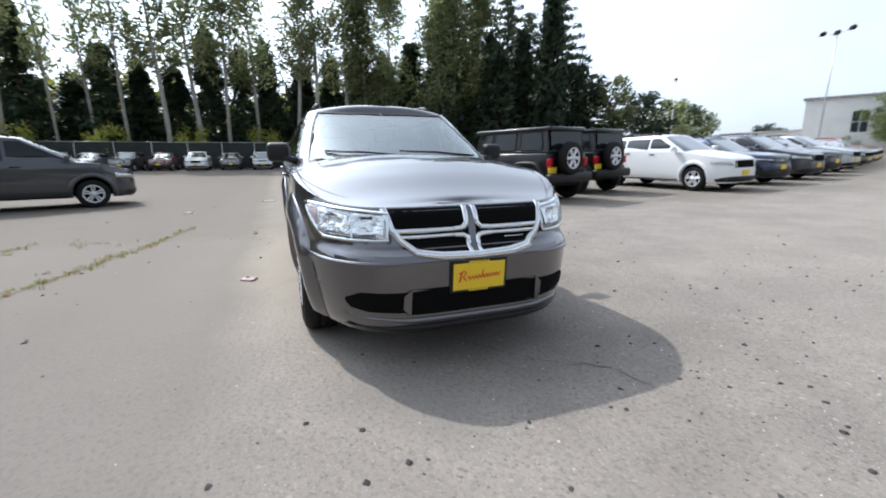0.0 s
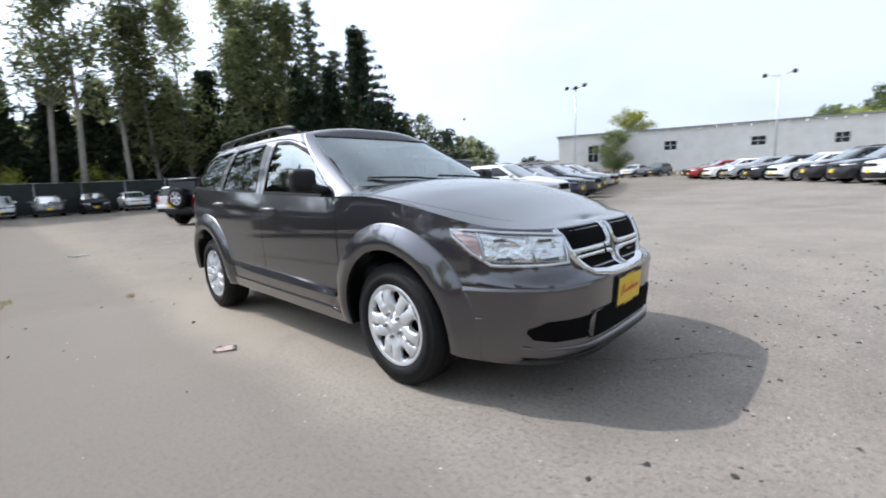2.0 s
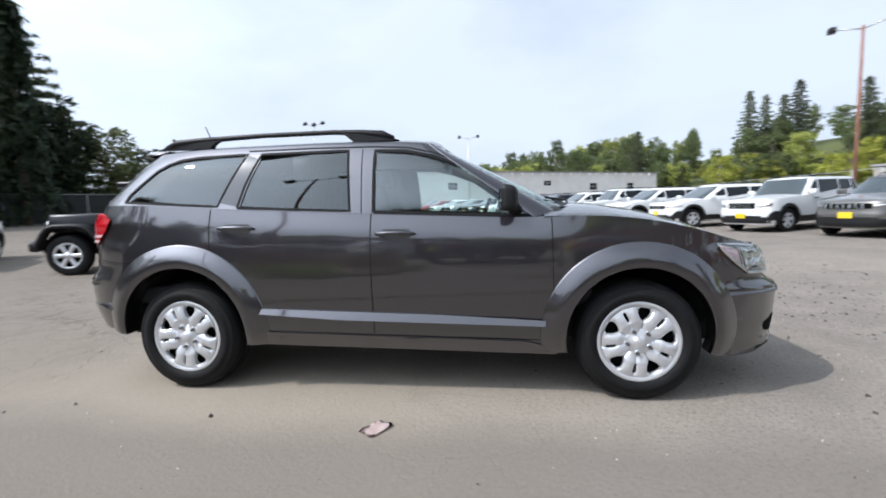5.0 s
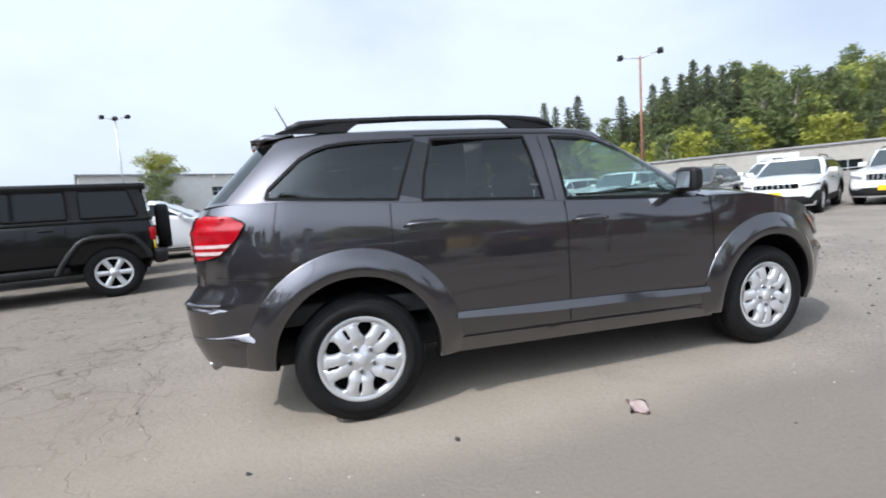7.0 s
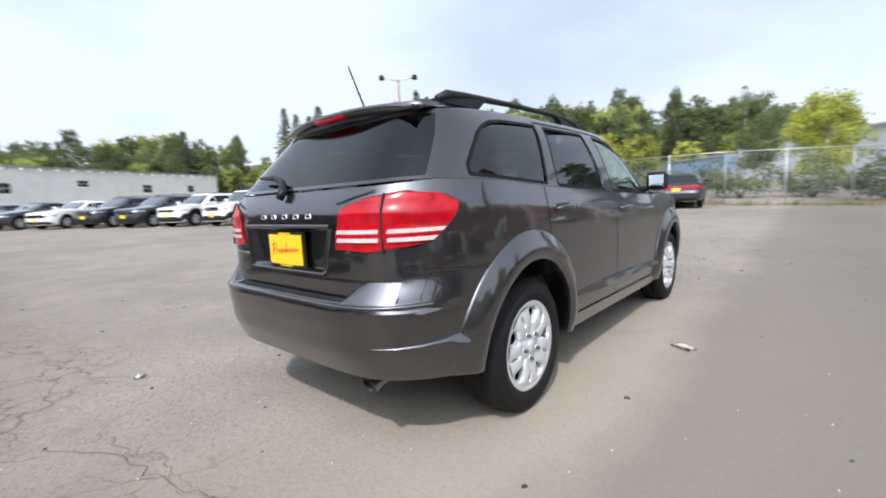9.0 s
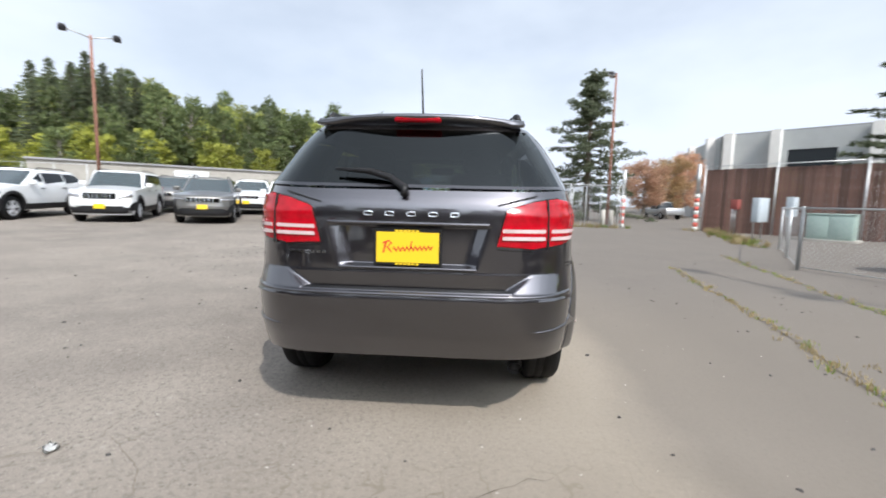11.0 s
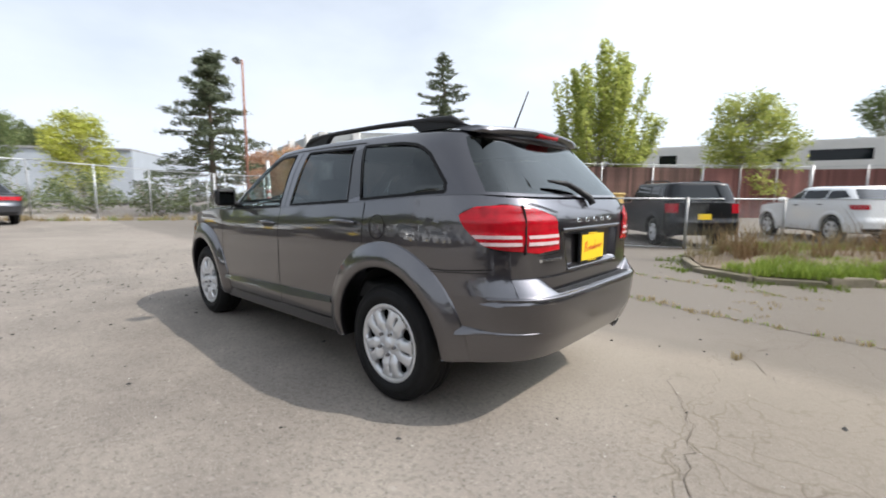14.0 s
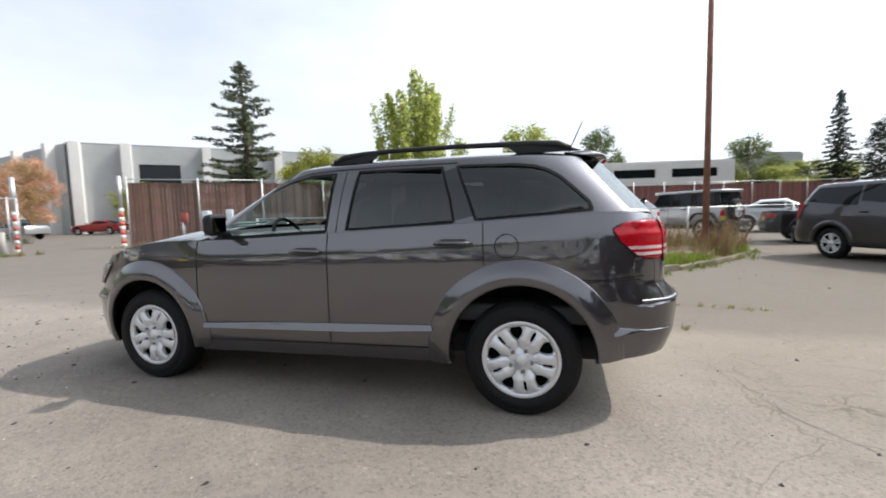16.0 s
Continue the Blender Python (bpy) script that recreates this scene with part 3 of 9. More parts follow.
# ---- the grey car ----
HERO = Form(
    front=[(0.2, 2.34), (0.28, 2.42), (0.36, 2.415), (0.5, 2.43), (0.64, 2.44), (0.67, 2.42), (0.70, 2.36), (0.8, 2.335), (0.88, 2.30), (0.93, 2.24), (1.3, 2.2)],
    rear=[(0.3, -2.27), (0.42, -2.33), (0.52, -2.37), (0.66, -2.385), (0.73, -2.387), (0.745, -2.368), (0.83, -2.31), (1.0, -2.305), (1.12, -2.302), (1.17, -2.288), (1.26, -2.235), (1.4, -2.2)],
    width=[(0.2, 0.82), (0.3, 0.858), (0.38, 0.882), (0.5, 0.896), (0.62, 0.902), (0.78, 0.905), (0.9, 0.903), (0.98, 0.9), (1.04, 0.896), (1.1, 0.891), (1.16, 0.887), (1.22, 0.884), (1.28, 0.88)],
    top=[(2.4, 0.905), (2.2, 0.93), (2.1, 0.955), (1.88, 1.01), (1.6, 1.065), (1.28, 1.105), (1.0, 1.112), (0.78, 1.106), (-0.18, 1.150), (-1.06, 1.197), (-1.75, 1.243), (-2.1, 1.25), (-2.45, 1.22)],
    bottom=[(2.45, 0.23), (2.2, 0.235), (1.9, 0.25), (1.0, 0.29), (-1.0, 0.31), (-1.9, 0.37), (-2.2, 0.40), (-2.5, 0.42)],
    cabin=(1.22, 0.27, -2.24, -1.93, 0.868, 0.665),
    roof=[(0.3, 1.585), (0.0, 1.61), (-0.5, 1.622), (-1.2, 1.62), (-1.7, 1.606), (-2.0, 1.582)],
    crown=0.075, fa=0.98, fm=4.0, ra=0.75, rm=6.0,
    bonnet=[(0.9, 0.092), (1.2, 0.09), (1.6, 0.073), (2.0, 0.04), (2.3, 0.009)],
    cfa=0.62, cfm=4.5, cra=0.605, crm=6.0, shoulder=0.13)

ARCH = [(1.445, 0.385), (-1.445, 0.385)]
WIN_F = [(-0.135, 1.160), (-0.15, 1.557), (0.05, 1.547), (0.22, 1.507), (0.42, 1.428), (0.60, 1.335), (0.74, 1.245), (0.83, 1.150), (0.84, 1.115)]
WIN_R = [(-1.038, 1.207), (-1.006, 1.348), (-0.93, 1.563), (-0.33, 1.565), (-0.288, 1.170)]
WIN_Q = [(-1.86, 1.264), (-1.84, 1.315), (-1.76, 1.392), (-1.675, 1.472), (-1.60, 1.515), (-1.525, 1.541), (-1.40, 1.558), (-1.03, 1.567), (-1.12, 1.36), (-1.175, 1.219)]


def wheel(parent, s, hero=True):
    """Tyre and silver cover, turned so that the outside faces s * y, with the hub at the origin."""
    R = 0.36
    bm = bmesh.new()
    lathe(bm, [(0.225, 0.10), (0.242, 0.108), (0.250, 0.113), (0.252, 0.1165), (0.28, 0.1205), (0.296, 0.120), (0.298, 0.117), (0.325, 0.111), (0.334, 0.109), (0.335, 0.106), (0.348, 0.097), (0.358, 0.075), (R, 0.05), (R, 0.02), (0.354, 0.016), (0.354, 0.008), (R, 0.004),
               (R, -0.03), (0.354, -0.034), (0.354, -0.042), (R, -0.046), (0.358, -0.08), (0.34, -0.105), (0.24, -0.11), (0.2, -0.08)], 48 if hero else 28)
    if s < 0:
        bmesh.ops.scale(bm, vec=(1, -1, 1), verts=bm.verts)
        bmesh.ops.reverse_faces(bm, faces=bm.faces)
    tyre = part("tyre", bm, M_RUBBER, parent, "black rubber tyre")
    bm = bmesh.new()
    lathe(bm, [(0.0, 0.055), (0.20, 0.05), (0.222, 0.06), (0.222, -0.1)], 32)
    bmesh.ops.scale(bm, vec=(1, s, 1), verts=bm.verts)
    bmesh.ops.recalc_face_normals(bm, faces=bm.faces)
    part("rim", bm, M_MESH, parent, "dark steel rim behind the cover")
    bm = bmesh.new()
    lathe(bm, [(0.205, 0.096), (0.212, 0.103), (0.226, 0.107), (0.238, 0.110), (0.243, 0.104), (0.228, 0.07), (0.205, 0.07)], 56, closed=True)
    lathe(bm, [(0.0, 0.122), (0.024, 0.121), (0.032, 0.116), (0.036, 0.1085), (0.07, 0.108), (0.083, 0.102), (0.083, 0.06)], 40)
    bmesh.ops.scale(bm, vec=(1, s, 1), verts=bm.verts)
    bmesh.ops.recalc_face_normals(bm, faces=bm.faces)
    cover = part("wheel_cover", bm, M_ALLOY, parent, "silver split-spoke wheel cover")
    reach = tab([(0.06, 0.044), (0.10, 0.071), (0.118, 0.0685), (0.135, 0.0665), (0.16, 0.0705), (0.185, 0.0805), (0.20, 0.098), (0.209, 0.118), (0.214, 0.15)])
    slit = tab([(0.06, 0.0), (0.128, 0.0), (0.136, 0.0085), (0.186, 0.0105), (0.196, 0.0), (0.22, 0.0)])
    rise = tab([(0.06, 0.106), (0.085, 0.109), (0.12, 0.119), (0.16, 0.119), (0.20, 0.110), (0.22, 0.104)])
    radii = [0.06, 0.075, 0.09, 0.10, 0.11, 0.118, 0.126, 0.129, 0.133, 0.138, 0.15, 0.16, 0.172, 0.184, 0.188, 0.192, 0.197, 0.203, 0.209, 0.214]
    for k in range(5):      # five pairs of broad spokes, each pair split by a slit
        a = math.radians(45 + 72 * k)
        for side in (-1, 1):
            bm = bmesh.new()
            rows = []
            for r in radii:
                g, w, y = slit(r), reach(r), rise(r)
                row = []
                for q, dy in ((g, -0.026), (g, -0.003), (g + 0.004, 0.0), (g + (w - g) * 0.5, 0.003), (w - 0.012, 0.0), (w - 0.003, -0.005), (w, -0.012), (w, -0.036)):
                    q *= side
                    rr = math.hypot(r, q) if r > 0.19 else r
                    pr = r * r / rr if rr else r
                    row.append(bm.verts.new((pr * math.cos(a) - q * r / rr * math.sin(a), s * (y + dy), pr * math.sin(a) + q * r / rr * math.cos(a))))
                rows.append(row)
            grid_faces(bm, rows, flip=(s < 0) == (side > 0))
            part("spoke", bm, M_ALLOY, cover)
        if hero:
            bm = bmesh.new()
            bmesh.ops.create_cone(bm, segments=6, radius1=0.0115, radius2=0.0095, depth=0.022, cap_ends=True, matrix=Matrix.Translation((0.068 * math.cos(a), s * 0.117, 0.068 * math.sin(a))) @ Matrix.Rotation(math.pi / 2, 4, "X"))
            part("lug_nut", bm, M_STEEL, cover, "steel lug nut", smooth=False)
            bm = bmesh.new()
            lathe(bm, [(0.0125, 0.1085), (0.0165, 0.113), (0.0185, 0.112), (0.020, 0.104)], 14)
            bmesh.ops.scale(bm, vec=(1, s, 1), verts=bm.verts)
            bmesh.ops.translate(bm, vec=(0.068 * math.cos(a), 0, 0.068 * math.sin(a)), verts=bm.verts)
            bmesh.ops.recalc_face_normals(bm, faces=bm.faces)
            part("nut_collar", bm, M_ALLOY, cover)
    return tyre


def arch_flare(form, ax, az, s, r0=0.415, r1=0.575, a0=-14, a1=194, bulge=0.024):
    bm = bmesh.new()
    rows = []
    for i in range(53):
        a = radians(a0 + (a1 - a0) * i / 52)
        row = []
        for r, l in ((r0 + 0.006, -0.09), (r0, -0.01), (r0 + 0.004, 0.012), (r0 + 0.02, bulge), (r0 + (r1 - r0) * 0.4, bulge + 0.004), (r0 + (r1 - r0) * 0.7, bulge - 0.002), (r1 - 0.018, bulge * 0.55), (r1, -0.004)):
            x, z = ax + r * math.cos(a) * (1.0), az + r * math.sin(a)
            z = max(z, form.bottom(x) + 0.005)
            row.append(bm.verts.new(form.side(x, z, l, s)))
        rows.append(row)
    grid_faces(bm, rows, flip=s > 0)
    bmesh.ops.remove_doubles(bm, verts=bm.verts, dist=1e-5)
    return bm


def hero_flare(form, ax, az, s, r0, r1, a0=-14, a1=194):
    """A broad wheel-arch flare: a step at its edge, a sloping upper face, a flat lip."""
    bm = bmesh.new()
    rows = []
    d = r1 - r0
    prof = ((r0 + 0.01, -0.10), (r0 + 0.001, -0.02), (r0, 0.030), (r0 + 0.004, 0.038), (r0 + 0.012, 0.042), (r0 + d * 0.28, 0.044), (r0 + d * 0.40, 0.041), (r0 + d * 0.62, 0.030), (r0 + d * 0.82, 0.016), (r1 - 0.010, 0.0085), (r1 - 0.004, 0.006), (r1, -0.006))
    for i in range(73):
        a = radians(a0 + (a1 - a0) * i / 72)
        row = []
        for r, l in prof:
            x, z = ax + r * math.cos(a), az + r * math.sin(a)
            z = max(z, form.bottom(x) + 0.005)
            row.append(bm.verts.new(form.side(x, z, l, s)))
        rows.append(row)
    grid_faces(bm, rows, flip=s > 0)
    bmesh.ops.remove_doubles(bm, verts=bm.verts, dist=1e-5)
    return bm


def wheel_well(ax, az, s, w=0.86, r=0.43):
    bm = bmesh.new()
    rows = []
    for yy in (w, 0.45):
        rows.append([bm.verts.new((ax + r * math.cos(radians(2 + 176 * i / 24)), s * yy, az + r * math.sin(radians(2 + 176 * i / 24)))) for i in range(25)])
    grid_faces(bm, rows)
    bm.faces.new(rows[1])
    return bm


def seal_line(poly):
    return dense(poly + poly[:1], 0.04)


def dealer_plate(root, name, place, y0, sgn):
    """A yellow dealer plate in a black frame, with red script bars."""
    holder = part(name, quad_box(place, (-0.166, 0.166), y0 - 0.088, y0 + 0.088, 0.0, 0.014), M_TRIM, root, "black licence plate frame", smooth=False)
    part("plate", quad_box(place, (-0.152, 0.152), y0 - 0.074, y0 + 0.074, 0.0, 0.018), M_YELLOW, holder, "yellow dealer plate", smooth=False)
    bm = bmesh.new()

    def stroke(line, half):
        l, r = [], []
        for i, (u, v) in enumerate(line):
            (ua, va), (ub, vb) = line[max(i - 1, 0)], line[min(i + 1, len(line) - 1)]
            d = math.hypot(ub - ua, vb - va) or 1
            for side, out in ((half, l), (-half, r)):
                p, q = u - (vb - va) / d * side, v + (ub - ua) / d * side
                out.append(bm.verts.new(place(sgn * p, y0 + q + 0.06 * p, 0.0195)))
        for i in range(len(line) - 1):
            q = (l[i], r[i], r[i + 1], l[i + 1])
            bm.faces.new(q if sgn > 0 else q[::-1])
    stroke([(-0.118, -0.022), (-0.104, 0.030)], 0.0042)
    stroke([(-0.122, 0.026), (-0.09, 0.038), (-0.078, 0.024), (-0.098, 0.006), (-0.078, -0.02)], 0.0034)
    stroke([(-0.07 + 0.0026 * i + 0.005 * math.sin(1.57 * i), -0.006 + 0.0125 * math.sin(0.785 * i)) for i in range(74)], 0.0026)
    stroke([(0.012, -0.012), (0.022, 0.032)], 0.003)
    part("script", bm, M_REDINK, holder, "red slanted script bars", smooth=False)
    bm = bmesh.new()
    for zz in (y0 + 0.08, y0 - 0.081):
        for k in range(6):
            u = -0.06 + 0.02 * k
            bm.faces.new([bm.verts.new(place(sgn * p, q, 0.0155)) for p, q in ((u, zz - 0.005), (u + 0.015, zz - 0.005), (u + 0.015, zz + 0.005), (u, zz + 0.005))])
    part("frame_bars", bm, M_YELLOW, holder, smooth=False)
    return holder


def quad_box(place, ys, z0, z1, l0, l1):
    bm = bmesh.new()
    vs = [bm.verts.new(place(y, z, l)) for l in (l0, l1) for z in (z0, z1) for y in ys]
    for q in ((0, 1, 3, 2), (4, 6, 7, 5), (0, 4, 5, 1), (2, 3, 7, 6), (0, 2, 6, 4), (1, 5, 7, 3)):
        bm.faces.new([vs[i] for i in q])
    bmesh.ops.recalc_face_normals(bm, faces=bm.faces)
    return bm


def hero_car():
    F = HERO
    root = thing("crossover_car", "dark grey metallic crossover with silver wheel covers parked on asphalt", "car")
    mids = [1.5 - 0.0347 * k for k in range(1, 16)] + [0.945 - 0.0438 * k for k in range(0, 26)] + [-0.15 - 0.047 * k for k in range(0, 21)] + [-1.09 - 0.034 * k for k in range(0, 20)]

    def zone(x, z):
        if -0.15 < x < 0.945 and z > 0.40:
            return "front_door"
        if -1.225 < x < -0.15 and z > 0.40 and (x + 1.445) ** 2 + (z - 0.385) ** 2 > 0.5 ** 2:
            return "rear_door"
        if x > 1.87 and z < 0.66:
            return "front_bumper"
        if x < -1.87 and z < 0.74:
            return "rear_bumper"
        if x < -2.262 and 0.752 < z < 1.06:
            return "gate_hole"
        return "body"

    made = {}
    for zn, lab in (("body", ""), ("front_bumper", ""), ("rear_bumper", "")):
        bm = bmesh.new()
        F.lower(bm, 34, 26, mids, ARCH, 0.475, keep=lambda x, z, zn=zn: zone(x, z) == zn)
        made[zn] = part(zn, bm, M_PAINT, root, lab)
    for zn in ("front_door", "rear_door"):
        bm = bmesh.new()
        F.lower(bm, 34, 26, mids, ARCH, 0.475, keep=lambda x, z, zn=zn: zone(x, z) == zn)
        bm2 = bm.copy()
        for b, s in ((bm, 1), (bm2, -1)):
            bmesh.ops.delete(b, geom=[v for v in b.verts if v.co.y * s < 0], context="VERTS")
            made[zn, s] = part(zn, b, M_PAINT, root)
    bm = bmesh.new()
    F.hood(bm, 0.9, 26, mids, 12)
    hood = part("hood", bm, M_PAINT, root)

    for s in (1, -1):      # the gap between the hood and the fenders
        bm = bmesh.new()
        rows = []
        for i in range(31):
            x = 0.98 + 1.14 * i / 30
            row = []
            for k in (0.962, 0.970):
                z = F.top(x)
                y = F.plan(F.unstretch(x, z)) * F.width(z) / F.wmax
                row.append(bm.verts.new((x, s * y * k, z + F.bonnet(x) * (1 - k ** 2.4) + 0.0025)))
            rows.append(row)
        grid_faces(bm, rows, flip=s > 0)
        part("hood_gap", bm, M_GAP, hood)

    # cabin: pillars, roof and panes
    cm = [0.6 - 0.02 * k for k in range(1, 120)]

    def is_ws(xr, v, f):
        return xr > 0.60 and f < 0.885 and v < 1.0

    def is_rw(xr, v, f):
        return xr < -1.7 and f < 0.88 and 0.04 < v < 0.93

    def shell(xr, v, p, f):
        if is_ws(xr, v, f) or is_rw(xr, v, f):
            return False
        if v < 1.0 and any(inside(w, p.x, p.z) for w in (WIN_F, WIN_R, WIN_Q)):
            return False
        return True

    bm = bmesh.new()
    F.cabin(bm, 44, 30, cm, keep=shell, nq=10)
    part("roof", bm, M_PAINT, root)
    bm = bmesh.new()
    F.cabin(bm, 44, 30, cm, keep=lambda xr, v, p, f: is_ws(xr, v, f), roof=False)
    part("windshield", bm, M_WSCREEN, root, "clear windshield").visible_shadow = False
    bm = bmesh.new()
    F.cabin(bm, 44, 30, cm, keep=lambda xr, v, p, f: is_rw(xr, v, f), roof=False)
    part("rear_window", bm, M_TINT, root, "dark tinted rear window")
    ws_cols = [c for c in F.columns(F.cf0, F.cr0, F.cfa, F.cra, 30, cm, F.cfm, F.crm) if c[0] > 0.6 and c[1] < 0.9]
    for v0, v1 in ((0.0, 0.035), (0.965, 1.0)):   # black bands at the windshield's edges
        bm = bmesh.new()
        for s in (1, -1):
            rows = [[bm.verts.new(F.cabin_point(c[0], v, s, c[1]) + Vector((0.004, 0, 0.004))) for c in ws_cols] for v in (v0, v1)]
            grid_faces(bm, rows)
        bmesh.ops.remove_doubles(bm, verts=bm.verts, dist=1e-4)
        part("windshield_band", bm, M_TRIM, root)
    for s in (1, -1):
        gs = lambda x, z, l, s=s: F.glass_side(x, z, l, s)
        sd = lambda x, z, l, s=s: F.side(x, z, l, s)
        for nm, poly, m in (("front_window", WIN_F, M_GLASS), ("rear_door_window", WIN_R, M_TINT), ("quarter_window", WIN_Q, M_TINT)):
            if nm == "front_window" and s > 0:
                lower = [(-0.135, 1.160), (0.84, 1.115), (0.825, 1.150), (-0.137, 1.185)]    # wound down on the driver's side
                glass_poly = lower
            else:
                glass_poly = poly
            bm = bmesh.new()
            patch(bm, glass_poly, gs, -0.006, 8, 12, 0)
            pane = part(nm, bm, m, root, "wound-down front side window" if glass_poly is not poly else "")
            pane.visible_shadow = nm != "front_window"
            bm = bmesh.new()
            ribbon(bm, seal_line(poly), gs, 0.0105 if nm == "front_window" else 0.0085, 0.0015)
            part("window_seal", bm, M_SEAL, pane, "black window seal")
        bm = bmesh.new()
        patch(bm, [(-1.185, 1.218), (-1.020, 1.210), (-0.988, 1.345), (-0.916, 1.562), (-1.042, 1.564), (-1.13, 1.36)], gs, 0.001, 10, 4, 0.002)
        part("door_pillar", bm, M_PILLAR, root, "glossy black rear pillar trim")
        bm = bmesh.new()
        patch(bm, [(-0.290, 1.163), (-0.138, 1.155), (-0.152, 1.566), (-0.332, 1.568)], gs, 0.001, 8, 4, 0.002)
        pil = part("door_pillar", bm, M_PAINT, root)
        bm = bmesh.new()
        ribbon(bm, dense([(-0.212, 1.155), (-0.235, 1.570)], 0.05), gs, 0.003, 0.0022)
        part("pillar_gap", bm, M_GAP, pil)
        bm = bmesh.new()        # raised door frame along the roof
        ribbon(bm, dense([(-1.03, 1.590), (-0.6, 1.592), (-0.16, 1.586), (0.06, 1.571), (0.25, 1.525), (0.46, 1.440), (0.64, 1.345), (0.78, 1.255)], 0.05), gs, 0.004, 0.003)
        part("door_frame_line", bm, M_GAP, root)
        # windshield pillar
        bm = bmesh.new()
        rows = []
        for v in [k / 14 for k in range(15)]:
            row = []
            for w in (0.868, 0.872, 0.895, 0.92, 0.945, 0.96, 0.964):
                xr = F.cf0 - F.cfa + F.cfa * math.sqrt(1 - w ** F.cfm)
                lift = 0.001 if w in (0.868, 0.964) else 0.008
                row.append(bm.verts.new(F.cabin_point(xr, v, s, w) + Vector((0.5, s * 0.6, 0.62)) * lift))
            rows.append(row)
        grid_faces(bm, rows, flip=s < 0)
        bmesh.ops.recalc_face_normals(bm, faces=bm.faces)
        part("windshield_pillar", bm, M_PAINT, root)
        # arches, wells, wheels
        for i, (ax, az) in enumerate(ARCH):
            part("wheel_arch", hero_flare(F, ax, az, s, 0.42 if ax > 0 else 0.44, 0.572 if ax > 0 else 0.594), M_PAINT, root)
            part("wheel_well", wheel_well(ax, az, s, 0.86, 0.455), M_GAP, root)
            wh = new("wheel")
            wh.parent = root
            wh.matrix_basis = Matrix.Translation((ax, s * 0.775, 0.36))
            wheel(wh, s)
        # side moulding and sill
        bm = bmesh.new()
        patch(bm, [(-0.905, 0.505), (0.905, 0.458), (0.905, 0.505), (-0.885, 0.556)], lambda x, z, l, s=s: F.side(x, z, l + 0.45 * (0.531 - 0.028 * x - z), s), 0.012, 3, 24, 0.02)
        part("door_moulding", bm, M_PAINT, root)
        bm = bmesh.new()
        patch(bm, [(-0.93, 0.30), (0.98, 0.27), (0.96, 0.352), (-0.9, 0.40)], sd, 0.012, 3, 24, 0.02)
        part("sill", bm, M_PAINT, root)
        # gaps round the doors, fuel flap, bumper joints
        for line in ([(0.945, 1.10), (0.95, 0.8), (0.955, 0.62), (0.95, 0.40)], [(-0.15, 1.155), (-0.155, 0.8), (-0.15, 0.40)],
                     [(-1.222, 1.198), (-1.226, 1.06), (-1.228, 0.945)], [(-0.92, 0.405), (0.95, 0.362)],
                     [(1.87, 0.66), (1.97, 0.655), (2.05, 0.66)], [(-1.74, 0.860), (-1.9, 0.858), (-2.14, 0.878)]):
            bm = bmesh.new()
            ribbon(bm, dense(line, 0.05), sd, 0.0032, 0.0022)
            part("panel_gap", bm, M_GAP, root, smooth=False)
        if s > 0:
            bm = bmesh.new()
            ring = [(-1.368 + 0.071 * math.cos(t * math.pi / 16), 1.058 + 0.071 * math.sin(t * math.pi / 16)) for t in range(33)]
            ribbon(bm, ring, sd, 0.003, 0.0025)
            part("fuel_flap", bm, M_GAP, root, "round fuel filler flap")
        # handles
        for hx, hz in ((0.008, 1.026), (-1.036, 1.076)):
            bm = bmesh.new()
            patch(bm, [(hx - 0.10, hz - 0.02), (hx - 0.07, hz - 0.035), (hx + 0.07, hz - 0.035), (hx + 0.10, hz - 0.018), (hx + 0.08, hz + 0.026), (hx - 0.08, hz + 0.026)], sd, 0.002, 4, 8, 0)
            cup = part("door_handle", bm, M_DASH, root, "door handle in a dark cup")
            bm = bmesh.new()
            tube(bm, [sd(hx - 0.118, hz - 0.004, 0.004), sd(hx - 0.10, hz + 0.002, 0.03), sd(hx - 0.04, hz + 0.006, 0.042), sd(hx + 0.04, hz + 0.006, 0.042), sd(hx + 0.10, hz + 0.002, 0.03), sd(hx + 0.118, hz - 0.004, 0.004)], [0.012, 0.016, 0.017, 0.017, 0.016, 0.012], 8, flat=0.7)
            part("grip", bm, M_PAINT, cup)
        # mirror
        mir = new("side_mirror")
        mir.parent = root
        bm = bmesh.new()
        bmesh.ops.create_cube(bm, size=1.0, matrix=Matrix.Translation((0.70, s * 0.962, 1.222)) @ Matrix.Rotation(s * 0.12, 4, "Z") @ Matrix.Diagonal((0.088, 0.185, 0.165, 1)))
        for v in bm.verts:
            if v.co.x > 0.7:
                v.co.z = 1.225 + (v.co.z - 1.225) * 0.78
                v.co.y = s * 0.98 + (v.co.y - s * 0.98) * 0.85
        bmesh.ops.bevel(bm, geom=bm.edges[:], offset=0.036, segments=5, affect="EDGES", profile=0.55)
        part("mirror_shell", bm, M_TRIM, mir, "black mirror housing")
        bm = bmesh.new()
        tube(bm, [(0.74, s * 0.80, 1.145), (0.735, s * 0.86, 1.16), (0.72, s * 0.92, 1.18)], [0.05, 0.04, 0.036], 8, flat=0.7)
        part("mirror_arm", bm, M_TRIM, mir)
        bm = bmesh.new()
        patch(bm, [(-0.07, -0.05), (0.07, -0.05), (0.075, 0.05), (-0.075, 0.05)], lambda a, z, l, s=s: Vector((0.651 + l + a * s * -0.12 + z * 0.06, s * 0.962 + a * 0.85, 1.222 + z)), -0.006, 1, 1, 0)
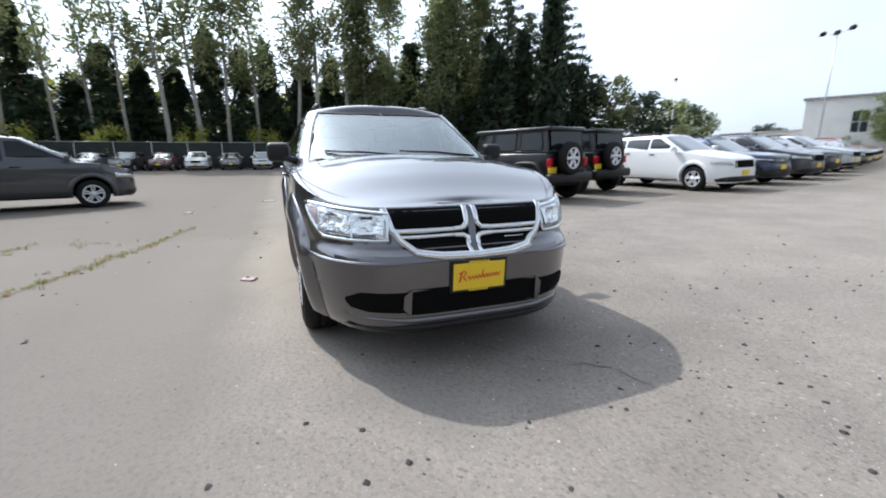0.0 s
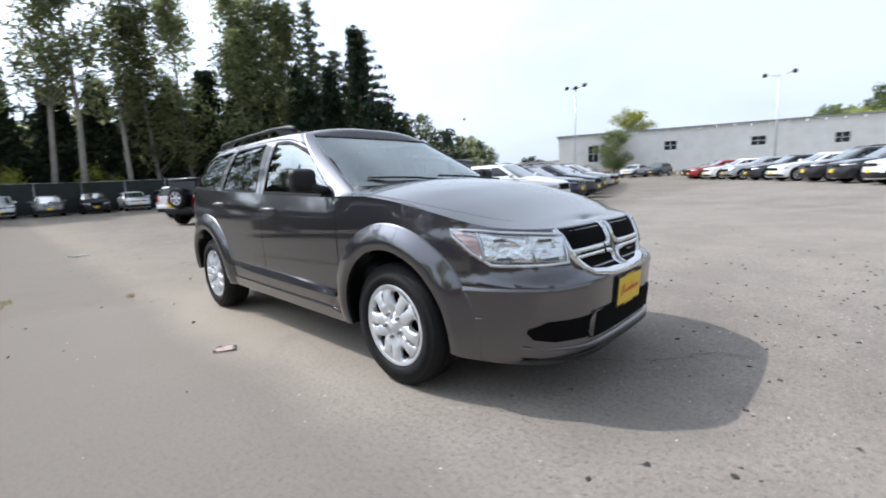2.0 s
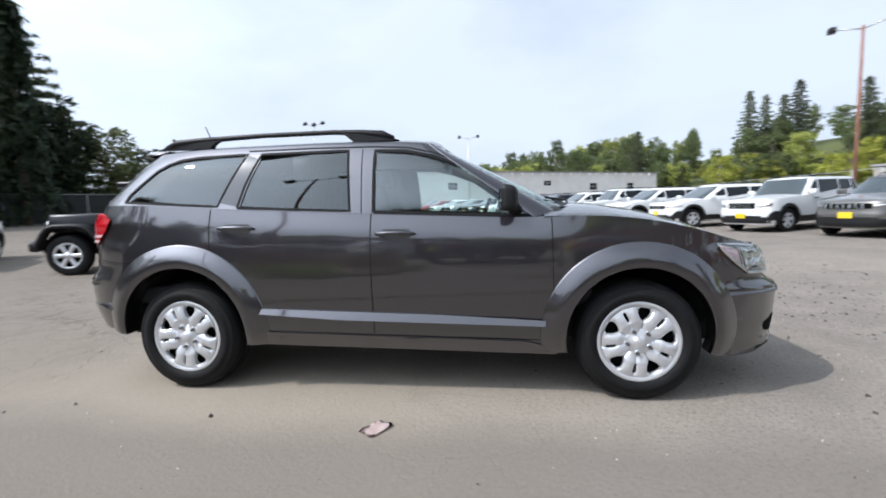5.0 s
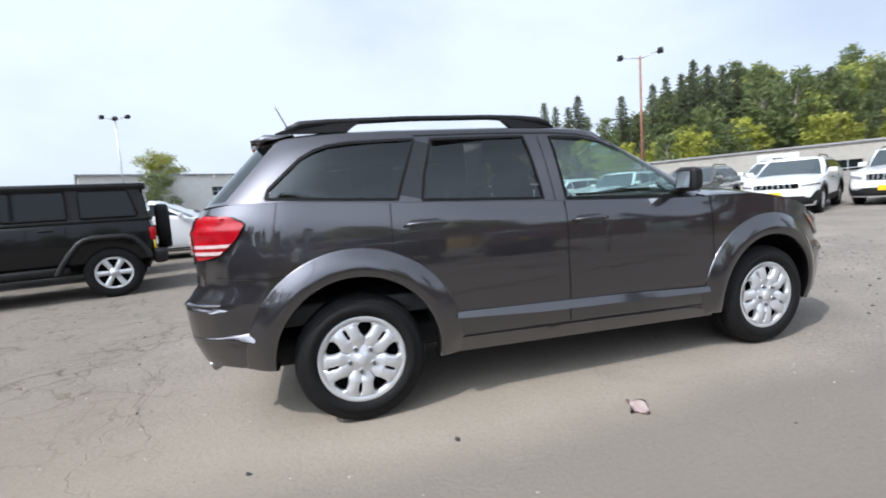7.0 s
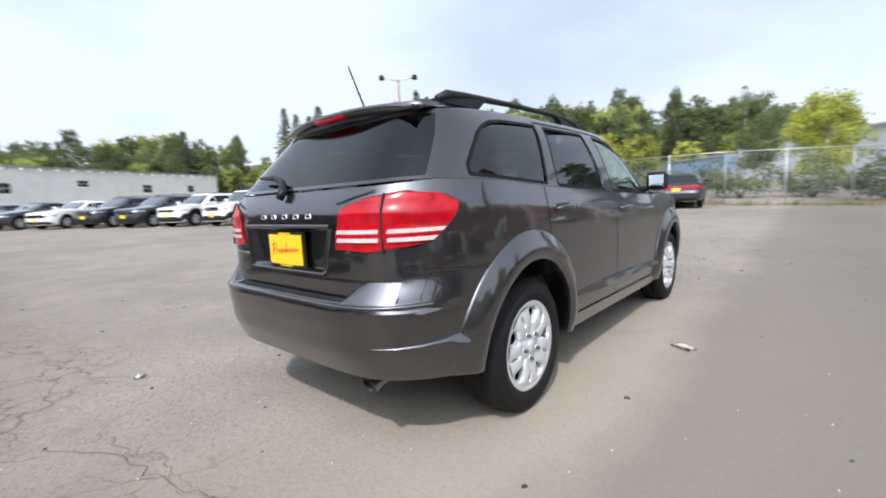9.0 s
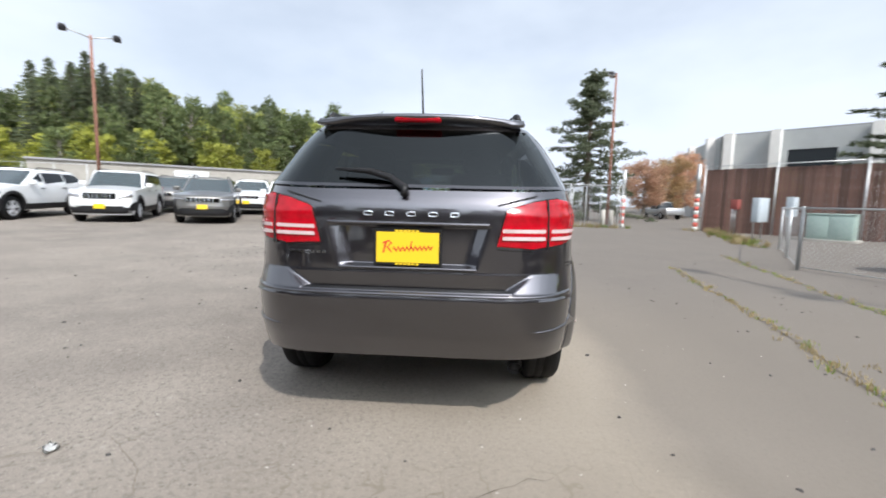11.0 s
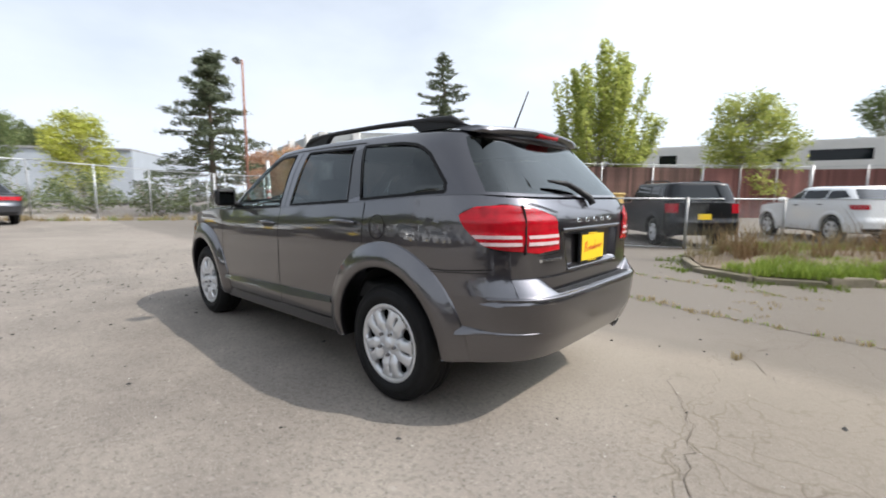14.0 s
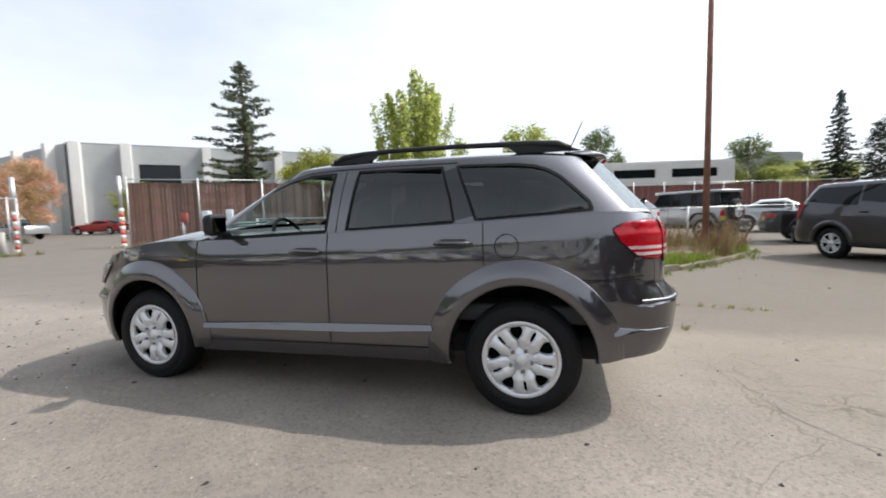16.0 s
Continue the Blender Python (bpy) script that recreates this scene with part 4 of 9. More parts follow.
        part("mirror_glass", bm, M_MIRROR, mir, "bright mirror glass")
        # joint between the rear quarter and the bumper
        bm = bmesh.new()
        ribbon(bm, dense([(-2.12, 0.858), (-1.96, 0.853), (-1.82, 0.845)], 0.03), sd, 0.0022, 0.0025)
        part("bumper_joint", bm, M_GAP, root)
        # roof rail
        rail = new("roof_rail")
        rail.parent = root
        bm = bmesh.new()
        pts = [(-1.74, 0.565, 1.655), (-1.66, 0.563, 1.685), (-1.5, 0.56, 1.700), (-1.0, 0.558, 1.714), (-0.5, 0.558, 1.714), (-0.28, 0.56, 1.703), (-0.14, 0.562, 1.685), (-0.06, 0.565, 1.655)]
        tube(bm, [(x, s * y, z) for x, y, z in pts], [0.018, 0.026, 0.02, 0.017, 0.017, 0.02, 0.026, 0.016], 8)
        part("rail_bar", bm, M_TRIM, rail)
        for poly in ([(-1.80, 1.640), (-1.66, 1.690), (-1.52, 1.712), (-1.36, 1.718), (-1.30, 1.705), (-1.36, 1.675), (-1.40, 1.640)], [(-0.34, 1.640), (-0.40, 1.690), (-0.46, 1.716), (-0.36, 1.716), (-0.16, 1.694), (-0.02, 1.640)]):
            bm = bmesh.new()
            patch(bm, poly, lambda x, z, l, s=s: Vector((x, s * (0.556 + l), z)), 0.019, 6, 12, 0.04)
            part("rail_foot", bm, M_TRIM, rail, "black rail foot", smooth=False)
        # tail lamp: a patch round the corner in reduced angle space
        tl = new("tail_lamp")
        tl.parent = root

        def corner(u, z, l, s=s):
            """u runs along the rear face from the middle, then round on to the side."""
            if u < 0.80:
                p = F.tail(s * u, z, l)
                return p
            x0 = F.tail(s * 0.80, z, 0).x
            x = x0 + (u - 0.80) * (-1.955 - x0) / 0.375
            return F.side(x, z, l, s)
        x0 = F.tail(0.80, 1.05, 0).x
        along_side = lambda x: 0.80 + (x - x0) * 0.375 / (-1.955 - x0)
        tip, low, mid_u = along_side(-1.966), along_side(-2.115), along_side(-2.012)
        outline = [(0.422, 0.958), (0.60, 0.951), (low, 0.972), (mid_u, 1.075), (tip, 1.148), (tip - 0.012, 1.160), (along_side(-2.066), 1.192), (0.72, 1.203), (0.60, 1.184), (0.47, 1.142)]
        bm = bmesh.new()
        patch(bm, [(u, z) for u, z in outline], corner, 0.004, 14, 30, 0.03)
        part("lamp_housing", bm, M_GAP, tl)
        inner = [(0.428, 0.962), (0.60, 0.955), (low - 0.005, 0.976), (mid_u - 0.006, 1.0765), (tip - 0.012, 1.148), (along_side(-2.066), 1.188), (0.72, 1.199), (0.60, 1.180), (0.473, 1.139)]
        bm = bmesh.new()
        patch(bm, inner, lambda u, z, l: corner(u, z, l + 0.008 * math.sin(math.pi * min(max((z - 0.955) / 0.245, 0), 1)) + 0.002 * math.sin(75 * z)), 0.009, 26, 40, 0.009)
        part("red_lens", bm, M_REDL, tl, "red tail lamp lens")
        far = lambda z: low + (mid_u - low) * (z - 0.972) / 0.103 - 0.02
        for za, zb in ((1.032, 1.049), (0.997, 1.014)):
            for u0, u1 in ((0.452, 0.655), (0.685, 0)):
                bm = bmesh.new()
                f0, f1 = (u1, u1) if u1 else (far(za), far(zb))
                patch(bm, [(u0, za), (f0, za), (f1, zb), (u0 + 0.004, zb)], corner, 0.0195, 4, 14, 0.008)
                part("white_lens", bm, M_WHITEL, tl, "pale reversing lamp strip")
        bm = bmesh.new()
        ribbon(bm, dense([(0.672, 0.952), (0.664, 1.196)], 0.02), corner, 0.003, 0.0205, 0.012)
        part("lamp_joint", bm, M_GAP, tl)
        # headlamp
        hl = new("headlamp")
        hl.parent = root

        def fcorner(u, z, l, s=s):
            if u < 0.70:
                return F.nose(s * u, z, l)
            x0 = F.nose(s * 0.70, z, 0).x
            x = x0 + (u - 0.70) * (1.875 - x0) / 0.35
            return F.side(x, z, l, s)
        poly = [(0.475, 0.735), (0.80, 0.745), (1.03, 0.905), (1.05, 0.935), (0.80, 0.925), (0.452, 0.885), (0.445, 0.86)]
        bm = bmesh.new()
        patch(bm, poly, fcorner, 0.004, 8, 24, 0.03)
        part("reflector", bm, M_LAMP, hl, "bright faceted reflector")
        bm = bmesh.new()
        patch(bm, poly, fcorner, 0.022, 10, 28, 0.022)
        part("lens", bm, M_LENS, hl, "clear headlamp cover")
        # bright bezel round the lamp's foot and top, louvred amber corner, two bowls with dark rings
        for line, half in (([(0.462, 0.742), (0.62, 0.744), (0.80, 0.752), (0.90, 0.815), (1.02, 0.902)], 0.007), ([(0.455, 0.879), (0.62, 0.897), (0.80, 0.918), (0.96, 0.925)], 0.005), ([(0.834, 0.772), (0.846, 0.912)], 0.006), ([(0.470, 0.750), (0.456, 0.872)], 0.006)):
            bm = bmesh.new()
            ribbon(bm, dense(line, 0.02), fcorner, half, 0.017, 0.012)
            part("bezel", bm, M_CHROME, hl, "bright lamp bezel")
        bm = bmesh.new()
        patch(bm, [(0.850, 0.782), (1.0, 0.890), (1.02, 0.918), (0.858, 0.910)], fcorner, 0.007, 5, 8, 0.004)
        part("corner_reflector", bm, M_WHITEL, hl, "pale pink corner reflector")
        for k in range(5):
            bm = bmesh.new()
            z0 = 0.790 + 0.025 * k
            u1 = min(0.865 + 0.040 * (k + 1), 1.0)
            patch(bm, [(0.852, z0), (u1, z0 + 0.004), (u1 + 0.014, z0 + 0.016), (0.853, z0 + 0.014)], fcorner, 0.014, 1, 4, 0.008)
            part("amber_strip", bm, M_AMBER, hl, "amber side reflector")
        for u0, u1, uc, zc, rad in ((0.487, 0.628, 0.56, 0.815, 0.066), (0.640, 0.826, 0.735, 0.828, 0.070)):
            bowl = lambda u, z, l, uc=uc, zc=zc, rad=rad: fcorner(u, z, l + 0.015 * min(1.0, ((u - uc) ** 2 + (z - zc) ** 2) / rad ** 2))
            bm = bmesh.new()
            patch(bm, [(u0 + 0.004, 0.764), (u1, 0.768), (u1, 0.884 + 0.02 * (u1 > 0.7)), (u0 - 0.018, 0.868)], bowl, 0.003, 12, 16, 0.002)
            part("reflector_bowl", bm, M_FACET, hl, "bright mirror bowl")
            for zz, ww in ((zc + 0.042, 0.030), (zc - 0.046, 0.036)):
                bm = bmesh.new()
                patch(bm, [(uc - ww, zz - 0.006), (uc + ww, zz - 0.006), (uc + ww * 0.9, zz + 0.006), (uc - ww * 0.9, zz + 0.006)], bowl, 0.008, 2, 6, 0.006)
                part("reflector_step", bm, M_DARK, hl, "dark reflector step")
            bm = bmesh.new()
            patch(bm, [(uc - 0.020, zc - 0.030), (uc + 0.022, zc - 0.032), (uc + 0.020, zc + 0.018), (uc - 0.018, zc + 0.018)], fcorner, 0.010, 4, 4, 0.008)
            part("bulb_shield", bm, M_FACET, hl, "bright bulb shield")
        bm = bmesh.new()
        patch(bm, [(0.628, 0.758), (0.640, 0.758), (0.640, 0.89), (0.628, 0.889)], fcorner, 0.017, 6, 2, 0.012)
        part("lamp_divider", bm, M_CHROME, hl)
        # bumper creases, fins and horns: narrow faces that tilt up to the sky
        def tilt(f, z0, z1, k, ua, ub):
            """Leans a strip outwards towards its foot; it fades into the panel at ua."""
            return lambda u, z, l: f(u, z, l - 0.003 + (0.002 + k * min(max((z1 - z) / (z1 - z0), 0), 1)) * min(max((u - ua) / (ub - ua), 0), 1))
        for nm, f, poly, z0, z1, k, owner in (
                ("bumper_crease", fcorner, [(0.36, 0.612), (0.99, 0.618), (1.0, 0.650), (0.36, 0.640)], 0.612, 0.650, 0.016, "front_bumper"),
                ("corner_fin", fcorner, [(0.86, 0.474), (0.965, 0.476), (0.97, 0.494), (0.875, 0.492)], 0.474, 0.494, 0.013, "front_bumper"),
                ("corner_fin", corner, [(along_side(-2.21), 0.546), (along_side(-1.972), 0.535), (along_side(-1.966), 0.586), (along_side(-2.21), 0.556)], 0.535, 0.586, 0.030, "rear_bumper"),
                ("bumper_crease", corner, [(0.52, 0.700), (0.80, 0.698), (along_side(-2.04), 0.708), (0.80, 0.722), (0.52, 0.722)], 0.698, 0.722, 0.014, "rear_bumper")):
            bm = bmesh.new()
            patch(bm, poly, tilt(f, z0, z1, k, min(p[0] for p in poly), max(p[0] for p in poly) - 0.02 if nm == "corner_fin" else min(p[0] for p in poly) + 0.25), 0.001, 4, 18, 0.004)
            part(nm, bm, M_PAINT, made[owner])

    nose = lambda y, z, l: F.nose(y, z, l)
    tail = lambda y, z, l: F.tail(y, z, l)
    # grille: dark field, chrome surround and cross
    grille = new("grille")
    grille.parent = root
    bm = bmesh.new()
    patch(bm, [(-0.30, 0.665), (0.30, 0.665), (0.42, 0.76), (0.455, 0.90), (-0.455, 0.90), (-0.42, 0.76)], nose, 0.003, 8, 24, 0)
    part("grille_mesh", bm, M_MESH, grille, "black egg-crate mesh")
    for zz in (0.70, 0.722, 0.744, 0.80, 0.822, 0.844, 0.866):
        bm = bmesh.new()
        ribbon(bm, dense([(-0.40, zz), (0.40, zz)], 0.05), nose, 0.003, 0.007)
        part("grille_slat", bm, M_MESH, grille)

    def chrome(name, line, half, lift=0.016):
        b = bmesh.new()
        ribbon(b, dense(line, 0.03), nose, half, lift, 0.03)
        part(name, b, M_CHROME, grille, "chrome grille bar")
    chrome("grille_surround", [(-0.47, 0.905), (-0.445, 0.80), (-0.40, 0.735), (-0.33, 0.685), (-0.2, 0.662), (0.0, 0.655), (0.2, 0.662), (0.33, 0.685), (0.40, 0.735), (0.445, 0.80), (0.47, 0.905)], 0.015)
    for s in (1, -1):
        chrome("grille_bar", [(s * 0.43, 0.785), (s * 0.09, 0.785)], 0.010, 0.014)
        chrome("grille_bar", [(s * 0.415, 0.755), (s * 0.09, 0.755)], 0.008, 0.012)
        chrome("grille_post", [(s * 0.028, 0.905), (s * 0.03, 0.815), (s * 0.055, 0.79), (s * 0.11, 0.786)], 0.011, 0.018)
        chrome("grille_post", [(s * 0.028, 0.662), (s * 0.03, 0.74), (s * 0.055, 0.752), (s * 0.11, 0.755)], 0.011, 0.018)
    bm = bmesh.new()
    patch(bm, [(-0.02, 0.66), (0.02, 0.66), (0.022, 0.9), (-0.022, 0.9)], nose, 0.01, 8, 2, 0.02)
    part("grille_cross", bm, M_PAINT, grille)
    bm = bmesh.new()
    for k in range(6):
        patch(bm, [(0.20 + 0.021 * k, 0.715), (0.216 + 0.021 * k, 0.715), (0.216 + 0.021 * k, 0.728), (0.20 + 0.021 * k, 0.728)], nose, 0.004, 1, 1, 0.003)
    part("maker_bars", bm, M_CHROME, grille, "plain bars in place of the maker's mark")
    # lower intake, its posts and the lip
    bm = bmesh.new()
    patch(bm, [(-0.66, 0.37), (-0.4, 0.345), (0.4, 0.345), (0.66, 0.37), (0.70, 0.43), (0.62, 0.475), (0.36, 0.49), (-0.36, 0.49), (-0.62, 0.475), (-0.70, 0.43)], nose, 0.003, 8, 30, 0)
    intake = part("lower_intake", bm, M_MESH, made["front_bumper"], "black lower air intake")
    for s in (1, -1):
        bm = bmesh.new()
        patch(bm, [(s * 0.375, 0.345), (s * 0.415, 0.347), (s * 0.41, 0.49), (s * 0.37, 0.492)], nose, 0.012, 4, 2, 0.012)
        part("intake_post", bm, M_PAINT, intake)
    bm = bmesh.new()
    ribbon(bm, dense([(-0.69, 0.345), (-0.62, 0.328), (-0.4, 0.315), (0.4, 0.315), (0.62, 0.328), (0.69, 0.345)], 0.04), nose, 0.013, 0.016, 0.018, taper=True)
    part("intake_lip", bm, M_PAINT, made["front_bumper"])
    bm = bmesh.new()
    ribbon(bm, dense([(-0.68, 0.272), (-0.5, 0.262), (0.5, 0.262), (0.68, 0.272)], 0.04), nose, 0.02, 0.014, 0.02, taper=True)
    part("chin_spoiler", bm, M_TRIM, made["front_bumper"], "black chin spoiler")
    dealer_plate(root, "front_plate", nose, 0.54, 1)
    # wipers and cowl
    bm = bmesh.new()
    rows = []
    for i in range(13):
        y = -0.70 + 1.40 * i / 12
        xx = 1.20 - 0.30 * (abs(y) / 0.75) ** 2.4
        rows.append([bm.verts.new((xx + 0.06, y, 1.165)), bm.verts.new((xx - 0.01, y, 1.172)), bm.verts.new((xx - 0.03, y, 1.195))])
    grid_faces(bm, rows)
    part("cowl", bm, M_TRIM, root, "black plastic cowl panel")
    for y0, y1 in ((0.55, -0.05), (-0.02, -0.62)):
        bm = bmesh.new()
        tube(bm, [(1.17, y0, 1.185), (1.115, (y0 + y1) / 2, 1.212), (1.05 - 0.11 * (abs(y1) > 0.3), y1, 1.225)], 0.008, 6)
        part("wiper", bm, M_TRIM, root, "black wiper")
    # spoiler, high brake lamp, aerial
    bm = bmesh.new()
    rows = []
    for i in range(21):
        y = -0.585 + 1.17 * i / 20
        k = (abs(y) / 0.585)
        xe = -1.995 + 0.10 * k ** 2.5
        zt = 1.652 - 0.024 * k ** 2
        th = 0.012 + 0.036 * (1 - k ** 4)
        rows.append([bm.verts.new(v) for v in ((-1.70, y, zt + 0.002), (-1.86, y, zt + 0.006), (xe + 0.03, y, zt - 0.004), (xe, y, zt - 0.014), (xe + 0.004, y, zt - 0.014 - th * 0.45), (-1.935, y, zt - 0.014 - th), (-1.86, y, zt - 0.02 - th))])
    grid_faces(bm, rows)
    bm.faces.new(rows[0])
    bm.faces.new(rows[-1][::-1])
    bmesh.ops.recalc_face_normals(bm, faces=bm.faces)
    sp = part("spoiler", bm, M_PAINT, root)
    bm = bmesh.new()
    box(bm, (-1.966, 0, 1.616), (0.05, 0.26, 0.036), bevel=0.012)
    part("brake_lamp", bm, M_REDL, sp, "red high brake lamp")
    bm = bmesh.new()
    tube(bm, [(-1.70, 0.0, 1.655), (-1.72, 0, 1.68), (-1.83, 0.0, 1.92)], [0.014, 0.006, 0.004], 6)
    part("antenna", bm, M_TRIM, root, "thin black roof antenna")
    # rear wiper
    cp = lambda u, v: F.cabin_point(-2.285, v, 1)
    bm = bmesh.new()
    gx = lambda z: -2.245 + (z - 1.25) * 0.32 / 0.34 - 0.016
    tube(bm, [(gx(1.22) - 0.012, 0.02, 1.20), (gx(1.25) - 0.02, 0.02, 1.235), (gx(1.30) - 0.02, 0.10, 1.285), (gx(1.315) - 0.02, 0.20, 1.315), (gx(1.325) - 0.014, 0.38, 1.325)], [0.02, 0.022, 0.018, 0.016, 0.007], 8)
    part("rear_wiper", bm, M_TRIM, root, "black rear wiper")
    # tailgate: recess, chrome step, plates
    gate = new("tailgate")
    gate.parent = root
    def sunk(y, z):
        """How far the panel lies inside the tail's line: the number-plate recess, and the upright lower gate between the bumper's horns."""
        k = min(max((z - 0.85) / 0.2, 0), 1)
        side_in = min(max((0.338 + 0.055 * k - abs(y)) / 0.062, 0), 1)
        up = min(max((z - 0.846) / 0.02, 0), 1) * min(max((1.058 - z) / 0.008, 0), 1)
        rim = 0.505 + 1.45 * max(0.0, z - 0.75)
        lower = min(max((rim - abs(y)) / 0.022, 0), 1) * max(0.0, -2.312 - F.rear(z))
        return 0.034 * side_in * up + lower
    bm = bmesh.new()
    patch(bm, [(-0.73, 0.742), (0.73, 0.742), (0.73, 1.085), (-0.73, 1.085)], lambda y, z, l: tail(y, z, l) + Vector((sunk(y, z), 0, 0)), 0.0025, 72, 132, 0.004)
    part("gate_panel", bm, M_PAINT, gate)
    bm = bmesh.new()
    ribbon(bm, dense([(-0.39, 1.064), (0.39, 1.064)], 0.05), tail, 0.007, 0.012, 0.012)
    part("gate_handle", bm, M_PAINT, gate)
    bm = bmesh.new()
    ribbon(bm, dense([(-0.335, 0.846), (0.335, 0.846)], 0.05), tail, 0.006, 0.008, 0.008)
    part("gate_step", bm, M_PAINT, gate)
    for s in (1, -1):
        for line in ([(0.43, 0.95), (0.50, 0.945), (0.60, 0.942)], [(0.43, 1.16), (0.62, 1.21)]):
            bm = bmesh.new()
            ribbon(bm, dense([(s * y, z) for y, z in line], 0.04), tail, 0.003, 0.004)
            part("gate_gap", bm, M_GAP, gate)
    for k in range(5):
        bm = bmesh.new()
        u = -0.245 + 0.105 * k
        ribbon(bm, [(u, 1.100), (u + 0.036, 1.100), (u + 0.042, 1.109), (u + 0.036, 1.119), (u, 1.119), (u, 1.100)], tail, 0.0025, 0.005, 0.004)
        part("maker_mark", bm, M_CHROME, gate, "chrome outline in place of a maker's letter")
    for k in range(7):
        bm = bmesh.new()
        u = 0.40 + 0.028 * k
        patch(bm, [(u, 0.908), (u + 0.020, 0.908), (u + 0.023, 0.922), (u + 0.003, 0.922)], tail, 0.005, 1, 1, 0.004)
        part("model_mark", bm, M_CHROME, gate, "chrome bar in place of a model letter")
    plate_tail = lambda y, z, l: Vector((-2.290 - l, y, z))
    dealer_plate(gate, "rear_plate", plate_tail, 0.948, -1)
    # bumper step pad and crease
    lip = bmesh.new()
    ribbon(lip, dense([(-0.82, 0.734), (0.82, 0.734)], 0.05), tail, 0.006, 0.006, 0.006)
    part("bumper_lip", lip, M_PAINT, made["rear_bumper"])
    bm = bmesh.new()
    rows = []
    for i in range(31):
        y = -0.55 + 1.1 * i / 30
        xe = F.tail(y, 0.735).x
        rows.append([bm.verts.new(v) for v in ((xe - 0.001, y, 0.728), (xe + 0.002, y, 0.739), (xe + 0.012, y, 0.7435), (-2.30, y, 0.752))])
    grid_faces(bm, rows, flip=True)
    pad = part("step_pad", bm, M_TRIM, made["rear_bumper"], "ribbed black step pad")
    for k in range(4):
        bm = bmesh.new()
        tube(bm, [(F.tail(y, 0.735).x + 0.016 + 0.012 * k, y, 0.7455 + 0.0016 * k) for y in (-0.53, -0.35, -0.18, 0, 0.18, 0.35, 0.53)], 0.0032, 5)
        part("pad_rib", bm, M_TRIM, pad)
    bm = bmesh.new()
    tube(bm, [(-2.05, -0.545, 0.392), (-2.22, -0.545, 0.370), (-2.268, -0.545, 0.350)], [0.032, 0.034, 0.037], 18, cap=False)
    part("exhaust", bm, M_STEEL, root, "dark steel exhaust tip")
    bm = bmesh.new()
    tube(bm, [(-2.05, -0.545, 0.392), (-2.22, -0.545, 0.367), (-2.252, -0.545, 0.354)], 0.030, 12)
    part("exhaust_bore", bm, M_GAP, root)
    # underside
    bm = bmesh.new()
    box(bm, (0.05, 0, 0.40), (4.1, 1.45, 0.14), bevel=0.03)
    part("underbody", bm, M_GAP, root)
    bm = bmesh.new()
    tube(bm, [(-1.445, -0.7, 0.36), (-1.445, 0.7, 0.36)], 0.05, 8)
    part("axle", bm, M_GAP, root)
    # inside
    bm = bmesh.new()
    box(bm, (-0.45, 0, 0.62), (3.3, 1.55, 0.12), bevel=0.02)
    part("cabin_floor", bm, M_DASH, root)
    bm = bmesh.new()
    box(bm, (0.86, 0, 1.02), (0.42, 1.56, 0.30), bevel=0.08)
    part("dashboard", bm, M_DASH, root, "black dashboard")
    bm = bmesh.new()
    for k in range(24):
        a0, a1 = 2 * math.pi * k / 24, 2 * math.pi * (k + 1) / 24
        tube(bm, [(0.50 + 0.07 * math.sin(a), 0.37 + 0.185 * math.cos(a), 1.08 + 0.17 * math.sin(a)) for a in (a0, a1)], 0.016, 6, cap=False)
    tube(bm, [(0.50, 0.19, 1.08), (0.52, 0.37, 1.08), (0.50, 0.55, 1.08)], 0.022, 6)
    tube(bm, [(0.52, 0.37, 1.08), (0.70, 0.37, 1.0)], 0.05, 8)
    part("steering_wheel", bm, M_TRIM, root, "black steering wheel")
    for nm, sx, sy in (("front_seat", 0.0, 0.37), ("front_seat", 0.0, -0.37), ("rear_seat", -0.95, 0.37), ("rear_seat", -0.95, -0.37)):
        seat = new(nm)
        seat.parent = root
        bm = bmesh.new()
        box(bm, (sx + 0.08, sy, 0.78), (0.52, 0.5, 0.20), bevel=0.07)
        part("cushion", bm, M_SEAT, seat)
        bm = bmesh.new()
        box(bm, (sx - 0.24, sy, 1.09), (0.16, 0.48, 0.58), Euler((0, -0.22, 0)).to_matrix(), bevel=0.06, taper=0.9)
        part("backrest", bm, M_SEAT, seat)
        bm = bmesh.new()
        box(bm, (sx - 0.34, sy, 1.45), (0.10, 0.26, 0.18), Euler((0, -0.15, 0)).to_matrix(), bevel=0.045)
        part("headrest", bm, M_SEAT, seat)
    bm = bmesh.new()
    box(bm, (0.25, 0, 1.49), (0.03, 0.24, 0.065), bevel=0.02)
    part("inside_mirror", bm, M_TRIM, root, "black rear-view mirror")
    bm = bmesh.new()
    rows = [[bm.verts.new((x, y, 1.60 - 0.03 * (abs(y) / 0.6) ** 2)) for y in (-0.6, -0.3, 0, 0.3, 0.6)] for x in (0.15, -0.6, -1.3, -1.85)]
    grid_faces(bm, rows)
    part("headliner", bm, mat("headliner_cloth", (0.34, 0.335, 0.32), 0.9), root, "grey headliner")
    bm = bmesh.new()
    box(bm, (-0.66, -0.70, 1.40), (0.12, 0.004, 0.26))
    part("window_sticker", bm, M_PAPER, root, "white price sticker inside the window")
    return root


hero_car()


# ---- parked vehicles ----
TPL = {}


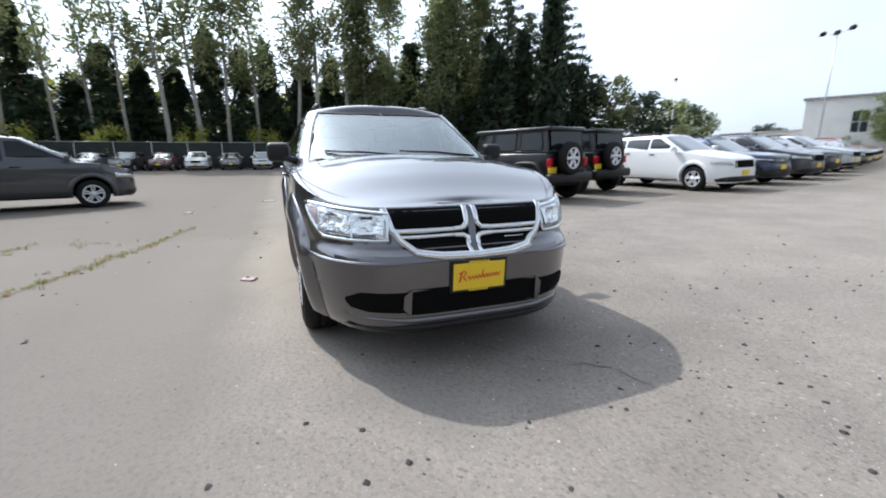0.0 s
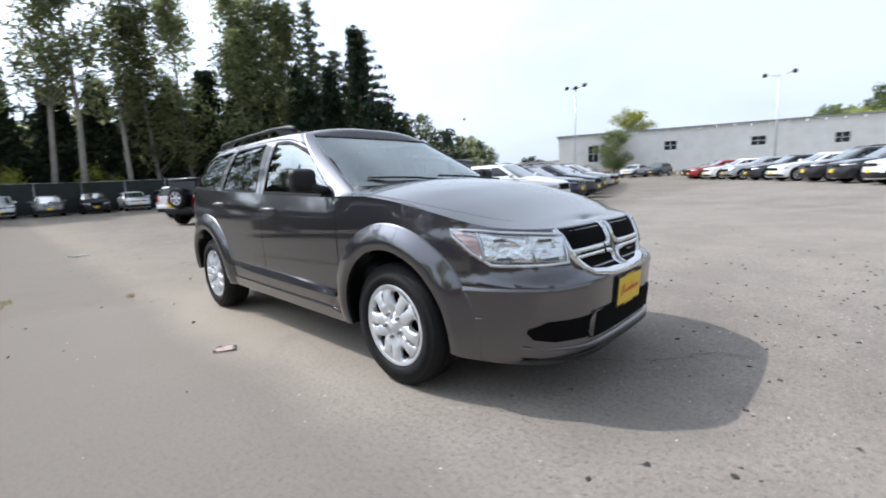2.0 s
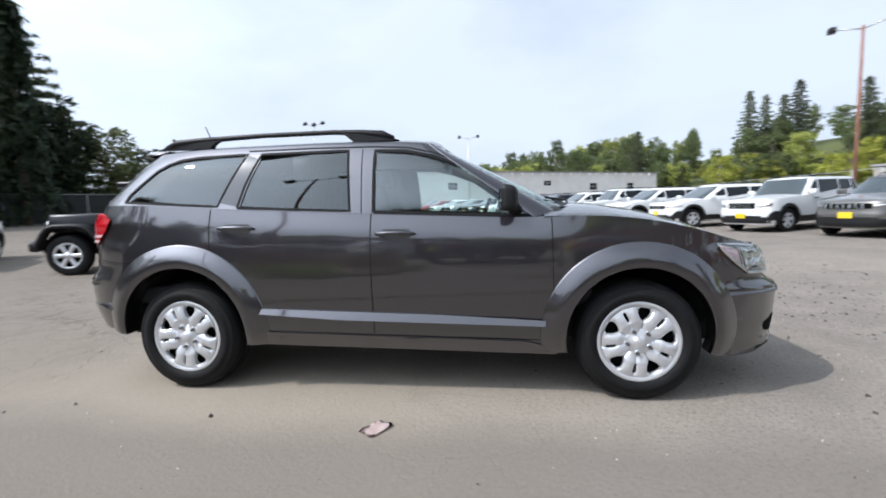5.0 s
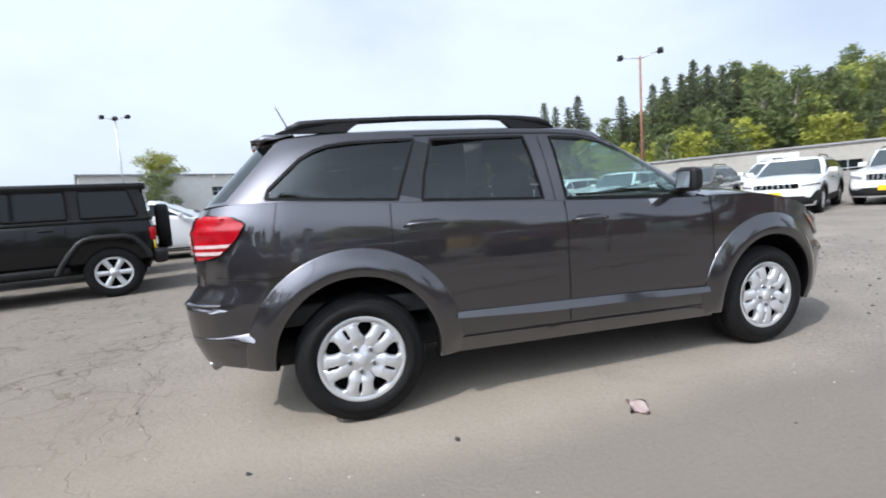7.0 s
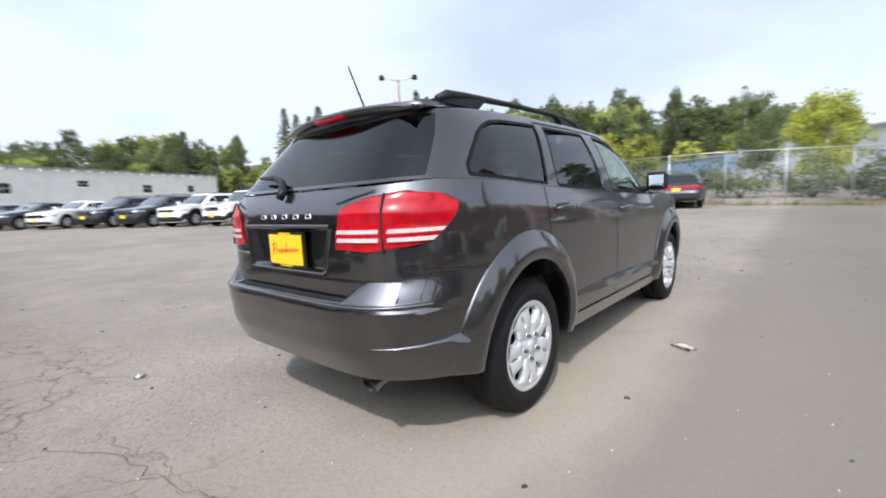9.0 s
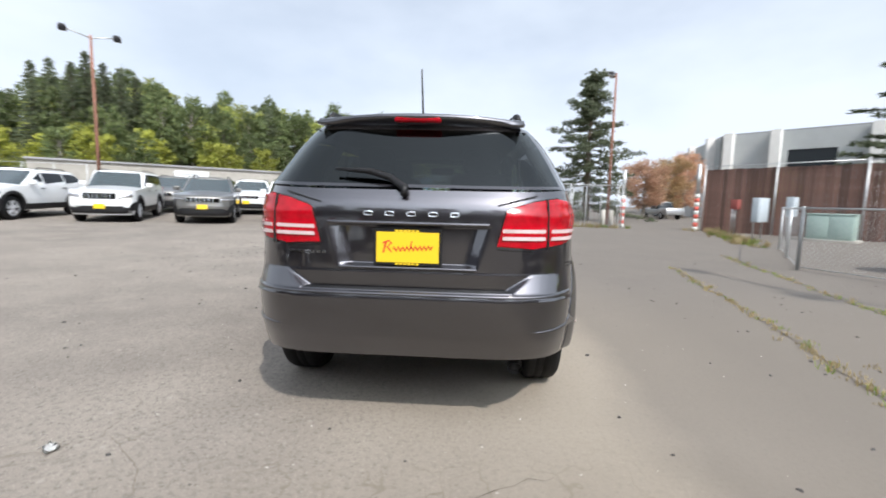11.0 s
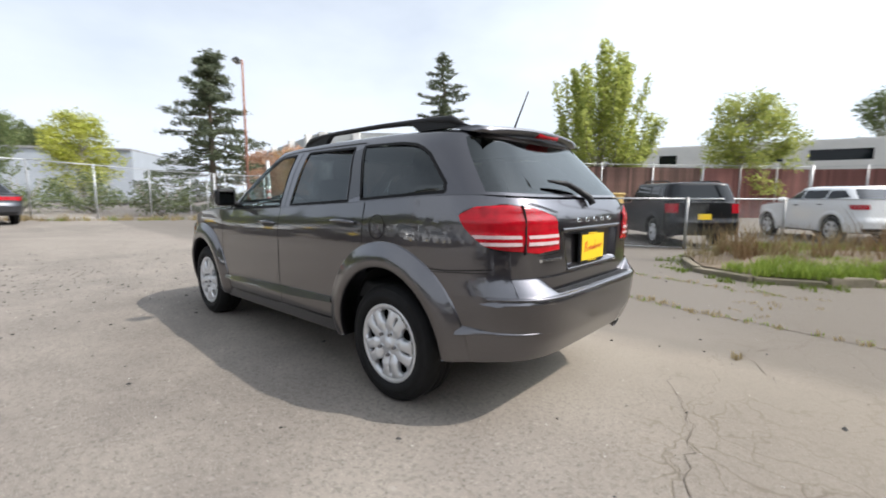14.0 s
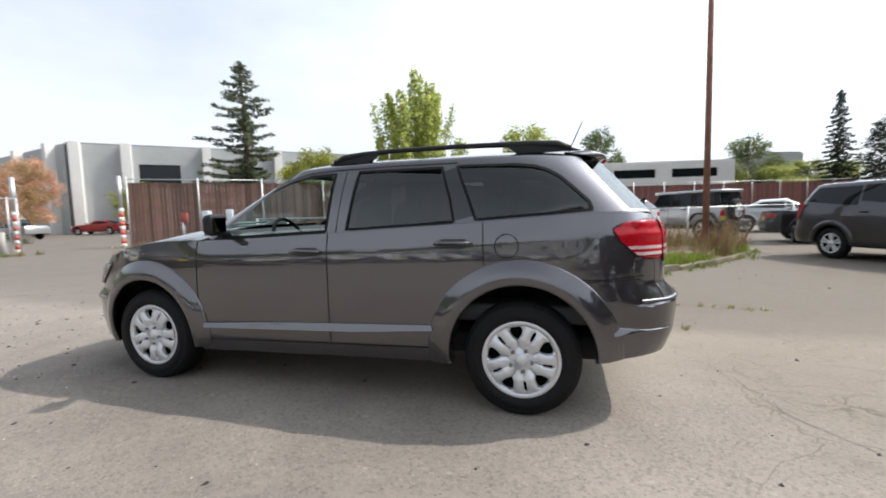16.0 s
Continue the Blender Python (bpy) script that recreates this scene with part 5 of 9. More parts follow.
def low_wheel(parent, x, y, s, r, m_rim):
    """A simple wheel: tyre and five-spoke rim; meshes are shared."""
    key = ("wheel", s, round(r, 3))
    if key not in TPL:
        bm = bmesh.new()
        k = r / 0.36
        lathe(bm, [(0.225 * k, 0.10), (0.27 * k, 0.115), (0.33 * k, 0.108), (0.355 * k, 0.08), (0.36 * k, 0.04), (0.36 * k, -0.06), (0.33 * k, -0.10), (0.2 * k, -0.10)], 24)
        bmesh.ops.scale(bm, vec=(1, s, 1), verts=bm.verts)
        bmesh.ops.recalc_face_normals(bm, faces=bm.faces)
        tyre = mesh_of("tyre", bm)
        tyre.materials.append(M_RUBBER)
        bm = bmesh.new()
        lathe(bm, [(0.0, 0.06), (0.21 * k, 0.055), (0.222 * k, 0.09)], 20)
        bmesh.ops.scale(bm, vec=(1, s, 1), verts=bm.verts)
        bmesh.ops.recalc_face_normals(bm, faces=bm.faces)
        back = mesh_of("rim_back", bm)
        back.materials.append(M_MESH)
        bm = bmesh.new()
        lathe(bm, [(0.2 * k, 0.09), (0.225 * k, 0.105), (0.235 * k, 0.10)], 24)
        lathe(bm, [(0, 0.112), (0.06 * k, 0.105), (0.065 * k, 0.06)], 14)
        # off-roaders have six broad spokes, cars five forked ones
        forks = [(60 * j, 0.0, 0.034, 0.042) for j in range(6)] if r > 0.39 else [(90 + 72 * j, d, 0.017, 0.021) for j in range(5) for d in (-0.026, 0.026)]
        for deg, off, w0, w1 in forks:
            a = math.radians(deg)
            rows = []
            for rr, w, o, dep in ((0.045, w0, off * 0.7, 0.098), (0.12, w0, off, 0.104), (0.205, w1, off * 1.35, 0.098)):
                rows.append([bm.verts.new((k * (rr * math.cos(a) - t * math.sin(a)), dd, k * (rr * math.sin(a) + t * math.cos(a)))) for t, dd in ((o - w, dep - 0.03), (o - w * 0.8, dep), (o + w * 0.8, dep), (o + w, dep - 0.03))])
            grid_faces(bm, rows)
        bmesh.ops.scale(bm, vec=(1, s, 1), verts=bm.verts)
        bmesh.ops.recalc_face_normals(bm, faces=bm.faces)
        TPL[key] = (tyre, back, mesh_of("rim", bm))
    tyre, back, rim = TPL[key]
    wh = new("wheel")
    wh.parent = parent
    wh.matrix_basis = Matrix.Translation((x, y, r))
    part("tyre", tyre, None, wh)
    part("rim_back", back, None, wh)
    o = part("rim", rim, m_rim, wh)
    return wh


PAINTED = ("body", "hood", "roof", "wheel_arch", "mirror")


def recolour(root, paint_mat):
    for o in root.children_recursive:
        if o.name.split(".")[0] in PAINTED and o.material_slots:
            o.material_slots[0].link = "OBJECT"
            o.material_slots[0].material = paint_mat
    return root


def simple_car(name, F, ax, wr, pillars, clad=False, slots=7, grille=(0.55, 0.62, 0.84), lamps=(0.5, 0.85, 0.72, 0.86), tails=(0.5, 0.84, 0.85, 1.05), rim=None, plate_z=0.5, rails=True, win_front=0.0):
    """A parked car from its Form: shell, panes, wheels, lamps, grille and mirrors."""
    root = thing(name, "", "")
    rim = rim or M_ALLOY
    x_f, x_r = ax
    arches = [(x_f, wr + 0.02), (x_r, wr + 0.02)]
    mids = [F.lf - F.fa - 0.07 * k for k in range(1, int((F.lf - F.fa - F.lr - F.ra) / 0.07))]
    bm = bmesh.new()
    F.lower(bm, 14, 12, mids, arches, wr + 0.085)
    part("body", bm, M_WHITE, root)
    bm = bmesh.new()
    F.hood(bm, F.cf0 - 0.25, 12, mids, 5)
    part("hood", bm, M_WHITE, root)
    cm = [F.cf0 - F.cfa - 0.1 * k for k in range(1, int((F.cf0 - F.cfa - F.cr0 - F.cra) / 0.1))]
    ws = lambda xr, v, f: xr > F.cf0 - F.cfa and f < 0.89 and 0.03 < v < 0.97
    rw = lambda xr, v, f: xr < F.cr0 + F.cra and f < 0.9 and 0.12 < v < 0.9
    bm = bmesh.new()
    F.cabin(bm, 12, 12, cm, keep=lambda xr, v, p, f: not (ws(xr, v, f) or rw(xr, v, f)), nq=5)
    part("roof", bm, M_WHITE, root)
    bm = bmesh.new()
    F.cabin(bm, 12, 12, cm, keep=lambda xr, v, p, f: ws(xr, v, f), roof=False)
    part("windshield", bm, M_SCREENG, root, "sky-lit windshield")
    bm = bmesh.new()
    F.cabin(bm, 12, 12, cm, keep=lambda xr, v, p, f: rw(xr, v, f), roof=False)
    part("rear_window", bm, M_DGLASS, root, "dark rear window")
    # side panes between the pillars
    a0, a1 = F.cf0 - F.cfa * 0.62 - win_front, F.cf1 - 0.12 - win_front * 0.5
    d0, d1 = F.cr0 + 0.22, F.cr1 + 0.17
    edges = [(a0, a1)] + [(p + 0.03, p + 0.03) for p in pillars for _ in (0,)] + [(d0, d1)]
    spans = list(zip([edges[0]] + [(p - 0.03, p - 0.03) for p in pillars], [(p + 0.03, p + 0.03) for p in pillars] + [edges[-1]]))
    for s in (1, -1):
        gs = lambda x, z, l, s=s: F.glass_side(x, z, l, s)
        sd = lambda x, z, l, s=s: F.side(x, z, l, s)
        for (f0, f1), (b0, b1) in spans:
            zt = F.roof((f1 + b1) / 2) - 0.07
            poly = [(b0, F.base(b0) + 0.035), (f0, F.base(f0) + 0.03), (f1, zt), (b1, zt)]
            bm = bmesh.new()
            patch(bm, poly, gs, 0.008, 4, 8, 0.015)
            part("side_window", bm, M_DGLASS, root)
        for axx, az in arches:
            part("wheel_arch" if not clad else "arch_trim", arch_flare(F, axx, az, s, wr + 0.045, wr + 0.155, bulge=0.02), M_TRIM if clad else M_WHITE, root)
            part("wheel_well", wheel_well(axx, az, s, F.wmax - 0.05, wr + 0.07), M_GAP, root)
            low_wheel(root, axx, s * (F.wmax - 0.13), s, wr, rim)
        bm = bmesh.new()
        zc = 0.48 if clad else 0.33
        patch(bm, [(x_r + wr + 0.1, F.bottom(0) + 0.01), (x_f - wr - 0.1, F.bottom(0) + 0.01), (x_f - wr - 0.12, zc), (x_r + wr + 0.12, zc)], sd, 0.01, 3, 10, 0.02)
        part("sill", bm, M_TRIM, root)
        for px in pillars[:2]:
            bm = bmesh.new()
            ribbon(bm, [(px, F.base(px) - 0.01), (px, 0.45)], sd, 0.004, 0.003)
            part("door_gap", bm, M_GAP, root)
            bm = bmesh.new()
            box(bm, sd(px + 0.14, F.base(px) - 0.11, 0.015), (0.17, 0.03, 0.03), bevel=0.008)
            part("door_handle", bm, M_TRIM, root)
        bm = bmesh.new()
        mx = F.cf0 - F.cfa * 0.72
        box(bm, (mx, s * (F.wmax + 0.07), F.base(mx) + 0.10), (0.12, 0.2, 0.15), bevel=0.03)
        part("mirror", bm, M_WHITE, root)
        y0, y1, z0, z1 = lamps
        bm = bmesh.new()
        patch(bm, [(s * y0, z0), (s * y1, z0 + 0.03), (s * y1, z1), (s * y0, z1 - 0.02)], lambda y, z, l: F.nose(y, z, l), 0.012, 3, 8, 0.03)
        part("headlamp", bm, M_LAMP, root, "clear headlamp")
        if clad:
            bm = bmesh.new()
            patch(bm, [(s * 0.68, 0.38), (s * 0.88, 0.38), (s * 0.89, 0.66), (s * 0.83, 0.66)], lambda y, z, l: F.nose(y, z, l), 0.011, 5, 8, 0.02)
            part("corner_cladding", bm, M_TRIM, root, "black bumper corner")
        y0, y1, z0, z1 = tails
        bm = bmesh.new()
        patch(bm, [(s * y0, z0), (s * y1, z0), (s * y1, z1), (s * y0, z1)], lambda y, z, l: F.tail(y, z, l), 0.012, 3, 8, 0.03)
        part("tail_lamp", bm, M_REDL, root, "red tail lamp")
        if rails:
            bm = bmesh.new()
            yy = s * (F.cw1 - 0.1)
            x0, x1 = F.cr1 + 0.3, F.cf1 - 0.25
            tube(bm, [(x0, yy, F.roof(x0) + 0.03), (x0 + 0.12, yy, F.roof(x0) + F.crown + 0.03), (x1 - 0.12, yy, F.roof(x1) + F.crown + 0.03), (x1, yy, F.roof(x1) + 0.03)], 0.018, 6)
            part("roof_rail", bm, M_TRIM, root)
    gy, g0, g1 = grille
    nose = lambda y, z, l: F.nose(y, z, l)
    bm = bmesh.new()
    patch(bm, [(-gy, g0), (gy, g0), (gy, g1), (-gy, g1)], nose, 0.008, 3, 12, 0.03)
    gr = part("grille", bm, M_MESH if slots else M_TRIM, root, "dark grille")
    for k in range(slots):
        u = -gy * 0.9 + gy * 1.8 * (k + 0.5) / slots
        bm = bmesh.new()
        ribbon(bm, [(u - gy * 0.9 / slots, g0 + 0.01), (u - gy * 0.9 / slots, g1 - 0.01)], nose, 0.02 if slots > 2 else 0.014, 0.014, 0.01)
        part("grille_bar", bm, M_CHROME, gr)
    bm = bmesh.new()
    zl = 0.53 if clad else 0.44
    patch(bm, [(-0.76, 0.29), (0.76, 0.29), (0.82, zl - 0.06), (0.6, zl), (-0.6, zl), (-0.82, zl - 0.06)], nose, 0.008, 4, 14, 0.03)
    part("lower_bumper", bm, M_TRIM, root, "black lower bumper")
    bm = bmesh.new()
    patch(bm, [(-0.72, 0.36), (0.72, 0.36), (0.75, 0.55 if clad else 0.46), (-0.75, 0.55 if clad else 0.46)], lambda y, z, l: F.tail(y, z, l), 0.006, 3, 12, 0.03)
    part("rear_valance", bm, M_TRIM, root, "black rear valance")
    part("front_plate", quad_box(nose, (-0.15, 0.15), plate_z - 0.075, plate_z + 0.075, 0.0, 0.02), M_YELLOW, root, "yellow dealer plate", smooth=False)
    part("rear_plate", quad_box(lambda y, z, l: F.tail(y, z, l), (-0.15, 0.15), 0.72, 0.86, 0.0, 0.02), M_YELLOW, root, "yellow dealer plate", smooth=False)
    bm = bmesh.new()
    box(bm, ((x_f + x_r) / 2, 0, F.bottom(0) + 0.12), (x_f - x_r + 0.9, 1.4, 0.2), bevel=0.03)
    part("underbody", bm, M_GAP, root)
    return root


def form(L, fo, W, hood, cowl, belt, H, cf, cr, cw, nose=0.12, fa=0.8, fm=4.5, ra=0.5, rm=7.0, bot=0.25, wb=2.7, tailz=None, crown=0.06, crm=9.0, cfm=5.0, cra=0.35, cfa=0.55):
    """A Form from a few sizes. fo: how far the nose lies ahead of the front axle. The axles lie at wb/2 and -wb/2."""
    xf, xr = wb / 2 + fo, wb / 2 + fo - L
    tz = tailz or belt
    return Form(
        front=[(bot, xf - 0.06), (0.35, xf), (0.6, xf), (0.66, xf - 0.02), (hood - 0.05, xf - 0.05), (hood, xf - nose), (hood + 0.4, xf - nose - 0.05)],
        rear=[(bot, xr + 0.1), (0.42, xr + 0.02), (0.66, xr), (0.72, xr + 0.05), (tz, xr + 0.1), (tz + 0.4, xr + 0.15)],
        width=[(bot, W - 0.07), (0.4, W - 0.012), (0.6, W), (0.85, W - 0.004), (1.0, W - 0.015), (belt, W - 0.04), (belt + 0.3, W - 0.06)],
        top=[(xf, hood), (cf[0], cowl), (cf[0] - 0.4, cowl + 0.01), (0, (cowl + belt) / 2), (cr[0] + 0.5, belt), (xr, tz)],
        bottom=[(xf, bot), (0, bot + 0.03), (xr, bot + 0.1)],
        cabin=(cf[0], cf[1], cr[0], cr[1], cw[0], cw[1]),
        roof=[(cf[1], H - crown - 0.03), (0, H - crown), (cr[1], H - crown - 0.03)], crown=crown, fa=fa, fm=fm, ra=ra, rm=rm,
        bonnet=[(-2, 0.06), (cf[0], 0.06), (xf, 0.015)], cfa=cfa, cfm=cfm, cra=cra, crm=crm)


FORMS = {
    "compact_suv": form(4.62, 0.92, 0.92, 0.94, 1.04, 1.09, 1.59, (1.05, 0.15), (-2.15, -1.75), (0.875, 0.66)),
    "boxy_suv": form(4.41, 0.85, 0.88, 0.99, 1.08, 1.12, 1.66, (0.82, 0.22), (-2.08, -1.88), (0.85, 0.72), fm=6.5, rm=11, fa=0.5, ra=0.3, nose=0.06, crm=14, crown=0.04, wb=2.64),
    "crossover": form(4.89, 0.95, 0.91, 0.93, 1.12, 1.23, 1.69, (1.22, 0.27), (-2.29, -1.93), (0.865, 0.665), wb=2.89),
    "minivan": form(5.14, 0.96, 0.97, 0.92, 1.10, 1.16, 1.74, (1.55, 0.5), (-2.45, -2.15), (0.92, 0.74), wb=3.08, crm=12, fa=0.9, fm=4.0),
    "sedan": form(5.0, 0.93, 0.94, 0.88, 1.0, 1.02, 1.47, (0.95, 0.05), (-1.85, -1.05), (0.88, 0.62), wb=3.05, cra=0.3, tailz=1.0),
    "hatch_suv": form(4.36, 0.85, 0.95, 0.98, 1.10, 1.2, 1.62, (0.95, 0.15), (-2.05, -1.65), (0.9, 0.68), wb=2.66),
}


def template(kind):
    if kind in TPL:
        return copy_thing(TPL[kind], Matrix())
    F = FORMS.get(kind)
    if kind == "compact_suv":
        r = simple_car(kind, F, (1.35, -1.35), 0.36, [0.0, -0.98], clad=True, grille=(0.5, 0.74, 0.87), lamps=(0.55, 0.88, 0.78, 0.87), tails=(0.5, 0.84, 0.80, 0.98), plate_z=0.58)
    elif kind == "boxy_suv":
        r = simple_car(kind, F, (1.32, -1.32), 0.355, [0.0, -0.95, -1.55], clad=True, grille=(0.42, 0.74, 0.92), lamps=(0.5, 0.80, 0.76, 0.92), tails=(0.62, 0.85, 0.88, 1.1), plate_z=0.52)
    elif kind == "crossover":
        r = simple_car(kind, F, (1.445, -1.445), 0.36, [-0.15, -1.08], slots=1, grille=(0.42, 0.68, 0.88), lamps=(0.48, 0.86, 0.73, 0.89), plate_z=0.54)
    elif kind == "minivan":
        r = simple_car(kind, F, (1.54, -1.54), 0.345, [0.1, -1.0], slots=1, grille=(0.42, 0.66, 0.85), lamps=(0.5, 0.9, 0.68, 0.86), tails=(0.68, 0.93, 0.85, 1.25))
    elif kind == "sedan":
        r = simple_car(kind, F, (1.525, -1.525), 0.36, [-0.1], slots=1, grille=(0.6, 0.62, 0.78), lamps=(0.62, 0.88, 0.68, 0.8), tails=(0.05, 0.86, 0.82, 0.94), rails=False)
    elif kind == "hatch_suv":
        r = simple_car(kind, F, (1.33, -1.33), 0.37, [-0.1, -1.0], slots=0, grille=(0.45, 0.75, 0.88), lamps=(0.55, 0.9, 0.78, 0.9), tails=(0.6, 0.9, 0.95, 1.08), rails=False)
    elif kind == "off_roader":
        r = off_roader()
    elif kind == "pickup_truck":
        r = pickup()
    TPL[kind] = r
    return r


def off_roader():
    """A boxy four-door open-fendered vehicle with a hard top and a spare wheel on the tail."""
    root = thing("off_roader", "", "")

    def add(name, items, m, bev=0.02, label=""):
        for c, sz, *rest in items:
            bm = bmesh.new()
            box(bm, c, sz, bevel=bev, taper=rest[0] if rest else 1.0)
            part(name, bm, m, root, label)
    add("body", [((-0.55, 0, 0.89), (2.95, 1.56, 0.66))], M_WHITE, 0.05)
    add("hood", [((1.42, 0, 1.03), (1.05, 1.34, 0.36), 0.93)], M_WHITE, 0.05)
    add("roof", [((-0.72, 0, 1.785), (2.62, 1.42, 0.11))], M_TRIM, 0.04, "black hard top")
    add("cabin_frame", [((-0.62, 0, 1.245), (2.83, 1.50, 0.07))], M_TRIM, 0.02)
    # upper cabin: broad pillars, framed panes set into them
    for s in (1, -1):
        wall = lambda x, z, l, s=s: Vector((x, s * (0.745 - (z - 1.25) * 0.12 + l), z))
        for x0, x1, rake in ((0.62, -0.10, 0.28), (-0.20, -0.96, 0.0), (-1.12, -1.86, 0.0)):
            back = 0.09 if x1 < -1.8 else 0.0
            pane = [(x1 + 0.02, 1.30), (x1, 1.33), (x1 + back, 1.70), (x1 + back + 0.03, 1.725), (x0 - rake - 0.03, 1.725), (x0 - rake, 1.70), (x0, 1.33), (x0 - 0.02, 1.30)]
            bm = bmesh.new()
            patch(bm, pane, wall, 0.004, 6, 6, 0.02)
            part("side_window", bm, M_DGLASS, root)
            bm = bmesh.new()
            ribbon(bm, dense(pane + pane[:1], 0.06), wall, 0.012, 0.012, 0.012)
            part("window_seal", bm, M_SEAL, root)
        for x0, x1, top0, top1 in ((0.66, 0.57, 0.36, 0.28), (-0.10, -0.20, -0.10, -0.20), (-0.96, -1.12, -0.96, -1.12), (-1.84, -2.02, -1.76, -1.93)):
            bm = bmesh.new()
            patch(bm, [(x1, 1.24), (x0, 1.24), (top0, 1.76), (top1, 1.76)], wall, 0.002, 4, 3, 0.05)
            part("pillar", bm, M_TRIM, root)
        # flat-topped fender flares with a thick lip
        for ax, flip in ((1.47, -1), (-1.47, 1)):
            bm = bmesh.new()
            rows = []
            for px, pz in ((0.74, 0.45), (0.67, 0.60), (0.55, 0.78), (0.43, 0.93), (0.34, 0.995), (0.22, 1.02), (0.0, 1.025), (-0.22, 1.02), (-0.34, 0.98), (-0.44, 0.86), (-0.52, 0.72), (-0.56, 0.62)):
                d = math.hypot(px, pz - 0.42)
                row = []
                for yy, inn in ((0.70, 0.0), (0.88, 0.0), (0.92, 0.012), (0.935, 0.035), (0.935, 0.07), (0.91, 0.085), (0.72, 0.08)):
                    f = 1 - inn / d
                    row.append(bm.verts.new((ax + flip * px * f, s * yy, 0.42 + (pz - 0.42) * f)))
                rows.append(row)
            grid_faces(bm, rows)
            bmesh.ops.recalc_face_normals(bm, faces=bm.faces)
            part("fender", bm, M_TRIM, root, "thick black fender flare")
            low_wheel(root, ax, s * 0.79, s, 0.40, M_ALLOY)
            part("wheel_well", wheel_well(ax, 0.44, s, 0.80, 0.47), M_GAP, root)
        for hx in (0.02, -0.86):
            bm = bmesh.new()
            box(bm, (hx + 0.16, s * 0.795, 1.14), (0.17, 0.035, 0.035), bevel=0.01)
            part("door_handle", bm, M_TRIM, root)
            for hz in (1.12, 0.80):
                bm = bmesh.new()
                box(bm, (hx + 0.82, s * 0.795, hz), (0.11, 0.03, 0.06), bevel=0.01)
                part("hinge", bm, M_STEEL, root, "door hinge")
        bm = bmesh.new()
        box(bm, (-0.05, s * 0.80, 0.50), (1.75, 0.10, 0.12), bevel=0.03)
        part("side_step", bm, M_TRIM, root)
        bm = bmesh.new()
        box(bm, (0.60, s * 0.95, 1.25), (0.1, 0.16, 0.2), bevel=0.03)
        part("mirror_black", bm, M_TRIM, root)
        bm = bmesh.new()
        box(bm, (-2.045, s * 0.70, 0.98), (0.09, 0.15, 0.22), bevel=0.015)
        part("tail_lamp", bm, M_REDL, root, "red square tail lamp")
        bm = bmesh.new()
        tube(bm, [(1.93, s * 0.5, 1.0), (1.975, s * 0.5, 1.0)], 0.09, 14)
        part("headlamp", bm, M_LAMP, root, "round headlamp")
        for hx in (-0.05, -0.93):
            bm = bmesh.new()
            ribbon(bm, [(hx, 1.19), (hx, 0.62)], lambda x, z, l, s=s: Vector((x, s * (0.785 + l), z)), 0.005, 0.0)
            part("door_gap", bm, M_GAP, root)
    bm = bmesh.new()
    patch(bm, [(-0.62, 1.25), (0.62, 1.25), (0.58, 1.74), (-0.58, 1.74)], lambda y, z, l: Vector((0.72 - (z - 1.2) * 0.55 + l, y, z)), 0.0, 3, 4, 0.03)
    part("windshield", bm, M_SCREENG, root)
    bm = bmesh.new()
    patch(bm, [(-0.62, 1.28), (0.62, 1.28), (0.6, 1.72), (-0.6, 1.72)], lambda y, z, l: Vector((-2.03 + (z - 1.2) * 0.12 - l, y, z)), 0.0, 3, 4, 0.03)
    part("rear_window", bm, M_DGLASS, root)
    add("bumper", [((2.12, 0, 0.58), (0.18, 1.6, 0.2)), ((-2.12, 0, 0.60), (0.20, 1.70, 0.24))], M_TRIM, 0.05, "black bumper")
    add("grille", [((1.945, 0, 0.98), (0.03, 0.8, 0.32))], M_TRIM, 0.01)
    spare = low_wheel(root, -2.2, 0.12, 1, 0.40, M_ALLOY)
    spare.name = "spare_wheel"
    spare.matrix_basis = pose(-2.20, 0.12, 1.08, 0, 0, 90)
    add("rear_plate", [((-2.06, 0.62, 0.80), (0.03, 0.3, 0.15))], M_YELLOW, 0.004, "yellow dealer plate")
    add("underbody", [((0, 0, 0.5), (3.9, 1.1, 0.22))], M_GAP, 0.02)
    return root


def pickup():
    root = thing("pickup_truck", "", "")
    for nm, c, sz, m, tp in (("body", (0, 0, 0.72), (5.2, 1.8, 0.5), M_WHITE, 1.0), ("hood", (1.8, 0, 1.02), (1.5, 1.7, 0.16), M_WHITE, 0.94), ("roof", (0.1, 0, 1.66), (1.3, 1.35, 0.08), M_WHITE, 0.9),
                             ("cab_glass", (0.1, 0, 1.3), (1.9, 1.6, 0.66), M_DGLASS, 0.76), ("bed_wall", (-1.6, 0.85, 1.0), (2.1, 0.1, 0.25), M_WHITE, 1.0), ("bed_wall", (-1.6, -0.85, 1.0), (2.1, 0.1, 0.25), M_WHITE, 1.0),
                             ("tailgate", (-2.6, 0, 1.0), (0.08, 1.7, 0.25), M_WHITE, 1.0)):
        bm = bmesh.new()
        box(bm, c, sz, bevel=0.04, taper=tp)
        part(nm, bm, m, root)
    for s in (1, -1):
        for ax in (1.6, -1.5):
            low_wheel(root, ax, s * 0.8, s, 0.37, M_ALLOY)
            part("wheel_arch", *[(lambda b: (box(b, (ax, s * 0.88, 0.82), (0.95, 0.08, 0.1), bevel=0.03), b)[1])(bmesh.new())], M_WHITE, root)
    return root


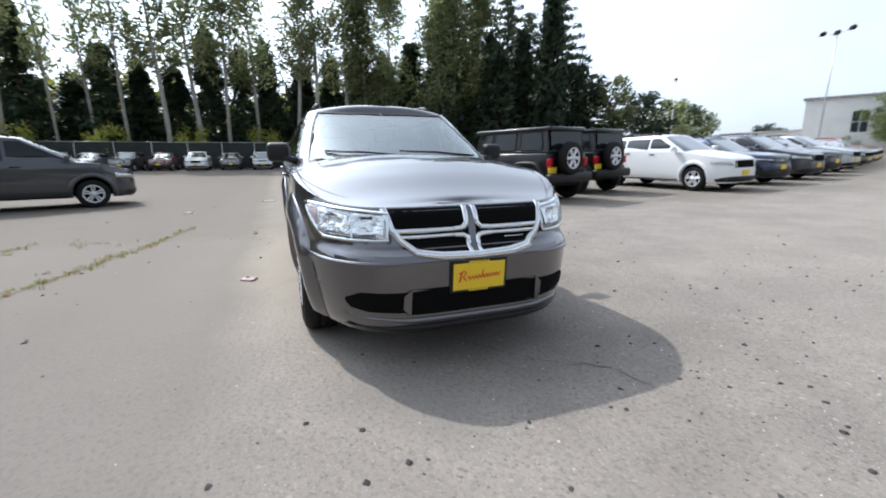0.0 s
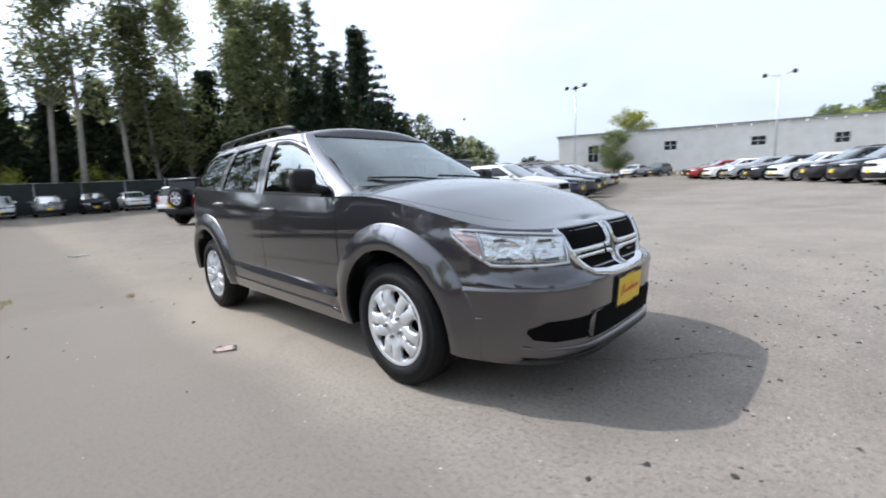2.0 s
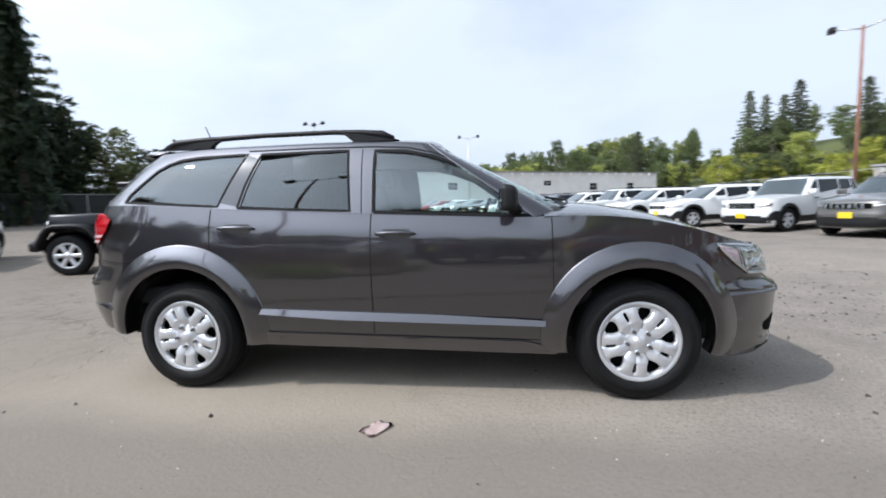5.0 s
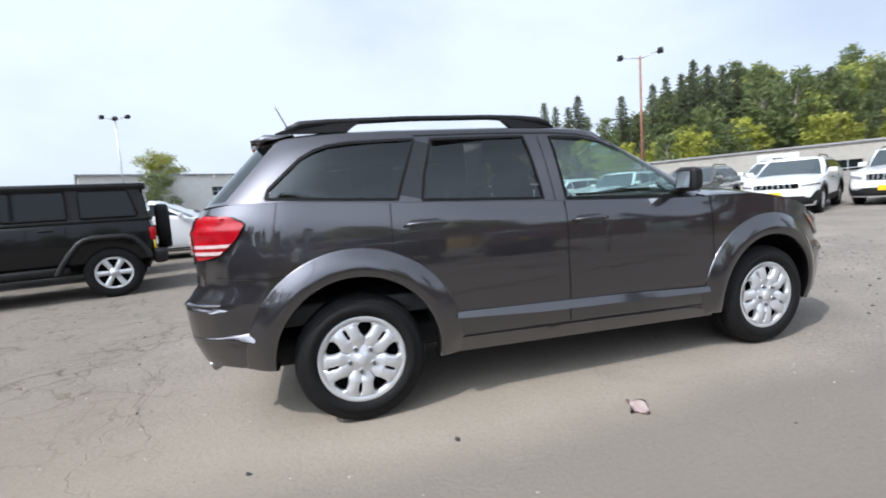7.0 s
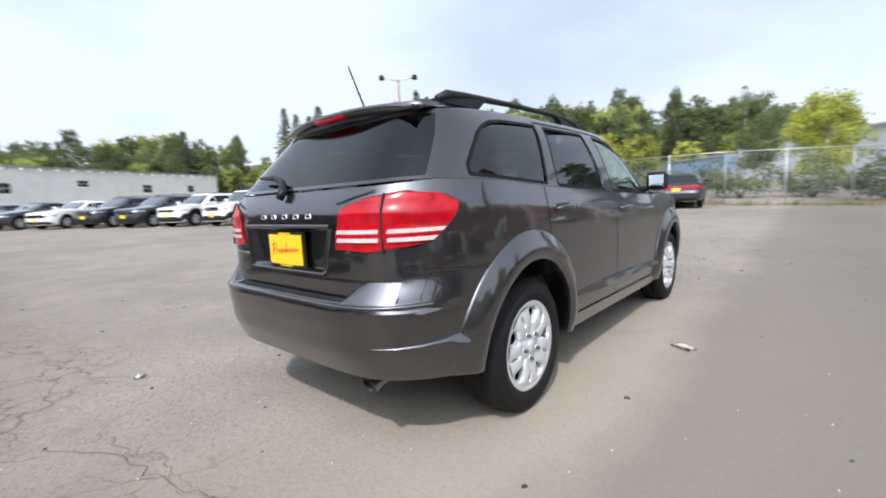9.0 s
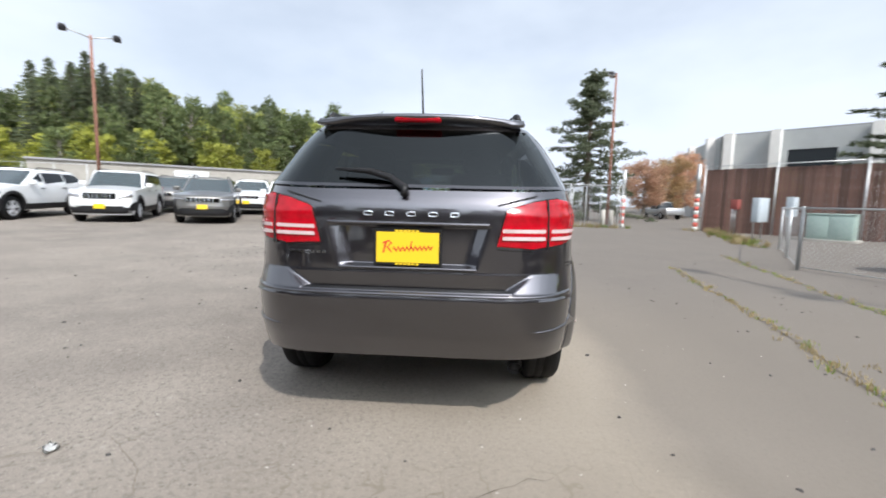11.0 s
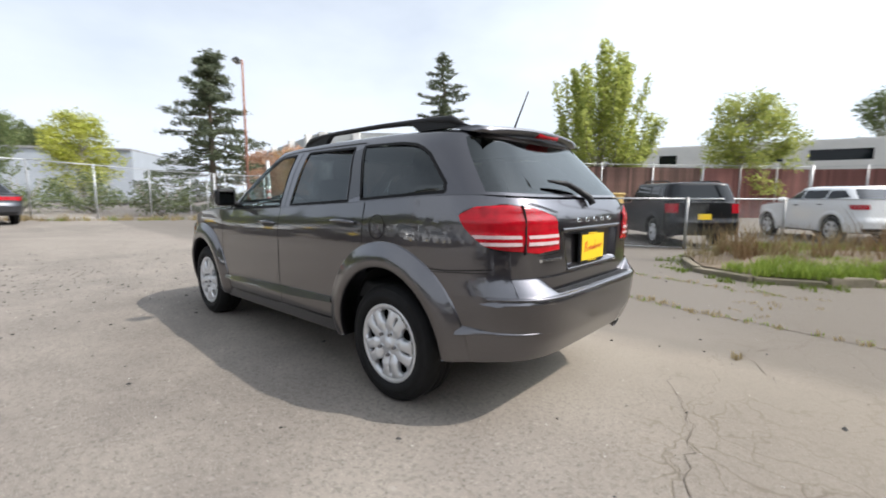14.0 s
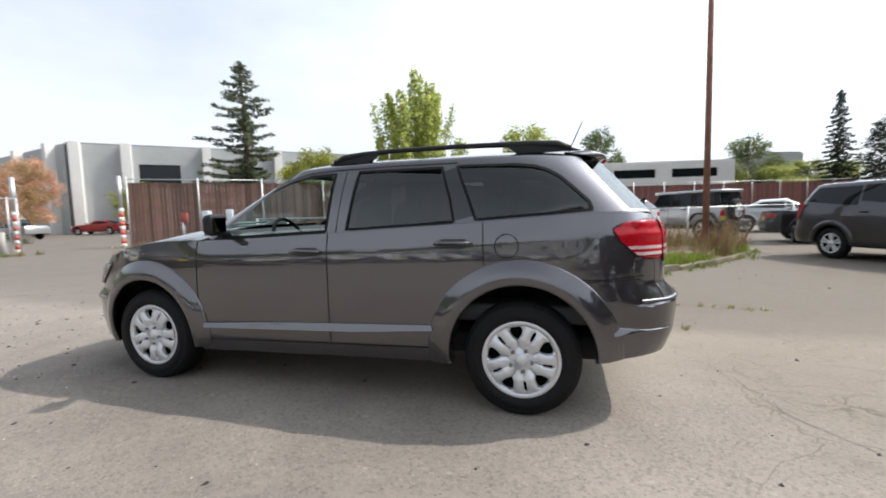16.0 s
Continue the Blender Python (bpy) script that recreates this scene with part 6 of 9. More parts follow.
TEXT = {"compact_suv": "compact SUV", "boxy_suv": "boxy SUV", "crossover": "crossover", "minivan": "minivan", "sedan": "sedan", "hatch_suv": "hatchback SUV", "off_roader": "hard-top off-roader", "pickup_truck": "old pickup truck"}
CNAME = {M_WHITE: "white", M_BLACK: "black", M_GREY: "warm grey", M_SILVER: "silver", M_DARK: "charcoal", M_BLUE: "navy blue", M_RED: "red", M_MAROON: "maroon"}


def park(kind, paint_mat, x, y, heading, where="parked on the asphalt lot", group=""):
    """A parked car with its middle at x, y; heading in degrees from +x."""
    r = template(kind)
    a = radians(heading)
    c, s = math.cos(a), math.sin(a)
    b = 1.4
    slope = math.atan2(gz(x + c * b, y + s * b) - gz(x - c * b, y - s * b), 2 * b)
    lean = math.atan2(gz(x - s * 0.8, y + c * 0.8) - gz(x + s * 0.8, y - c * 0.8), 1.6)
    r.matrix_basis = Matrix.LocRotScale((x, y, gz(x, y)), Euler((lean, -slope, a)), None)
    recolour(r, paint_mat)
    tagged(r, f"{CNAME[paint_mat]} {TEXT[kind]} {where}", "car" if kind != "pickup_truck" else "truck", group)
    return r


# the two black off-roaders and the row of cars north-west of the grey car
park("off_roader", M_BLACK, -6.60, 5.25, 197, "parked with its tail to the lane")
park("off_roader", M_BLACK, -7.72, 7.60, 196, "parked with its tail to the lane")
ROW_NW = [("crossover", M_WHITE), ("compact_suv", M_BLUE), ("crossover", M_DARK), ("compact_suv", M_DARK), ("crossover", M_SILVER), ("sedan", M_GREY), ("sedan", M_SILVER), ("sedan", M_MAROON), ("sedan", M_SILVER), ("compact_suv", M_RED), ("sedan", M_WHITE), ("compact_suv", M_GREY), ("sedan", M_DARK)]
for i, (k, m) in enumerate(ROW_NW):
    park(k, m, -6.35 - 0.60 * i - 0.042 * i * i, 11.15 + 2.85 * i, 5 + 0.8 * i, "in the north-west parking row", "cars in the north-west row")
# the row along the east side, noses to the west
ROW_E = [("compact_suv", M_WHITE), ("compact_suv", M_GREY), ("boxy_suv", M_WHITE), ("compact_suv", M_WHITE), ("compact_suv", M_WHITE), ("boxy_suv", M_WHITE), ("compact_suv", M_WHITE), ("compact_suv", M_DARK), ("compact_suv", M_DARK), ("sedan", M_WHITE), ("sedan", M_DARK), ("sedan", M_SILVER), ("sedan", M_WHITE), ("sedan", M_RED), ("sedan", M_DARK)]
EX = tab([(5, 12.4), (8, 11.3), (11, 10.3), (15, 8.9), (19, 7.3), (23, 5.4), (28, 2.9), (31.5, 0.7), (36, -2.4), (41, -6.0)])
for i, (k, m) in enumerate(ROW_E):
    yy = 6.1 + 2.85 * min(i, 4) + 2.45 * max(0, i - 4)
    dx, dy = ((0.6, 0.8), (0.4, 0.5), (0.2, 0.2))[i] if i < 3 else (0, 0)
    park(k, m, EX(yy) + dx, yy + dy, 205 if i < 3 else min(192 + 3.2 * (i - 3), 210), "in the long eastern parking row", "cars in the eastern row")
park("boxy_suv", M_WHITE, 15.9, 5.9, 196, "behind the front row")
park("compact_suv", M_WHITE, 16.4, 10.4, 200, "behind the front row")
park("compact_suv", M_GREY, 15.2, 13.6, 200, "behind the front row")
park("sedan", M_DARK, 18.6, 2.6, 8, "at the chain-link fence")
# western row under the trees
WCOL = [M_SILVER, M_DARK, M_SILVER, M_WHITE, M_SILVER, M_GREY, M_MAROON, M_WHITE, M_GREY, M_WHITE, M_GREY, M_BLACK, M_WHITE, M_GREY, M_WHITE, M_DARK]
for i, m in enumerate(WCOL):
    park(("compact_suv", "boxy_suv", "compact_suv", "crossover")[i % 4], m, -41.5, -27 + 2.75 * i, 0 + 3 * math.sin(i), "in the row under the trees", "cars under the trees")
park("boxy_suv", M_WHITE, -12.6, 4.9, 126, "parked aslant in the lot")
park("off_roader", M_BLACK, -16.6, 4.6, 118, "parked aslant in the lot")
park("compact_suv", M_MAROON, -19.2, 6.4, 118, "parked aslant in the lot")
park("boxy_suv", M_WHITE, -22.5, 5.6, 118, "parked aslant in the lot")
park("minivan", M_DARK, -8.85, -7.05, 112, "parked beside the planted island")
# behind the low fence in the south
park("sedan", M_DARK, 3.95, -11.2, -76, "behind the low chain-link fence")
park("boxy_suv", M_BLACK, 0.3, -11.1, -52, "behind the low chain-link fence")
park("hatch_suv", M_WHITE, -3.2, -15.3, -52, "behind the low chain-link fence")
park("off_roader", M_SILVER, -6.1, -15.9, -45, "behind the planted island")
park("sedan", M_BLACK, -10.5, -12.8, 168, "behind the planted island")
park("sedan", M_SILVER, -11.2, -19.2, 160, "behind the planted island")
# beyond the gate and by the hall
park("pickup_truck", M_SILVER, 40, -19.5, 185, "standing beyond the gate")
park("sedan", M_RED, 44, -29, 20, "standing beyond the gate")
park("compact_suv", M_SILVER, 52, -24, 10, "standing beyond the gate")
park("compact_suv", M_WHITE, -17.4, 54.5, -95, "in front of the long hall")
park("compact_suv", M_DARK, -14.6, 54.8, -95, "in front of the long hall")


# ---- trees ----
def foliage(name, c1, c2, trans=0.35):
    m = bpy.data.materials.new(name)
    m.use_nodes = True
    nt = m.node_tree
    p = nt.nodes["Principled BSDF"]
    p.inputs["Roughness"].default_value = 0.6
    p.inputs["Specular IOR Level"].default_value = 0.25
    g = nt.nodes.new("ShaderNodeNewGeometry")
    oi = nt.nodes.new("ShaderNodeObjectInfo")
    mx = nt.nodes.new("ShaderNodeMix")
    mx.data_type = "RGBA"
    mx.inputs[6].default_value, mx.inputs[7].default_value = (*c1, 1), (*c2, 1)
    nt.links.new(g.outputs["Random Per Island"], mx.inputs[0])
    hsv = nt.nodes.new("ShaderNodeHueSaturation")
    mr = nt.nodes.new("ShaderNodeMapRange")
    mr.inputs["To Min"].default_value, mr.inputs["To Max"].default_value = 0.7, 1.3
    nt.links.new(oi.outputs["Random"], mr.inputs["Value"])
    nt.links.new(mr.outputs[0], hsv.inputs["Value"])
    nt.links.new(mx.outputs[2], hsv.inputs["Color"])
    nt.links.new(hsv.outputs[0], p.inputs["Base Color"])
    t = nt.nodes.new("ShaderNodeBsdfTranslucent")
    nt.links.new(hsv.outputs[0], t.inputs[0])
    ms = nt.nodes.new("ShaderNodeMixShader")
    ms.inputs[0].default_value = trans
    nt.links.new(p.outputs[0], ms.inputs[1])
    nt.links.new(t.outputs[0], ms.inputs[2])
    nt.links.new(ms.outputs[0], nt.nodes["Material Output"].inputs[0])
    return m


L_POPLAR = foliage("poplar_leaves", (0.115, 0.145, 0.06), (0.30, 0.32, 0.16), 0.65)
L_FIR = foliage("fir_needles", (0.018, 0.032, 0.018), (0.045, 0.068, 0.034), 0.2)
L_GREEN = foliage("broad_leaves", (0.085, 0.118, 0.048), (0.20, 0.235, 0.10), 0.5)
L_LIME = foliage("yellow_green_leaves", (0.20, 0.23, 0.03), (0.44, 0.44, 0.10))
L_AUTUMN = foliage("autumn_leaves", (0.38, 0.21, 0.12), (0.46, 0.36, 0.18), 0.5)
L_RUST = foliage("reddish_leaves", (0.46, 0.25, 0.18), (0.52, 0.37, 0.24), 0.5)
L_SPRUCE = foliage("spruce_needles", (0.075, 0.10, 0.06), (0.21, 0.235, 0.14), 0.5)
L_BELT = foliage("belt_needles", (0.045, 0.062, 0.034), (0.12, 0.14, 0.075), 0.4)
L_TURN = foliage("early_autumn_leaves", (0.21, 0.26, 0.07), (0.46, 0.47, 0.15), 0.6)
M_BARK = mat("grey_bark", (0.30, 0.27, 0.23), 0.9, var=0.35, scale=6, bump=0.4, bscale=14)
M_PALE = mat("pale_bark", (0.30, 0.275, 0.24), 0.85, var=0.4, scale=4, bump=0.3, bscale=12)
M_DBARK = mat("dark_bark", (0.10, 0.075, 0.055), 0.9, var=0.3, scale=6, bump=0.4, bscale=14)


def leaves(verts, faces, c, r, n, size, rng, flat=1.0, droop=0.0):
    """n small leaf cards in a ball about c."""
    for _ in range(n):
        d = rng.normal(size=3)
        d = d / (np.linalg.norm(d) + 1e-9) * r * rng.uniform(0.25, 1.0)
        p = np.array(c) + d * (1, 1, flat)
        a = rng.normal(size=3)
        a /= np.linalg.norm(a) + 1e-9
        b = np.cross(a, rng.normal(size=3))
        b /= np.linalg.norm(b) + 1e-9
        a[2] -= droop
        s = size * rng.uniform(0.6, 1.3)
        k = len(verts)
        verts += [p - a * s - b * s * 0.45, p + b * s * 0.1 - a * s * 0.2, p + a * s + b * s * 0.2, p - b * s * 0.6 + a * s * 0.1]
        faces.append((k, k + 1, k + 2, k + 3))


def stem(bm, pts, radii, n=7):
    """A tapered trunk; returns its rings, from which limbs grow."""
    k0 = len(bm.verts)
    tube(bm, pts, radii, n)
    bm.verts.ensure_lookup_table()
    return [[bm.verts[k0 + i * n + j] for j in range(n)] for i in range(len(pts))]


def limb(bm, rings, b, pts, radii, n=4):
    """A limb that grows out of the trunk's nearest ring."""
    first = Vector([float(c) for c in pts[0]])
    ring = min(rings, key=lambda r: abs(r[0].co.z - float(b[2])))
    root = min(ring, key=lambda v: (v.co - first).length)
    k0 = len(bm.verts)
    tube(bm, pts, radii, n, cap=False)
    bm.verts.ensure_lookup_table()
    vs = [bm.verts[k0 + j] for j in range(n)]
    for j in range(n):
        bm.faces.new((root, vs[(j + 1) % n], vs[j]))


def tree_kind(kind, seed):
    """Trunk and crown meshes of one kind of tree, at unit scale in metres."""
    rng = np.random.default_rng(seed)
    tb = bmesh.new()
    V, Fc = [], []
    if kind in ("poplar", "full_poplar"):
        H = 20.0
        full = kind == "full_poplar"
        lean = rng.uniform(-0.8, 0.8, 2)
        P = lambda t: (lean[0] * t * t + 0.25 * math.sin(5 * t + seed), lean[1] * t * t, H * t)
        rings = stem(tb, [P(t) for t in np.linspace(0, 1, 25)], [0.17 * (1 - t) + 0.02 for t in np.linspace(0, 1, 25)], 6)
        for i in range(80 if full else 58):
            t = rng.uniform(0.14 if full else 0.36, 0.98)
            a = rng.uniform(0, 2 * math.pi)
            ln = (2.6 * (1 - t) + 0.9) * rng.uniform(0.6, 1.1)
            b = np.array(P(t))
            e = b + (math.cos(a) * ln * 0.75, math.sin(a) * ln * 0.75, ln * 0.9)
            limb(tb, rings, b, [b + (e - b) * 0.12, (b + e) / 2 + (0, 0, -0.1), e], [0.05 * (1.1 - t), 0.03 * (1.1 - t), 0.01])
            for u in (0.45, 0.75, 1.0):
                leaves(V, Fc, b + (e - b) * u, 0.85, 20 if full else 15, 0.22, rng, droop=0.25)
    elif kind == "fir":
        H = 10.0
        tube(tb, [(0, 0, 0), (0, 0, H * 0.5), (0, 0, H)], [0.2, 0.12, 0.02], 6)
        for i in range(190):
            t = rng.uniform(0.03, 0.985) ** 0.9
            a = rng.uniform(0, 2 * math.pi)
            r = (1.75 * (1 - t) + 0.12) * rng.uniform(0.55, 1.08)
            leaves(V, Fc, (math.cos(a) * r * 0.8, math.sin(a) * r * 0.8, H * t), 0.45 + 0.3 * (1 - t), 20, 0.24, rng, 0.8, 0.3)
    elif kind == "spruce":
        H = 16.0
        rings = stem(tb, [(0, 0, H * k / 20) for k in range(21)], [0.26 * (1 - k / 20) + 0.02 for k in range(21)])
        for i in range(115):
            t = 0.08 + 0.90 * (i / 115)
            a = i * 2.4 + rng.uniform(-0.4, 0.4)
            ln = (4.3 * (1 - t) ** 0.85 + 0.15) * rng.uniform(0.65, 1.1)
            b = np.array((0, 0, H * t))
            e = b + (math.cos(a) * ln, math.sin(a) * ln, -0.16 * ln + 0.12 * ln * t)
            m = (b + e) / 2 + (0, 0, 0.04 * ln)
            limb(tb, rings, b, [b + (e - b) * 0.12, m, e], [0.04, 0.025, 0.008])
            k = max(2, int(ln / 0.34))
            for j in range(1, k + 1):
                u = j / k
                leaves(V, Fc, b + (e - b) * u + (0, 0, 0.03), 0.34 + 0.12 * (1 - u), 14, 0.2, rng, 0.5, 0.35)
    elif kind == "pine":
        H = 11.0
        rings = stem(tb, [(0.1 * math.sin(3 * k / 16), 0, H * k / 16) for k in range(17)], [0.24 * (1 - k / 16) + 0.02 for k in range(17)])
        for i in range(66):
            t = 0.05 + 0.94 * (i / 66)
            a = i * 2.4 + rng.uniform(-0.6, 0.6)
            ln = (3.9 * (1 - t) ** 0.75 + 0.45) * rng.uniform(0.5, 1.12)
            b = np.array((0.1 * math.sin(3 * t), 0, H * t))
            e = b + (math.cos(a) * ln, math.sin(a) * ln, (0.10 - 0.22 * (1 - t)) * ln)
            limb(tb, rings, b, [b + (e - b) * 0.12, (b + e) / 2 - (0, 0, 0.06 * ln), e], [0.05, 0.03, 0.012])
            for u in (0.3, 0.48, 0.65, 0.82, 1.0):
                leaves(V, Fc, b + (e - b) * u + rng.normal(0, 0.12, 3), 0.5, 46, 0.125, rng, 0.5)
    elif kind in ("broad", "far_broad"):
        H = 10.0
        rings = stem(tb, [(0.1 * math.sin(3.1 * k / 14), 0.05 * math.sin(3.1 * k / 14), H * 0.9 * k / 14) for k in range(15)], [0.24 * (1 - k / 14) + 0.025 for k in range(15)])
        for i in range(58):
            t = rng.uniform(0.2, 1.0)
            a = rng.uniform(0, 2 * math.pi)
            rad = 3.1 * math.sin(math.pi * min(1, (t - 0.12) / 0.95)) ** 0.75 + 0.25
            r = rad * rng.uniform(0.45, 1.0)
            c = np.array((math.cos(a) * r, math.sin(a) * r, H * t))
            b = np.array((0, 0, H * max(0.2, t - 0.22)))
            limb(tb, rings, b, [b + (c - b) * 0.12, (b + c) / 2 + (0, 0, 0.15), c], [0.05, 0.03, 0.01])
            n1, n2, size = (24, 12, 0.36) if kind == "far_broad" else (120, 60, 0.16)
            leaves(V, Fc, c, 1.0, n1, size, rng, 0.85)
            leaves(V, Fc, (b + c) / 2 + (0, 0, 0.3), 0.9, n2, size * 0.9, rng, 0.85)
    elif kind == "oval":        # many steep limbs that end in separate spires
        H = 12.0
        rings = stem(tb, [(0, 0, H * 0.9 * k / 16) for k in range(17)], [0.2 * (1 - k / 16) + 0.02 for k in range(17)])
        for i in range(60):
            t = rng.uniform(0.06, 0.74)
            a = rng.uniform(0, 2 * math.pi)
            b = np.array((0, 0, H * t))
            out = (4.3 * (1 - t) ** 0.85 + 0.2) * rng.uniform(0.35, 1.0)
            up = min((3.2 + 3.6 * t) * rng.uniform(0.8, 1.15), (H * (1.05 - 0.085 * out) - H * t) * rng.uniform(0.9, 1.0))
            knee = b + (math.cos(a) * out * 0.8, math.sin(a) * out * 0.8, up * 0.35)
            e = b + (math.cos(a) * out, math.sin(a) * out, up)
            limb(tb, rings, b, [b + (knee - b) * 0.12, knee, e], [0.05, 0.03, 0.008])
            for u in np.linspace(0.25, 1.0, 9):
                p = knee + (e - knee) * (u - 0.35) / 0.65 if u > 0.35 else b + (knee - b) * u / 0.35
                leaves(V, Fc, p, 0.62 * (1.15 - 0.75 * u), int(42 * (1.25 - 0.7 * u)), 0.15, rng, 1.5)
        for t in np.linspace(0.45, 1.03, 16):        # the leader, up to a pointed top
            leaves(V, Fc, (0, 0, H * t), 0.3 + 1.5 * (1.05 - t), 70, 0.15, rng, 1.3)
    elif kind == "open_spruce":
        H = 16.0
        rings = stem(tb, [(0.12 * math.sin(k * 0.4), 0, H * k / 20) for k in range(21)], [0.24 * (1 - k / 20) + 0.02 for k in range(21)])
        for i in range(88):
            t = 0.06 + 0.92 * (i / 88) ** 0.92
            a = i * 2.4 + rng.uniform(-0.8, 0.8)
            ln = (3.6 * (1 - t) ** 0.95 + 0.2) * rng.uniform(0.45, 1.15)
            b = np.array((0, 0, H * t))
            m = b + (math.cos(a) * ln * 0.55, math.sin(a) * ln * 0.55, -0.12 * ln)
            e = b + (math.cos(a) * ln, math.sin(a) * ln, -0.08 * ln + 0.25 * t)
            limb(tb, rings, b, [b + (m - b) * 0.12, m, e], [0.04, 0.025, 0.008])
            k = max(2, int(ln / 0.24))
            for j in range(1, k + 1):
                u = j / k
                p = b + (m - b) * u * 2 if u < 0.5 else m + (e - m) * (2 * u - 1)
                leaves(V, Fc, p - (0, 0, 0.08), 0.22 + 0.14 * (1 - u), 24, 0.12, rng, 0.8, 0.5)
    else:   # bush
        H = 3.0
        for i in range(7):
            a = rng.uniform(0, 2 * math.pi)
            tube(tb, [(0, 0, 0), (0.5 * math.cos(a), 0.5 * math.sin(a), 1.0), (1.0 * math.cos(a), 1.0 * math.sin(a), 2.2)], [0.05, 0.03, 0.01], 4)
        for i in range(30):
            d = rng.normal(size=3)
            d /= np.linalg.norm(d)
            leaves(V, Fc, (d[0] * 1.1, d[1] * 1.1, 1.5 + d[2] * 1.1), 0.6, 50, 0.12, rng)
    me = bpy.data.meshes.new("crown")
    me.from_pydata([tuple(v) for v in V], [], Fc)
    return mesh_of("trunk", tb), me


TREES = {}


def plant(kind, x, y, leaf, bark, label, h=1.0, w=1.0, seed=0, z=None, turn=0.0, name="tree", group=""):
    key = (kind, seed, leaf.name, bark.name)
    if key not in TREES:
        t, c = tree_kind(kind, seed)
        t.materials.append(bark)
        c.materials.append(leaf)
        TREES[key] = (t, c)
    t, c = TREES[key]
    root = thing(name, label, "bush" if kind == "bush" else "tree", group)
    root.matrix_basis = Matrix.LocRotScale((x, y, gz(x, y) - 0.05 if z is None else z), Euler((0, 0, turn)), (w, w, h))
    part("trunk", t, None, root)
    part("crown", c, None, root)
    return root


rt = random.Random(7)
# the western belt: tall pale-stemmed poplars with dark firs under them
def belt_x(y):
    return max(0.0, y - 3) * 0.34


for i in range(30):
    y = -64 + 2.95 * i + rt.uniform(-0.8, 0.8)
    plant("full_poplar" if y > 7 else "poplar", -46.5 + rt.uniform(-2.2, 2.2) + belt_x(y), y, L_POPLAR, M_PALE, "tall slender poplar with pale bark and thin foliage", h=rt.uniform(0.98, 1.2) * (0.92 if y > 23 else 1.0), w=rt.uniform(1.1, 1.5) * (0.75 if y < -16 else 1.0), seed=1 + i % 3, turn=rt.uniform(0, 6), name="poplar", group="western poplars")
for i in range(31):
    y = -66 + 3.1 * i + rt.uniform(-0.7, 0.7)
    plant("fir", -50.5 + rt.uniform(-1.2, 1.2) + belt_x(y), y, L_FIR, M_DBARK, "dense dark green fir", h=rt.uniform(0.95, 1.55) * (1.1 if y > 14 else 1.0), w=rt.uniform(1.4, 2.0), seed=11 + i % 2, turn=rt.uniform(0, 6), name="fir", group="western firs")
for i in range(21):
    plant("far_broad", -58 + rt.uniform(-2, 2), -64 + 4.4 * i, L_LIME, M_BARK, "sunlit yellow-green tree behind the firs", h=rt.uniform(0.75, 1.1), w=1.3, seed=33, turn=i, name="leafy_tree", group="trees behind the firs")
for i in range(3):
    y = 17 + 5.5 * i + rt.uniform(-0.8, 0.8)
    plant("fir", -46.5 + rt.uniform(-1.5, 1.5) + belt_x(y), y, L_FIR, M_DBARK, "tall dark green fir", h=rt.uniform(1.2, 1.85), w=rt.uniform(1.5, 2.1), seed=11 + i % 2, turn=rt.uniform(0, 6), name="fir", group="western firs")
for i in range(4, 13):
    plant("far_broad", -53 + rt.uniform(-1, 1) + belt_x(-14 + 4.0 * i), -14 + 4.0 * i, L_POPLAR if i % 2 else L_FIR, M_DBARK, "leafy tree among the firs", h=rt.uniform(0.9, 1.25), w=rt.uniform(1.1, 1.4), seed=34, turn=i, name="leafy_tree", group="dark trees among the firs")
for i in range(12):
    plant("bush", -47 + rt.uniform(-2, 2), -58 + 7.0 * i, L_LIME, M_BARK, "bright yellow-green bush among the firs", h=1.6, w=1.3, seed=21, turn=i, name="bush", group="bushes among the firs")
for i, (x, y, h) in enumerate(((-40.7, 38.4, 0.95), (-41, 44.5, 0.8), (-50, 59, 0.85), (-58, 72, 0.9), (-66, 86, 0.9), (-60, 98, 0.6), (-50, 102, 0.5))):
    plant("far_broad", x, y, L_FIR if i % 2 else L_POPLAR, M_DBARK, "dark leafy tree at the end of the belt", h=h, w=1.1, seed=31, turn=i, name="leafy_tree")
for deg, r, rise, w in ((138.6, 57, 11.0, 0.8), (141.6, 60, 19.6, 1.85), (144.8, 55, 17.5, 1.3), (147.8, 61, 22.6, 1.4), (151.6, 60, 22.0, 1.3), (155.0, 58, 19.0, 1.2)):
    x, y = 1.6 + r * math.cos(radians(deg)), -3.4 + r * math.sin(radians(deg))
    plant("spruce", x, y, L_BELT, M_DBARK, "tall dark conifer at the end of the tree belt", h=(1.2 + r * math.tan(radians(rise)) - gz(x, y)) / 16.2, w=w, seed=42, turn=deg, name="conifer", group="conifers at the end of the belt")
# beside the northern hall
plant("broad", -21.0, 57.0, L_GREEN, M_BARK, "leafy tree in front of the long hall", h=0.62, w=0.75, seed=32, name="leafy_tree")
plant("broad", -30.3, 88.1, L_LIME, M_BARK, "leafy tree behind the long hall", h=1.25, w=1.4, seed=33, name="leafy_tree")
plant("bush", -24.2, 55.6, L_GREEN, M_BARK, "low shrub at the hall", h=0.7, w=0.9, seed=22, name="bush")


def hill_z(x, y):
    r, a = math.hypot(x, y), math.degrees(math.atan2(y, x))
    k = min(max((r - 86) / 75, 0), 1.0) * min(max((a + 12) / 25, 0.15), 1) * min(max((100 - a) / 48, 0), 1)
    return 1.8 + 17.0 * k * k * (3 - 2 * k)


